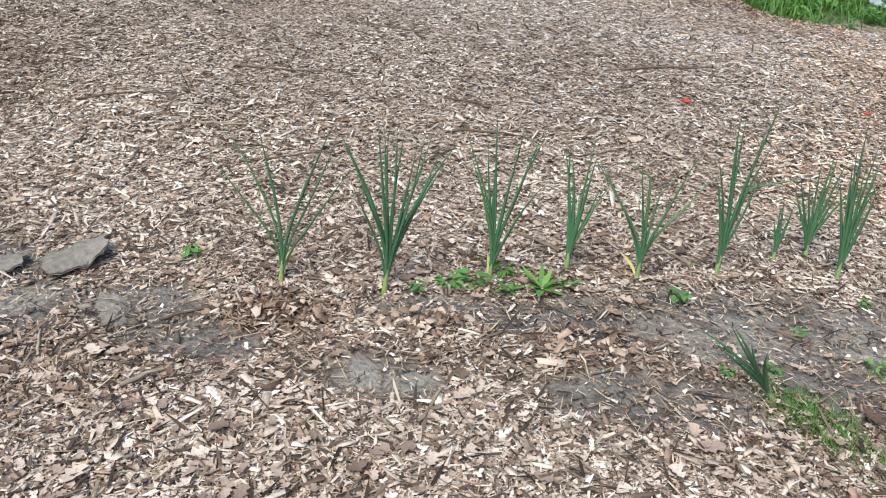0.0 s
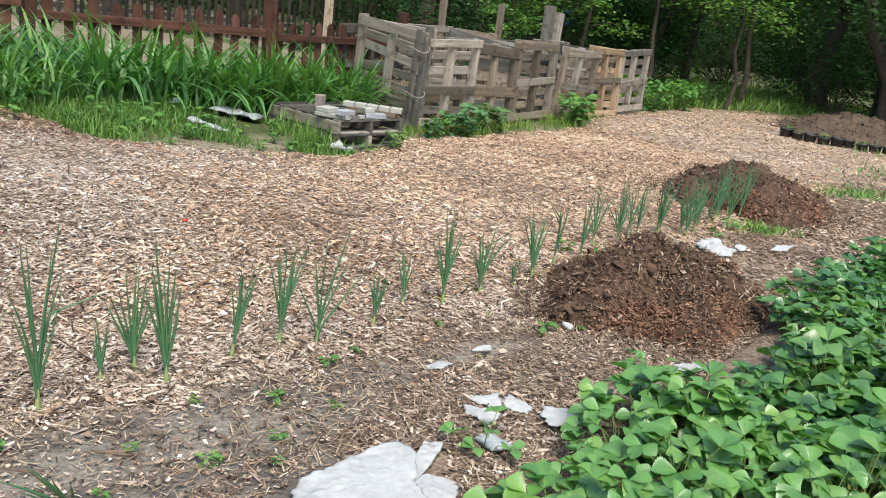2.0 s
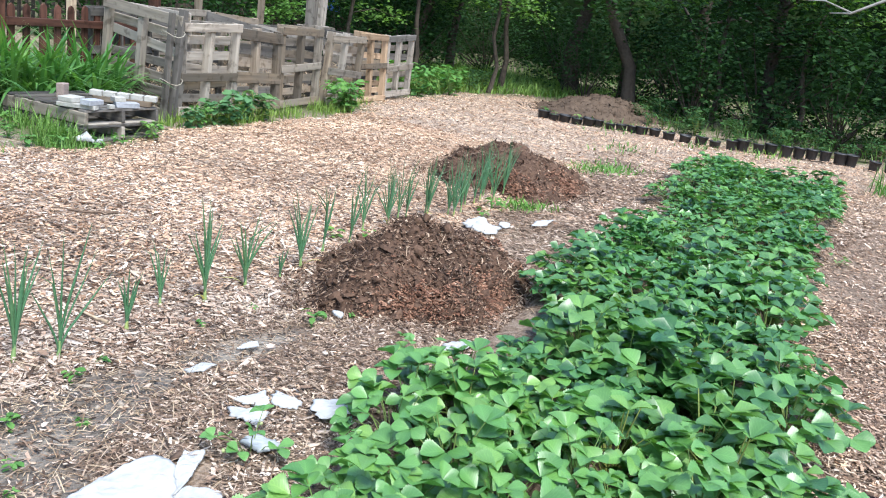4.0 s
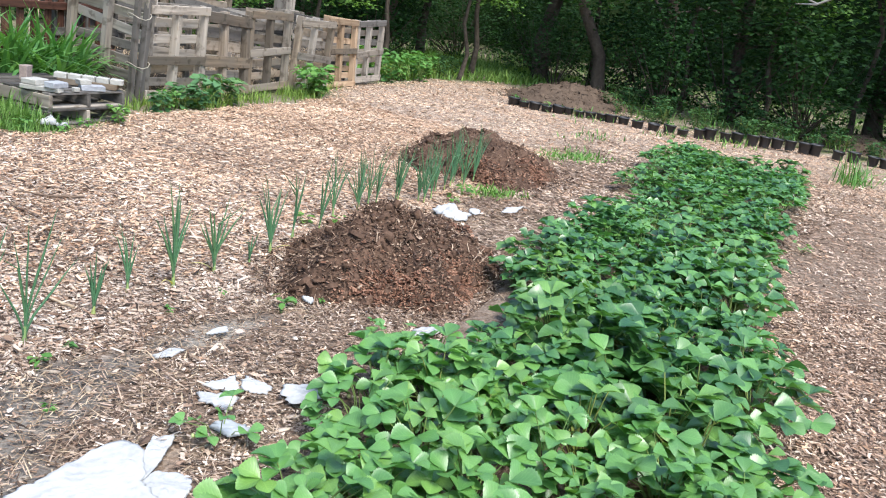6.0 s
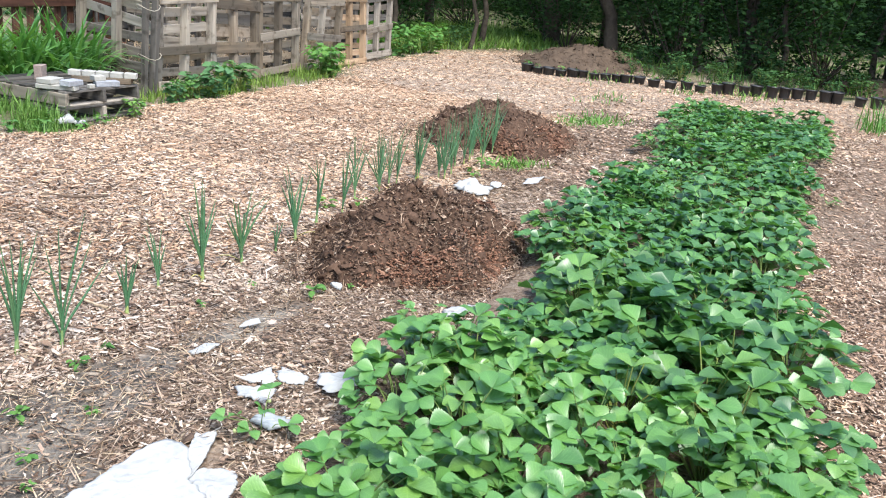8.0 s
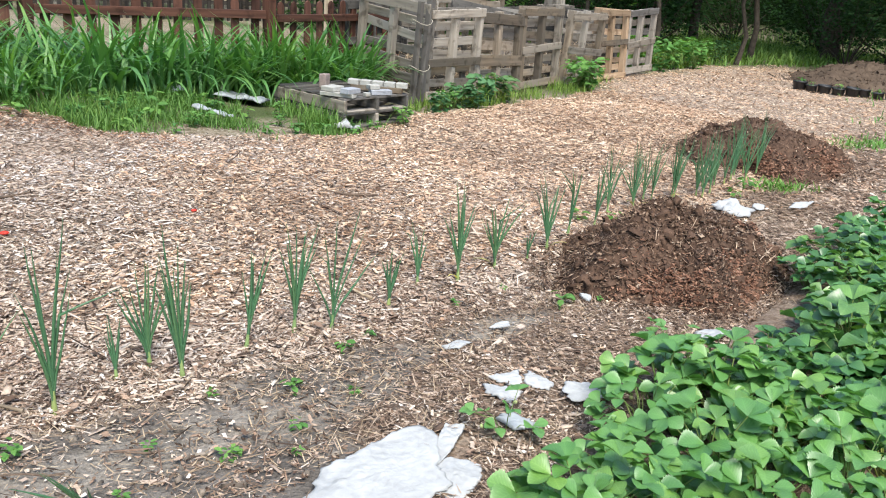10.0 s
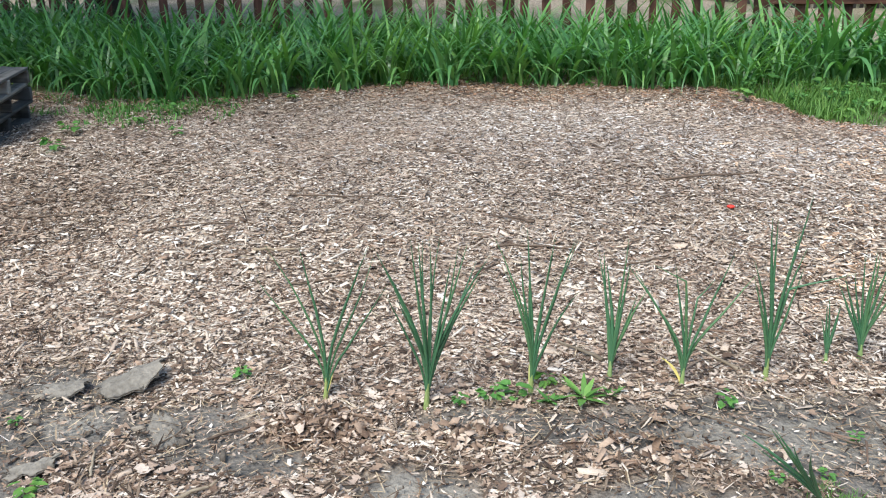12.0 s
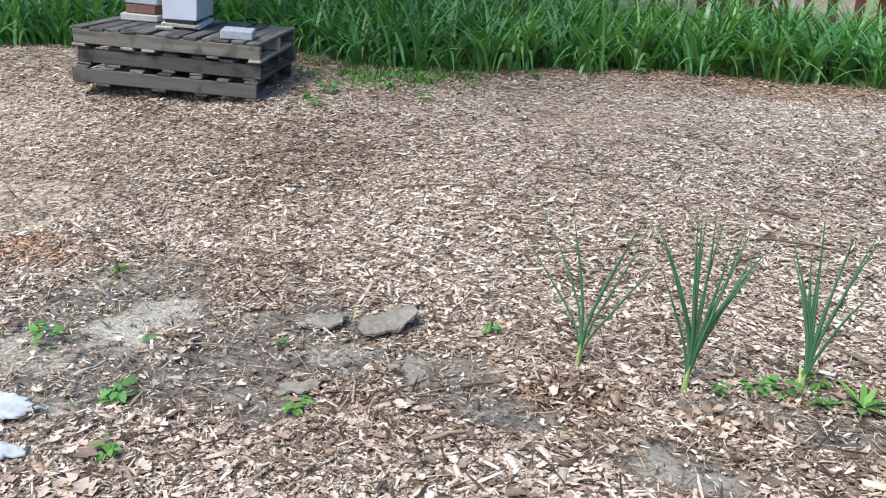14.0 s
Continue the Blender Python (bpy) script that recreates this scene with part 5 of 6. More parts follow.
block("stone_slab", on_deck(4.33, 6.80, 0.03, 125), 0.40, 0.11, 0.055, PALESTONE, "long pale stone along the low pallet's edge", "brick", "bricks on the low stack")
for x, y, z, a, l, w, h, mt, lb in ((4.41, 6.71, 0.092, 20, 0.21, 0.13, 0.068, CONCRETE, "blue-grey concrete paver on a pale stone"), (4.32, 6.89, 0.092, 24, 0.20, 0.17, 0.066, PALESTONE, "pale concrete paver beside a blue-grey one"),
                                    (4.80, 6.82, 0.035, -12, 0.25, 0.12, 0.07, CONCRETE, "grey concrete block on the low pallet"), (4.74, 6.85, 0.105, -4, 0.13, 0.11, 0.065, PALESTONE, "pale concrete half brick on a grey block"),
                                    (4.60, 6.73, 0.03, 10, 0.07, 0.06, 0.055, PALESTONE, "small broken piece of pale concrete"), (4.48, 7.36, 0.095, 35, 0.12, 0.085, 0.19, PINK, "pinkish brick standing on end on the pallet")):
    block("brick", on_deck(x, y, z, a), l, w, h, mt, lb, "brick", "bricks on the low stack")
block("timber_offcut", on_deck(4.88, 7.02, 0.04, -45), 0.62, 0.10, 0.075, TANWOOD, "tan timber offcut under a row of half bricks", "offcut", "")
for i in range(5):
    block("brick", on_deck(4.72 + 0.086 * i, 7.19 - 0.086 * i, 0.112, -45 + (i * 37 % 9 - 4)), 0.132, 0.11, 0.07, PALESTONE, "pale concrete half brick in a row", "brick", "bricks on the low stack")


# ---- pallet bin ----
PA, PU = Vector((6.0, 7.85, 0)), Vector((0.956, 0.292, 0)).normalized()
PN = UP.cross(PU)
BIN = "pallets of the compost bin"


def upright(o, u, lean=0.0, roll=0.0):
    n = UP.cross(u)
    up = (UP + n * lean + u * roll).normalized()
    n2 = up.cross(u).normalized()
    u2 = n2.cross(up)
    return axes(o, up, u2, n2)


mixes = ([GREYWOOD, TANWOOD, GREYWOOD], [GREYWOOD, TANWOOD], [TANWOOD, TANWOOD, GREYWOOD], [TANWOOD, GREYWOOD], [FRESHWOOD, TANWOOD, FRESHWOOD], [GREYWOOD, DARKWOOD])
heights = (1.06, 1.02, 1.08, 1.04, 1.09, 1.05)
texts = ("weathered grey-brown pallet standing on its side", "grey pallet standing on its side with wide boards", "tan wooden pallet standing upright", "weathered tan pallet standing upright", "newer orange-tan pallet standing upright", "dark grey pallet standing at the bin's end")
for i in range(6):
    o = PA + PU * (1.055 * i + 0.02) + UP * (0.0 + 0.02 * (i % 2)) + PN * 0.03 * ((i * 7) % 3 - 1)
    pallet(upright(o, PU, 0.05 * ((i * 5) % 3 - 1), (0.0, 0.035, -0.02, 0.03, 0.01, -0.03)[i]), heights[i], 1.02, (7, 6, 7, 7, 8, 7)[i], 3, mixes[i], texts[i], BIN, deck_w=(0.10, 0.125, 0.10, 0.10, 0.09, 0.10)[i], skew=2.6, seed=40 + i, sw=(0.075, 0.085, 0.08, 0.07, 0.075, 0.075)[i], lows=((0.07, 0.44, 0.95), (0.07, 0.42, 0.93), (0.07, 0.50, 0.95), (0.08, 0.46, 0.93), (0.08, 0.52, 0.94), (0.08, 0.5, 0.95))[i])
QU = (Vector((6.02, 7.86, 0)) - Vector((5.80, 9.12, 0))).normalized()
pallet(upright(Vector((5.80, 9.12, 0.09)), QU, -0.02, 0.09), 1.12, 1.24, 7, 3, [GREYWOOD, GREYWOOD, TANWOOD], "grey pallet standing as the bin's end wall", BIN, seed=60, skew=4.5, deck_w=0.105, sw=0.075, lows=(0.03, 0.22, 0.95))
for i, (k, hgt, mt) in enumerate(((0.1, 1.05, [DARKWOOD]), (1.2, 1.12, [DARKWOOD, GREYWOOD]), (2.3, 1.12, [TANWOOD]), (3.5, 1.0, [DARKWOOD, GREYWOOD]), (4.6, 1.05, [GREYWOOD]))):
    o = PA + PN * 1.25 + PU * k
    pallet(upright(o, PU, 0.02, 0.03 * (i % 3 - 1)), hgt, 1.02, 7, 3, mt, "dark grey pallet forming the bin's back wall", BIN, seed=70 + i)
for k in (1.06, 3.2, 5.2):
    o = PA + PU * k + PN * 0.16
    pallet(upright(o, PN, 0.0, 0.0), 1.0, 1.0, 7, 3, [GREYWOOD, DARKWOOD], "grey pallet dividing the compost bin", BIN, seed=int(80 + k * 10))
# leaning board on top of the bin
brd = tagged(new("loose_board", board_mesh(1.45, 0.15, 0.04, DARKWOOD)), "long dark weathered board lying across the bin", "board")
brd.matrix_world = axes(Vector((7.9, 9.2, 0.98)), Vector((0.96, 0.22, -0.13)).normalized(), Vector((0.13, 0.02, 0.99)).normalized(), Vector((0.22, -0.97, 0.0)).normalized())
# corner posts and stakes
def stake(x, y, h, w, mat, label, lean=(0, 0), name="wooden_stake", z=None):
    ob = thing(name, label, "post", "posts and stakes", m=pose(x, y, float(lay(x, y)) if z is None else z, lean[0], lean[1], 17))
    plank("post", ob, h, w, w * 0.9, mat, pose(0, 0, h / 2 - 0.05, 0, -90, 0))
    return ob


c0 = PA - PU * 0.07
stake(c0.x, c0.y - 0.02, 1.24, 0.075, DARKWOOD, "grey weathered corner post of the pallet bin", (0, 6))
stake(c0.x - 0.13, c0.y - 0.06, 1.20, 0.06, DARKWOOD, "grey weathered post tied to the corner", (0, 4))
stake(5.80, 9.18, 1.12, 0.09, GREYWOOD, "grey weathered post at the bin's end")
stake(7.82, 10.12, 1.62, 0.085, POSTWOOD, "pale sawn wooden stake behind the bin")
stake(9.38, 10.70, 1.58, 0.085, POSTWOOD, "pale sawn wooden stake behind the bin")
stake(10.75, 11.05, 1.66, 0.16, GREYWOOD, "grey split log post behind the bin")
stake(10.98, 11.12, 1.55, 0.15, GREYWOOD, "grey split log post behind the bin", (0, 3))
stake(8.04, 13.98, 2.4, 0.12, POSTWOOD, "tall pale square post beyond the fence")
# twine ties round the corner
for z in (0.42, 0.92):
    pts = []
    for j in range(13):
        a = 2 * math.pi * j / 12
        pts.append((c0.x - 0.03 + 0.13 * math.cos(a), c0.y - 0.03 + 0.10 * math.sin(a), z + 0.03 * math.cos(a * 2)))
    tagged(new("twine_tie", join_tubes("twine_tie", [(pts, [0.0032] * 13)], TWINE, 5)), "pale twine tied round the bin's corner post", "twine", "twine ties")
# straw in the bin
for k in (0.5, 1.7, 2.6, 3.9, 4.7):
    o = PA + PU * k + PN * 0.65
    n = 700
    base = np.stack([o.x + rng.normal(0, 0.28, n), o.y + rng.normal(0, 0.22, n), np.zeros(n)], 1)
    d = np.hypot(base[:, 0] - o.x, base[:, 1] - o.y)
    base[:, 2] = 0.55 * np.exp(-(d / 0.38) ** 2) * rng.random(n)
    V, Fc = blades(base, rng.uniform(0, 6.3, n), rng.uniform(0.8, 1.7, n), rng.uniform(0.15, 0.35, n), np.full(n, 0.008), rng.uniform(-0.4, 0.8, n), 3)
    tagged(new("straw_pile", quick("straw_pile", V, Fc, STRAW)), "loose dry straw piled inside the compost bin", "straw", kind="stuff")


# ---- picket fence ----
def pointed(l, w, t):
    bm = bmesh.new()
    out = [(-l / 2, -w / 2), (l / 2 - w * 0.7, -w / 2), (l / 2 - w * 0.25, -w * 0.38), (l / 2, 0), (l / 2 - w * 0.25, w * 0.38), (l / 2 - w * 0.7, w / 2), (-l / 2, w / 2)]
    a = [bm.verts.new((x, y, t / 2)) for x, y in out]
    b = [bm.verts.new((x, y, -t / 2)) for x, y in out]
    bm.faces.new(a)
    bm.faces.new(b[::-1])
    for i in range(len(out)):
        j = (i + 1) % len(out)
        bm.faces.new((a[i], b[i], b[j], a[j]))
    me_ = bpy.data.meshes.new("picket")
    bm.to_mesh(me_)
    bm.free()
    me_.materials.append(REDWOOD)
    return me_


PICKETS = [pointed(1.02 + 0.015 * i, 0.088, 0.02) for i in range(3)]


def fence_run(p, q, zr, label):
    p, q = Vector(p), Vector(q)
    d = (q - p).normalized()
    n = Vector((-d.y, d.x, 0))
    ob = thing("picket_fence", label, "fence", "fence panels", m=axes(p, d, n, UP))
    l = (q - p).length
    for z in (zr - 0.52, zr):
        plank("rail", ob, l - 0.12, 0.085, 0.038, REDWOOD, pose(l / 2, -0.04, z, 90, 0, 0))
    k = int((l - 0.2) / 0.192)
    for i in range(k):
        x = 0.17 + (l - 0.34) * i / (k - 1) + rng.uniform(-0.012, 0.012)
        under("picket", PICKETS[i % 3], ob, axes(Vector((x, 0, zr - 0.33 + rng.uniform(-0.012, 0.012))), UP, Vector((1, 0, 0)), Vector((0, -1, 0))) @ pose(0, 0, 0, 0, 0, rng.uniform(-1.2, 1.2)))


FP = [(-15.0, 8.55, 0), (-12.6, 8.55, 0), (-10.2, 8.55, 0), (-7.75, 8.55, 0), (-5.3, 8.55, 0), (-2.85, 8.55, 0), (-0.4, 8.55, 0), (2.03, 8.55, 0), (4.46, 8.62, 0), (6.75, 9.5, 0)]
FZ = [1.2, 1.2, 1.18, 1.15, 1.12, 1.08, 1.0, 0.90, 0.86]
for p, q, zr in zip(FP, FP[1:], FZ):
    fence_run(p, q, zr, "red-brown stained picket fence panel with wide gaps")
for (x, y, _), zr in zip(FP, FZ + [0.86]):
    stake(x, y, zr + 0.55, 0.11, REDWOOD, "red-brown stained square fence post", name="fence_post", z=-0.1)

# far paling fence, the shade of the trees put into its dark wood colour
far = thing("paling_fence", "tall weathered paling fence beyond the garden, dark with painted-in tree shade", "fence", m=pose(0, 19.5, 0))
paling = board_mesh(1.75, 0.085, 0.02, SHADEWOOD)
for i in range(112):
    under("paling", paling, far, axes(Vector((2 + i * 0.155, 0.01 * (i % 3), 0.85)), UP, Vector((1, 0, 0)), Vector((0, 1, 0))))
for z in (0.4, 1.4):
    plank("rail", far, 17.3, 0.09, 0.04, SHADEWOOD, pose(10.6, 0.05, z, 90, 0, 0))


# ---- daylilies and grass ----
def clump(seed, n, h, w, sp, name, mat):
    r = np.random.default_rng(seed)
    base = np.stack([r.normal(0, 0.06, n), r.normal(0, 0.06, n), np.full(n, -0.02)], 1)
    V, Fc = blades(base, r.uniform(0, 6.3, n), r.uniform(0.05, sp, n), h * r.uniform(0.7, 1.15, n), w * r.uniform(0.7, 1.2, n), r.uniform(0.7, 2.6, n), 8)
    return quick(name, V, Fc, mat, True)


LILIES = [clump(200 + i, 30, 0.78, 0.036, 0.5, "foliage", LILY) for i in range(6)]


def front(x):
    return float(np.interp(x, [-9, -5.7, -5.0, -4.5, -3.3, -2.5, -1.8, -0.9, 0.3, 0.95, 1.5, 2.4, 3.2, 4.6, 6.0], [4.9, 5.0, 5.9, 6.25, 5.98, 6.05, 6.36, 6.62, 6.82, 6.60, 6.62, 7.2, 7.7, 8.0, 8.2]))


k = 0
for row in range(10):
    x = -9.0 + 0.11 * row
    while x < 5.6:
        y = front(x) + 0.12 + row * 0.34 + rng.uniform(-0.1, 0.1)
        if y < 8.4 and (row < 6 or x < -4.8) and not (4.0 < x < 5.6 and y < 8.25):
            ob = thing("daylily", "clump of arching bright green daylily leaves", "daylily", "daylilies along the fence")
            tagged(under("foliage", LILIES[k % 6], ob), kind="stuff")
            s = rng.uniform(0.74, 1.0) * (1.22 if x > 2.4 else 1.0)
            ob.matrix_world = pose(x, y, float(lay(x, y)), 0, 0, rng.uniform(0, 360)) @ Matrix.Diagonal((s, s, s, 1))
            k += 1
        x += rng.uniform(0.22, 0.32)
for x, y in ((5.45, 9.0), (5.55, 8.75), (5.2, 8.6), (5.5, 8.4), (5.1, 8.9), (5.0, 8.4), (4.8, 8.45), (4.6, 8.3), (4.4, 8.4), (4.2, 8.3), (5.3, 8.35), (4.0, 8.2), (3.9, 8.0), (3.7, 8.15), (3.5, 8.2), (4.3, 8.1), (4.6, 8.05), (4.9, 8.15), (5.15, 8.15), (5.35, 8.6), (4.75, 8.25), (4.45, 8.55), (5.3, 8.85), (5.5, 9.2), (4.95, 8.7)):
    ob = thing("daylily", "clump of arching bright green daylily leaves", "daylily", "daylilies along the fence")
    tagged(under("foliage", LILIES[k % 6], ob), kind="stuff")
    ob.matrix_world = pose(x, y, float(lay(x, y)), 0, 0, 60 * k) @ Matrix.Diagonal((1.2, 1.2, 1.25, 1))
    k += 1


def turf(name, n, box, dens, h, w, mat, label, sp=0.5):
    x, y = sow(n, *box, dens)
    k_ = len(x)
    base = np.stack([x, y, lay(x, y) - 0.005], 1)
    V, Fc = blades(base, rng.uniform(0, 6.3, k_), rng.uniform(0, sp, k_), h * rng.lognormal(0, 0.35, k_), np.full(k_, w) * rng.uniform(0.6, 1.2, k_), rng.uniform(0.1, 1.4, k_), 3)
    return tagged(new(name, quick(name, V, Fc, mat)), label, "grass", kind="stuff")


gd = lambda x, y: grassy(x, y) * (((x - 3.6) / 0.45) ** 2 + ((y - 7.4) / 0.4) ** 2 > 1) * (((x - 3.0) / 0.25) ** 2 + ((y - 6.65) / 0.3) ** 2 > 0.6) * np.clip((vnoise(x, y, 0.35, 41) - 0.22) * 2.2, 0, 1)
turf("grass_by_pallets", 72000, (1.2, 6.4, 5.4, 8.6), lambda x, y: gd(x, y) * ~((x > 4.3) & (y > 6.8)), 0.095, 0.009, GRASS, "tufty green grass round the low pallet stack", 1.0)
turf("tall_grass", 6500, (3.4, 4.12, 6.4, 7.3), gd, 0.19, 0.010, GRASS, "taller grass growing up beside the pallets")
turf("grass_by_bin", 16000, (5.6, 12.0, 6.9, 9.8), lambda x, y: gd(x, y) * (y < 7.85 + (x - 6) * 0.306), 0.12, 0.010, GRASS, "grass growing along the foot of the pallet bin")
turf("grass_under_lilies", 9000, (-8, 2.5, 6.0, 7.2), lambda x, y: gd(x, y) * 0.5, 0.10, 0.006, GRASS, "thin grass at the foot of the daylilies")
turf("hive_weeds", 15000, (-4.4, -2.2, 4.9, 6.4), lambda x, y: np.exp(-(((x + 3.1) / 0.75) ** 2 + ((y - 5.75) / 0.45) ** 2)) * np.clip((vnoise(x, y, 0.22, 43) - 0.2) * 2, 0, 1) * ~((x < -3.2) & (y < 5.5)), 0.05, 0.012, WEED, "low green weeds creeping over the mulch beside the hive", 1.2)
turf("far_lawn", 9000, (13.0, 23, 10.4, 17), lambda x, y: grassy(x, y), 0.2, 0.03, GRASS, "bright green rough lawn between the trees", 0.9)
turf("far_grass", 12000, (12.0, 30, -4, 22), lambda x, y: grassy(x, y) * 0.8, 0.22, 0.02, GRASS, "rough grass at the edge of the trees")
turf("moss_tuft", 44000, (0.8, 1.35, 1.4, 2.0), lambda x, y: np.exp(-(((x - 1.07) * 0.475 - (y - 1.70) * 0.88) ** 2 / 0.018 + ((x - 1.07) * 0.88 + (y - 1.70) * 0.475) ** 2 / 0.0042)), 0.032, 0.003, GRASS, "low patch of fine green grass on the soil", 1.3)
for nm, x, y, r_, n, h in (("weed_patch", 9.5, 4.4, 0.6, 5000, 0.06), ("weed_patch", 13.1, 2.0, 0.5, 900, 0.35), ("weed_patch", 6.5, 3.5, 0.3, 1600, 0.08), ("weed_patch", 11.6, 5.2, 0.5, 500, 0.10), ("weed_patch", 14.2, 6.6, 0.9, 900, 0.12), ("weed_patch", 14.9, 4.2, 0.9, 900, 0.12), ("weed_patch", 13.9, 5.0, 0.5, 500, 0.1)):
    turf(nm, n, (x - r_ * 2, x + r_ * 2, y - r_, y + r_), lambda a, b: np.exp(-(((a - x) / r_) ** 2 + ((b - y) / (r_ * 0.5)) ** 2) * 1.6), h, 0.018, WEED, "patch of bright green weeds in the mulch", 1.1)


# ---- broad-leaved weeds ----
def leaf_ovals(pos, nrm, yaw, l, w, r):
    """Broad leaves of six corners, folded along the midrib, with drooping tips."""
    n = len(pos)
    a = np.stack([np.cos(yaw), np.sin(yaw), r.uniform(-0.4, 0.3, n)], 1)
    a /= np.linalg.norm(a, axis=1)[:, None]
    b = np.cross(nrm, a)
    b /= np.maximum(1e-6, np.linalg.norm(b, axis=1))[:, None]
    c = np.cross(a, b)
    L, W = l[:, None], w[:, None]
    V = np.stack([pos, pos + a * L * 0.25 + b * W * 0.42 + c * W * 0.12, pos + a * L * 0.68 + b * W * 0.46 + c * W * 0.08, pos + a * L - c * L * 0.12, pos + a * L * 0.68 - b * W * 0.46 + c * W * 0.08, pos + a * L * 0.25 - b * W * 0.42 + c * W * 0.12, pos + a * L * 0.55], 1)
    f = np.array([[6, i, (i + 1) % 6] for i in range(6)])
    return V.reshape(-1, 3), (f[None] + (np.arange(n) * 7)[:, None, None]).reshape(-1, 3)


def weed_mesh(seed, n, h, l, w, rosette):
    r = np.random.default_rng(seed)
    if rosette:
        base = np.zeros((n, 3)) + [0, 0, 0.01]
        V, Fc = blades(base, np.linspace(0, 6.28, n) + r.uniform(-0.3, 0.3, n), r.uniform(0.7, 1.3, n), l * r.uniform(0.7, 1.2, n), w * r.uniform(0.7, 1.2, n), r.uniform(0.2, 0.8, n), 5)
        return quick("weed", V, Fc, WEED, True)
    z = h * r.random(n) ** 0.6
    rad = (0.25 + 0.75 * z / h) * h * 0.5 * np.sqrt(r.random(n))
    a = r.uniform(0, 6.28, n)
    pos = np.stack([np.cos(a) * rad, np.sin(a) * rad, z], 1)
    nrm = np.stack([np.cos(a) * 0.4, np.sin(a) * 0.4, np.ones(n)], 1) + r.normal(0, 0.25, (n, 3))
    nrm /= np.linalg.norm(nrm, axis=1)[:, None]
    V, Fc = leaf_ovals(pos, nrm, a + r.uniform(-0.9, 0.9, n), l * r.uniform(0.6, 1.2, n), w * r.uniform(0.6, 1.2, n), r)
    return quick("leaves", V, Fc, WEED)


ROSETTE = [weed_mesh(300 + i, 12, 0, 0.13, 0.035, True) for i in range(3)]
SEEDLING = [weed_mesh(310 + i, 14, 0.05, 0.035, 0.024, False) for i in range(4)]
BUSHY = [weed_mesh(320 + i, 85, 0.36, 0.10, 0.07, False) for i in range(4)]
BROAD = [weed_mesh(340 + i, 60, 0.34, 0.14, 0.12, False) for i in range(2)]
# bushes under the trees, recoloured below with shade in the leaf colour
UNDERGROWTH = [weed_mesh(330 + i, 120, 0.36, 0.07, 0.05, False) for i in range(3)]
for me_ in BROAD:
    me_.materials[0] = DOCKLEAF
for me_ in UNDERGROWTH:
    me_.materials[0] = SHADEWEED


def weed_stems(h, n, seed):
    r = random.Random(seed)
    out = []
    for i in range(n):
        a, d = r.uniform(0, 6.28), r.uniform(0.1, 0.4) * h
        out.append(([(0, 0, -0.02), (math.cos(a) * d * 0.4, math.sin(a) * d * 0.4, h * 0.5), (math.cos(a) * d, math.sin(a) * d, h * r.uniform(0.7, 1.0))], [0.005, 0.004, 0.002]))
    return join_tubes("stems", out, STALK, 4)


BSTEM = weed_stems(0.36, 9, 5)
for i, (x, y, s) in enumerate(((0.31, 2.29, 0.75), (0.20, 2.26, 0.5), (-1.77, 1.40, 0.5), (0.40, 2.31, 0.4))):
    ob = thing("dandelion", "green dandelion-like rosette of toothed leaves", "weed", "rosette weeds")
    tagged(under("foliage", ROSETTE[i % 3], ob), kind="stuff")
    ob.matrix_world = pose(x, y, float(lay(x, y)) + 0.005, 0, 0, 50 * i) @ Matrix.Diagonal((s, s, s, 1))
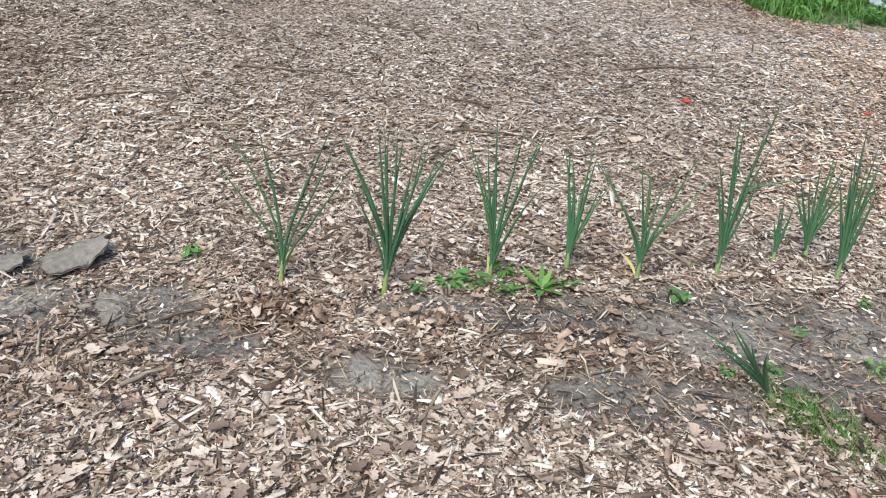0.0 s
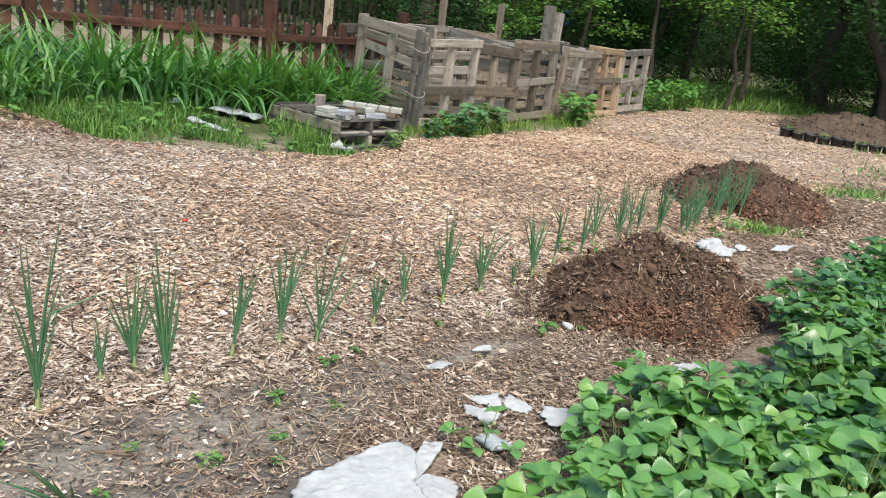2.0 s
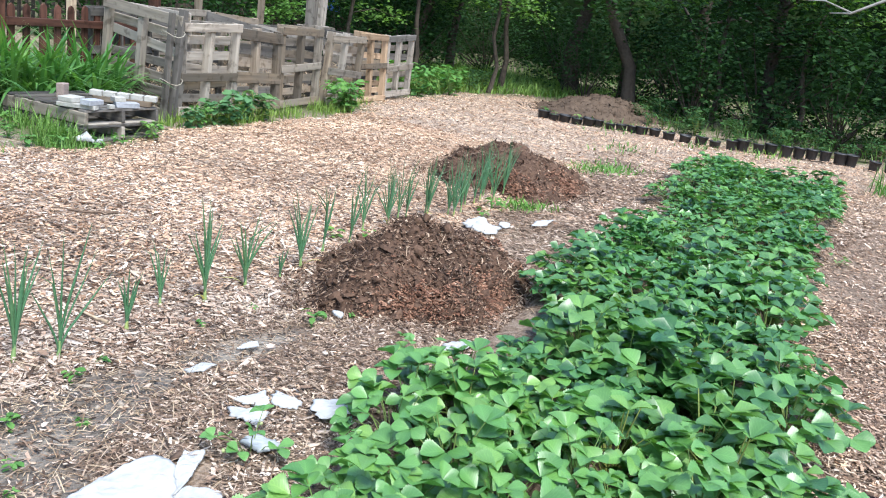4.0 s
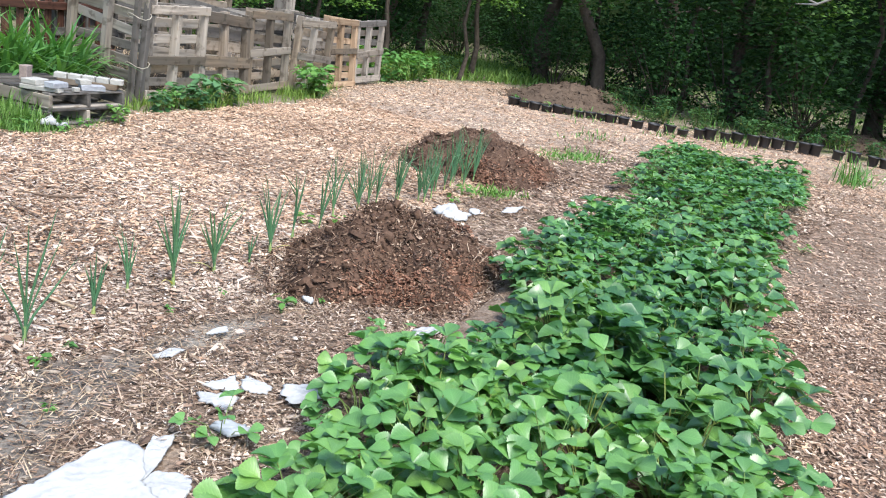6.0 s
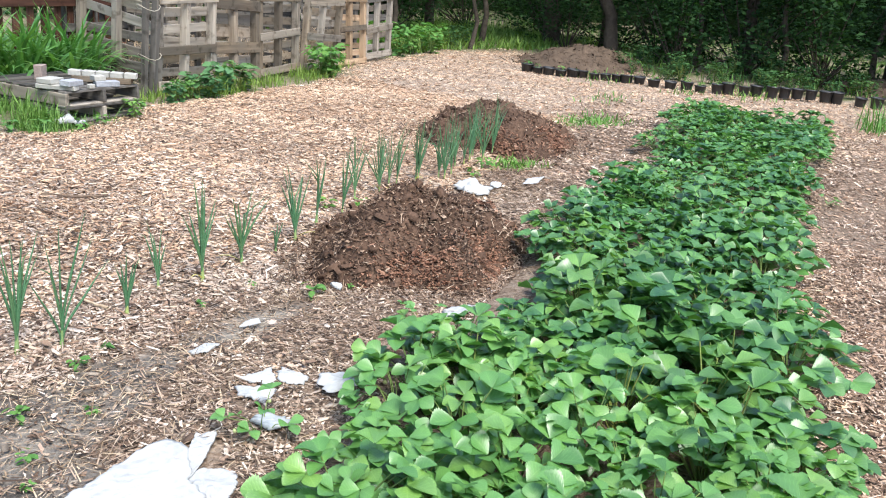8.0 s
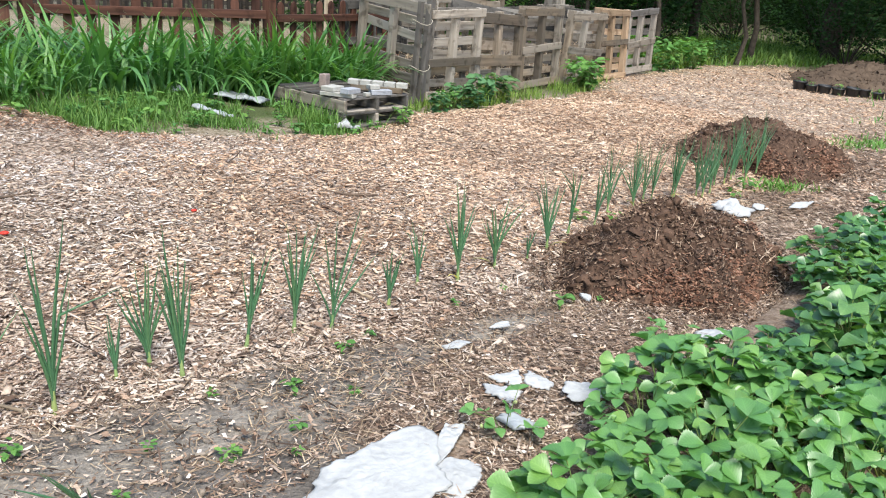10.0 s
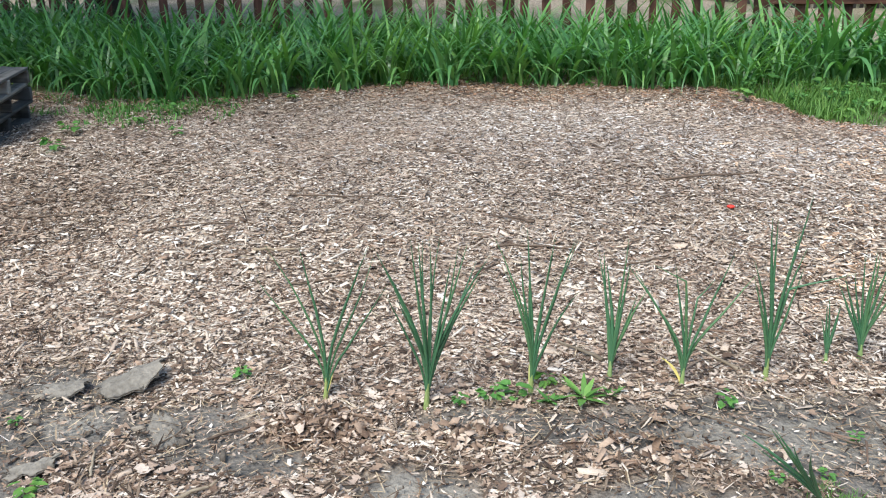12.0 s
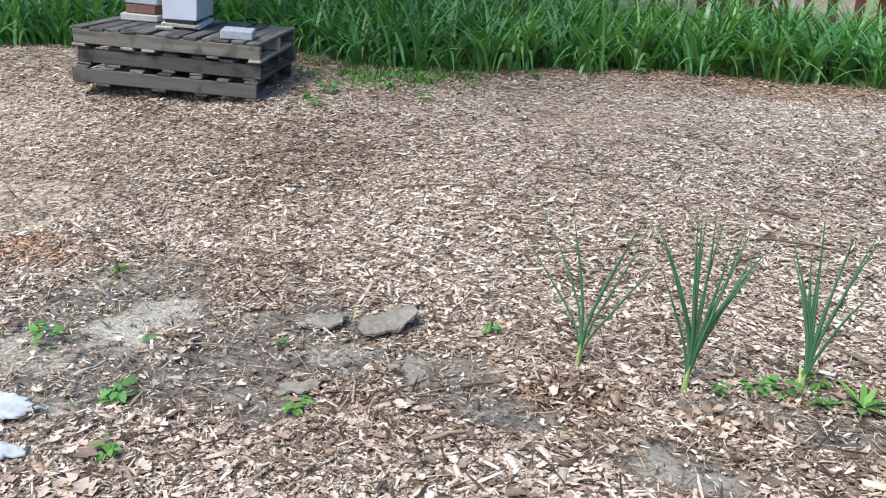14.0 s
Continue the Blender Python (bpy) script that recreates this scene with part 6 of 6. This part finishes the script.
SP = [(-0.89, 2.30, 1.2), (-1.26, 1.58, 1.3), (-1.77, 1.40, 1.5), (-2.23, 1.57, 1.6), (-2.33, 1.62, 1.2), (-1.57, 1.15, 1.3), (-2.5, 2.2, 1.2), (1.35, 2.05, 1.0), (1.71, 2.33, 1.3), (0.78, 2.32, 1.3), (2.04, 2.54, 1.3), (1.38, 2.06, 0.8), (3.18, 2.47, 1.8), (3.4, 2.44, 1.0), (2.2, 2.6, 0.9), (1.15, 2.2, 0.8),
      (1.62, 2.1, 1.0), (0.08, 2.28, 1.6), (0.18, 2.38, 1.4), (0.0, 2.26, 1.2), (-0.1, 2.22, 0.9), (1.0, 1.95, 0.8), (1.9, 2.2, 0.8), (0.85, 1.9, 0.7), (1.55, 1.95, 0.7), (2.7, 2.68, 0.8), (3.05, 2.75, 0.8), (1.45, 2.44, 0.7), (-1.95, 1.75, 0.8), (-1.55, 1.95, 0.7), (-1.2, 6.6, 2.2), (-1.6, 6.45, 2.4), (-2.1, 6.4, 2.6), (-2.6, 6.25, 2.6), (-3.1, 6.3, 2.8), (-3.5, 6.1, 2.8), (-0.6, 6.75, 2.0), (0.4, 6.8, 2.0), (1.0, 6.6, 2.4), (1.5, 6.3, 2.6), (-2.75, 5.2, 2.2), (-2.6, 5.6, 2.4), (-2.9, 4.45, 2.6), (-2.4, 5.9, 2.0),
      (-1.9, 6.1, 2.0), (-2.3, 4.9, 1.6), (-2.9, 5.9, 2.4), (-3.05, 4.9, 2.4), (4.45, 3.35, 2.5), (4.3, 3.5, 2.0), (5.9, 3.5, 2.0), (6.2, 3.6, 2.4), (2.15, 6.0, 2.5), (2.5, 5.9, 2.0), (4.3, 6.4, 2.5), (4.6, 6.6, 2.5), (2.3, 6.6, 3.0), (3.3, 6.1, 2.5), (2.6, 7.0, 3.5), (2.9, 7.2, 3.5), (3.2, 7.3, 3.5), (3.4, 6.8, 2.5), (2.5, 6.4, 3.0), (2.8, 6.2, 3.0), (3.6, 6.2, 3.0), (3.9, 6.3, 3.2), (2.1, 6.8, 3.5), (1.8, 6.9, 3.2), (3.1, 6.95, 3.2), (3.9, 7.1, 3.4), (2.3, 7.2, 3.4)]
for i, (x, y, s) in enumerate(SP):
    ob = thing("weed_seedling", "small bright green weed seedling", "weed", "weed seedlings")
    tagged(under("foliage", SEEDLING[i % 4], ob), kind="stuff")
    s *= 0.8 if y < 3 else 0.7
    ob.matrix_world = pose(x, y, float(lay(x, y)) + 0.004, 0, 0, 77 * i) @ Matrix.Diagonal((s, s, s, 1))
BW = [(6.35, 7.62, 0.75), (6.8, 7.75, 0.95), (7.1, 7.8, 0.95), (6.5, 7.5, 0.65), (5.9, 7.35, 0.6), (6.1, 7.5, 0.6), (9.0, 8.4, 1.1), (9.25, 8.45, 1.2), (9.1, 8.3, 1.0), (5.0, 6.7, 0.5), (2.2, 6.5, 0.7), (2.3, 6.2, 0.5), (2.7, 6.1, 0.45), (2.5, 6.9, 0.6), (3.2, 6.9, 0.55), (3.6, 6.5, 0.5), (4.15, 6.62, 0.55), (1.9, 6.3, 0.5), (1.6, 6.6, 0.5), (12.8, 10.2, 1.3), (13.4, 10.5, 1.5), (16.3, 11.3, 1.2), (14.9, 11.4, 1.3), (17.2, 12.2, 1.0), (14.0, 10.4, 1.3), (13.0, 10.9, 1.6), (12.5, 10.6, 1.4), (14.6, 10.8, 1.4), (15.3, 10.9, 1.2), (17.2, 6.5, 1.2), (17.6, 4.8, 1.3), (17.9, 3.4, 1.2), (18.5, 1.4, 1.3), (16.9, 5.6, 1.0), (18.3, 5.2, 1.7), (15.6, 6.8, 0.7), (15.9, 6.0, 0.9), (16.2, 5.3, 0.8), (16.5, 4.6, 1.0), (16.8, 3.9, 0.9), (17.1, 3.0, 1.0), (17.4, 2.2, 0.9), (17.8, 1.4, 1.0), (16.2, 7.3, 1.0), (16.6, 6.4, 1.1), (17.3, 4.2, 1.2), (17.6, 5.6, 1.3), (17.4, 7.4, 1.3), (17.9, 8.0, 1.2)]
ri = random.Random(77)
for i in range(26):
    t = i / 25
    BW.append((15.3 + 2.2 * t + ri.uniform(-0.3, 0.5), 6.6 - 6.0 * t + ri.uniform(-0.3, 0.4), ri.uniform(0.5, 1.1)))
for i, (x, y, s) in enumerate(BW):
    ob = thing("weed_bush", "leafy green weed growing at the foot of the pallets" if x < 12 else "leafy green undergrowth at the edge of the trees", "weed", "leafy weeds", m=pose(x, y, float(lay(x, y)), 0, 0, 63 * i))
    s *= 0.6 if x < 5 else 1.0
    ob.scale = (s, s, s)
    tagged(under("foliage", UNDERGROWTH[i % 3] if x > 15 else BROAD[i % 2] if i < 5 else BUSHY[i % 4], ob), kind="stuff")
    tagged(under("stalkwork", BSTEM, ob), kind="stuff")


# ---- nursery pots ----
def pot_mesh():
    prof = [(0.075, 0.0), (0.094, 0.155), (0.101, 0.157), (0.101, 0.175), (0.092, 0.175), (0.086, 0.13), (0.0, 0.13)]
    n = 18
    V, Fc = [(0, 0, 0)], []
    for rr, z in prof:
        V += [(rr * math.cos(2 * math.pi * i / n), rr * math.sin(2 * math.pi * i / n), z) for i in range(n)]
    for j in range(len(prof) - 1):
        for i in range(n):
            a, b = 1 + j * n + i, 1 + j * n + (i + 1) % n
            Fc.append((a, b, b + n, a + n))
    return quick("pot", V, Fc, POT, True)


def soil_disc():
    V, Fc = tube([(0, 0, 0.125), (0, 0, 0.14), (0, 0, 0.148)], [0.084, 0.086, 0.02], 14)
    return quick("soil", [tuple(v) for v in V], Fc, POTSOIL, True)


POTM, SOILM = pot_mesh(), soil_disc()
runs = [((13.42, 7.80), (14.24, 6.02), 11, 0.055), ((14.18, 5.70), (14.45, 4.98), 4, 0.05), ((14.65, 4.82), (15.62, 3.12), 10, 0.0), ((15.75, 2.80), (16.75, 0.5), 11, 0.0)]
for (ax, ay), (bx_, by_), n, sunk in runs:
    for i in range(n):
        t = i / (n - 1)
        x, y = ax + (bx_ - ax) * t + rng.uniform(-0.03, 0.03), ay + (by_ - ay) * t + rng.uniform(-0.03, 0.03)
        ob = thing("plant_pot", "black plastic nursery pot filled with dark soil", "plant pot", "pots in a line", m=pose(x, y, float(lay(x, y)) + 0.002 - sunk, rng.uniform(-4, 4), rng.uniform(-4, 4), rng.uniform(0, 360)))
        s = rng.uniform(0.95, 1.15)
        ob.scale = (s, s, s)
        under("pot", POTM, ob)
        under("soil", SOILM, ob)
        if rng.random() < 0.25:
            under("sprout", SEEDLING[i % 4], ob, pose(0, 0, 0.14) @ Matrix.Diagonal((1.6, 1.6, 1.8, 1)))


# ---- trees ----
def tree(x, y, h, r0, seed, crown_lo, crown_r, leaves, label, lean=(0, 0), mat=SHADELEAF, ll=0.13, name="tree", cz=None):
    r = random.Random(seed)
    nr = np.random.default_rng(seed)
    ob = thing(name, label, "tree", "trees round the garden", m=pose(x, y, float(lie(x, y)) - 0.05, 0, 0, r.uniform(0, 360)))
    ca, sa = math.cos(-ob.rotation_euler.z), math.sin(-ob.rotation_euler.z)
    lx, ly = lean[0] * ca - lean[1] * sa, lean[0] * sa + lean[1] * ca
    k = 9
    pts = [(lx * (i / (k - 1)) ** 1.2 * h + 0.05 * h * noise.noise((i * 0.6, seed, 0)), ly * (i / (k - 1)) ** 1.2 * h + 0.05 * h * noise.noise((i * 0.6, seed, 9)), h * i / (k - 1)) for i in range(k)]
    under("trunk", join_tubes("trunk", [(pts, [r0 * (1.25 if i == 0 else 1) * (1 - 0.8 * i / (k - 1)) for i in range(k)])], BARK, 9), ob)
    tips, limbs = [], []
    for i in range(18):
        t = r.uniform(crown_lo / h, 0.97)
        j = min(k - 2, int(t * (k - 1)))
        f = t * (k - 1) - j
        p = Vector(pts[j]).lerp(Vector(pts[j + 1]), f)
        a, l = r.uniform(0, 6.28), crown_r * r.uniform(0.55, 1.05) * (1.1 - 0.5 * t)
        e = p + Vector((math.cos(a) * l, math.sin(a) * l, l * r.uniform(-0.1, 0.5)))
        mid_ = p.lerp(e, 0.5) + Vector((0, 0, 0.12 * l))
        rr = r0 * 0.3 * (1.1 - t)
        limbs.append(([p, mid_, e], [rr, rr * 0.7, rr * 0.25]))
        tips += [e, mid_, p.lerp(e, 0.75), p.lerp(e, 0.3)]
    for i, lm in enumerate(limbs):
        under("limb", join_tubes("limb", [lm], BARK, 5), ob)
    tips = np.array([tuple(t) for t in tips])
    pick = tips[nr.integers(0, len(tips), leaves)]
    off = nr.normal(0, 1, (leaves, 3)) * [0.13 * crown_r, 0.13 * crown_r, 0.07 * crown_r]
    pos = pick + off
    pos[:, 2] = np.maximum(pos[:, 2], crown_lo * 0.55 + nr.random(leaves) * 0.4)
    nrm = nr.normal(0, 0.55, (leaves, 3)) + [0, 0, 0.9]
    nrm /= np.linalg.norm(nrm, axis=1)[:, None]
    V, Fc = leaf_cards(pos, nrm, nr.uniform(0, 6.28, leaves), ll * nr.uniform(0.6, 1.3, leaves), ll * 0.5 * nr.uniform(0.6, 1.3, leaves), nr)
    under("crown", quick("crown", V, Fc, mat), ob)
    return ob


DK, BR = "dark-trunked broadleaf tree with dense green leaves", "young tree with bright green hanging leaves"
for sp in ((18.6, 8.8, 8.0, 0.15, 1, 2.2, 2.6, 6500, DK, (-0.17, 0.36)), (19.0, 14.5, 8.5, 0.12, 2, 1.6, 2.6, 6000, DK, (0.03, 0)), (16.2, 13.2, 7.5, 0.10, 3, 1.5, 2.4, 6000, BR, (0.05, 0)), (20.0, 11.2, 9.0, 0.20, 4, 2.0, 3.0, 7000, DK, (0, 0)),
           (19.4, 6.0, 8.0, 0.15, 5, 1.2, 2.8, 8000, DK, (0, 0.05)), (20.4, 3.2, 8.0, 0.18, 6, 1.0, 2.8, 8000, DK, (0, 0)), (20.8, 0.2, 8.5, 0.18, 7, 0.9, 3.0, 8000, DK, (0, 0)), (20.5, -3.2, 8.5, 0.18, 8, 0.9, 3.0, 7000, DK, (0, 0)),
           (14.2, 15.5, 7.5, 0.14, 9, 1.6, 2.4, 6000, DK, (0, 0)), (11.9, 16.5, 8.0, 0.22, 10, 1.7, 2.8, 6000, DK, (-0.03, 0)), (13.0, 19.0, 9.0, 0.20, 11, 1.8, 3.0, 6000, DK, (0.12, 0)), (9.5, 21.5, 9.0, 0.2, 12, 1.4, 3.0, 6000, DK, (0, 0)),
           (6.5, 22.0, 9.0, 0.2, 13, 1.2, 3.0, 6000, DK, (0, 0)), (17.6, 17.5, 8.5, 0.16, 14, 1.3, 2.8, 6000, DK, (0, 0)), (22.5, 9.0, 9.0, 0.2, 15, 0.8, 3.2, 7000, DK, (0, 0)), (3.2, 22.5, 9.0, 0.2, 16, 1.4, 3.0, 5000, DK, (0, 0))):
    tree(*sp, mat=SUNLEAF if sp[8] == BR else SHADELEAF)
tree(12.9, 12.4, 4.6, 0.05, 31, 1.3, 1.5, 3000, BR, (0.1, 0.02), mat=SUNLEAF, ll=0.12, name="sapling")
tree(16.0, 10.9, 5.0, 0.05, 32, 1.9, 1.7, 3000, BR, (0.0, 0.02), mat=SUNLEAF, ll=0.12, name="sapling")
tree(10.9, 12.2, 2.6, 0.04, 33, 0.6, 1.0, 2200, BR, (0.0, 0.02), mat=SUNLEAF, ll=0.10, name="sapling")
tree(18.2, 4.9, 5.2, 0.06, 34, 1.9, 1.5, 2600, BR, (0.0, 0.02), mat=SUNLEAF, ll=0.12, name="sapling")
tree(19.3, 3.4, 6.0, 0.06, 39, 2.5, 1.7, 2600, BR, (-0.05, 0.0), mat=SUNLEAF, ll=0.14, name="sapling")
tree(19.8, 9.7, 6.4, 0.06, 40, 2.9, 1.9, 3000, BR, (-0.03, 0.0), mat=SUNLEAF, ll=0.14, name="sapling")
tree(18.9, 6.9, 6.2, 0.06, 35, 2.6, 2.4, 4200, BR, (-0.14, 0.0), mat=SUNLEAF, ll=0.15, name="sapling")
tree(15.0, 12.3, 5.4, 0.06, 36, 1.8, 1.7, 3600, BR, (0.0, 0.05), mat=SUNLEAF, ll=0.14, name="sapling")
tree(17.4, 11.6, 6.0, 0.07, 37, 2.4, 2.0, 3600, BR, (-0.03, 0.0), mat=SUNLEAF, ll=0.15, name="sapling")
tree(18.6, 1.6, 5.0, 0.06, 38, 2.0, 1.5, 2400, BR, (-0.03, 0.0), ll=0.14, name="sapling")


tree(-4.78, 8.95, 8.5, 0.17, 71, 3.3, 6.0, 15000, "tall broadleaf tree behind the picket fence shading the hive", (-0.12, -0.38), ll=0.30)


# shrubs that close the view below the crowns
def shrub_mesh(seed, n, ll):
    nr = np.random.default_rng(seed)
    cent = nr.normal(0, 1, (14, 3)) * [0.55, 0.55, 0.45] + [0, 0, 0.95]
    pos = cent[nr.integers(0, 14, n)] + nr.normal(0, 0.22, (n, 3))
    pos[:, 2] = np.abs(pos[:, 2]) + 0.03
    nrm = nr.normal(0, 0.6, (n, 3)) + [0, 0, 0.8]
    nrm /= np.linalg.norm(nrm, axis=1)[:, None]
    V, Fc = leaf_cards(pos, nrm, nr.uniform(0, 6.28, n), ll * nr.uniform(0.6, 1.3, n), ll * 0.55 * nr.uniform(0.6, 1.3, n), nr)
    stems = join_tubes("stems", [([(0, 0, -0.05), tuple(c * 0.5), tuple(c)], [0.02, 0.014, 0.006]) for c in cent], BARK, 4)
    return quick("leaves", V, Fc, SHADELEAF), stems


SHRUBS = [shrub_mesh(400 + i, 1700, 0.10) for i in range(4)]
sites = [(19.0, 10.2), (20.2, 8.4), (18.0, 7.0), (18.8, 5.8), (18.6, 4.2), (19.4, 2.6), (19.2, 1.2), (19.8, -0.4), (20.2, -2.2), (20, 7.4), (20.6, 4.6), (21, 1.8), (15.6, 13.2), (17.2, 15.2), (15.0, 14.0), (13.6, 13.4), (12.2, 14.2), (10.6, 14.6), (10.0, 16.5), (20.8, 9.8), (21.5, 6.2), (18.4, 16.0), (21.8, -4.0), (22.0, -1.0), (21.4, 12.2), (16.8, 18.0), (14.6, 17.2), (22.0, 15.5), (23.5, 16.5), (21.2, 17.2), (24.0, 14.2), (22.8, 13.0), (20.5, 18.5)]
for i, (x, y) in enumerate(sites):
    s = (0.9, 1.25, 1.05, 1.4, 1.15)[i % 5]
    ob = thing("shrub", "dense dark green shrub under the trees", "shrub", "shrubs under the trees", m=pose(x, y, float(lie(x, y)), 0, 0, 71 * i))
    ob.scale = (s, s, s * 1.1)
    lv, st = SHRUBS[i % 4]
    tagged(under("foliage", lv, ob), kind="stuff")
    tagged(under("branchwork", st, ob), kind="stuff")

# bleached dead branch
db = [([(18.5, 1.65, 3.5), (17.2, 2.7, 3.05), (16.6, 3.5, 2.72), (16.5, 3.95, 2.46), (16.5, 4.3, 2.43)], [0.05, 0.04, 0.03, 0.022, 0.007]), ([(16.5, 3.95, 2.47), (16.45, 4.4, 2.62), (16.5, 5.0, 2.60)], [0.017, 0.011, 0.004]), ([(17.2, 2.7, 3.06), (16.6, 3.4, 3.05), (16.5, 3.9, 3.0), (16.5, 4.5, 3.15)], [0.026, 0.02, 0.013, 0.005]),
      ([(16.5, 3.9, 3.0), (16.5, 4.4, 2.86), (16.5, 4.75, 2.85)], [0.012, 0.008, 0.003]), ([(16.6, 3.5, 2.73), (16.5, 4.0, 2.78), (16.5, 4.4, 2.74)], [0.014, 0.009, 0.003]), ([(16.6, 3.4, 3.05), (16.5, 3.8, 3.2), (16.5, 4.1, 3.4)], [0.012, 0.008, 0.003]), ([(16.45, 4.4, 2.62), (16.5, 4.7, 2.72), (16.5, 4.9, 2.85)], [0.008, 0.006, 0.002])]
tree(18.6, 1.5, 6.5, 0.14, 51, 3.4, 2.0, 2500, "half-dead tree with a bleached bare branch", (0, 0))
tagged(new("dead_branch", join_tubes("dead_branch", db, DEADWOOD, 6)), "bleached bare dead branch reaching out of the trees", "branch")

# blue tarp far behind
bm = bmesh.new()
bmesh.ops.create_grid(bm, x_segments=8, y_segments=8, size=0.5)
for v in bm.verts:
    v.co.z = 0.12 * noise.noise(v.co * 3) + 0.3 * (0.5 - abs(v.co.x))
me_ = bpy.data.meshes.new("tarp")
bm.to_mesh(me_)
bm.free()
me_.materials.append(BLUE)
tp = tagged(new("tarp", me_), "small blue tarpaulin hanging among the far trees", "tarp")
tp.matrix_world = pose(15.9, 16.0, 1.45, 70, 0, -30) @ Matrix.Diagonal((0.35, 0.45, 0.4, 1))

# sheet far behind, closing the view; its dark green paints the woods' shaded depth
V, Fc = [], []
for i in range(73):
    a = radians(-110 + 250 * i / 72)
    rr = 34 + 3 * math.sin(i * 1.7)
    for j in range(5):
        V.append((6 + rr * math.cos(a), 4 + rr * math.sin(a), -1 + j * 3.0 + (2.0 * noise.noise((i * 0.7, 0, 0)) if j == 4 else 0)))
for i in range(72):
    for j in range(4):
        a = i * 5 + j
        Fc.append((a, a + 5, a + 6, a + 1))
tagged(new("backdrop", quick("backdrop", V, Fc, FARSHADE)), "dark green sheet for the shaded depth of distant woodland", "woods", kind="structure")
n = 26000
a = rng.uniform(radians(-60), radians(120), n)
rr = rng.uniform(24, 31, n)
pos = np.stack([6 + rr * np.cos(a), 4 + rr * np.sin(a), rng.random(n) ** 1.1 * 9], 1)
pos = pos[~((pos[:, 2] < 2.2) & (np.abs(a - 0.62) < 0.05))]
n = len(pos)
nrm = rng.normal(0, 0.6, (n, 3)) + [0, 0, 0.8]
nrm /= np.linalg.norm(nrm, axis=1)[:, None]
V, Fc = leaf_cards(pos, nrm, rng.uniform(0, 6.28, n), rng.uniform(0.25, 0.5, n), rng.uniform(0.15, 0.28, n), rng)
tagged(new("far_woods", quick("far_woods", V, Fc, SHADELEAF)), "dark green foliage of distant trees", "woods", kind="stuff")
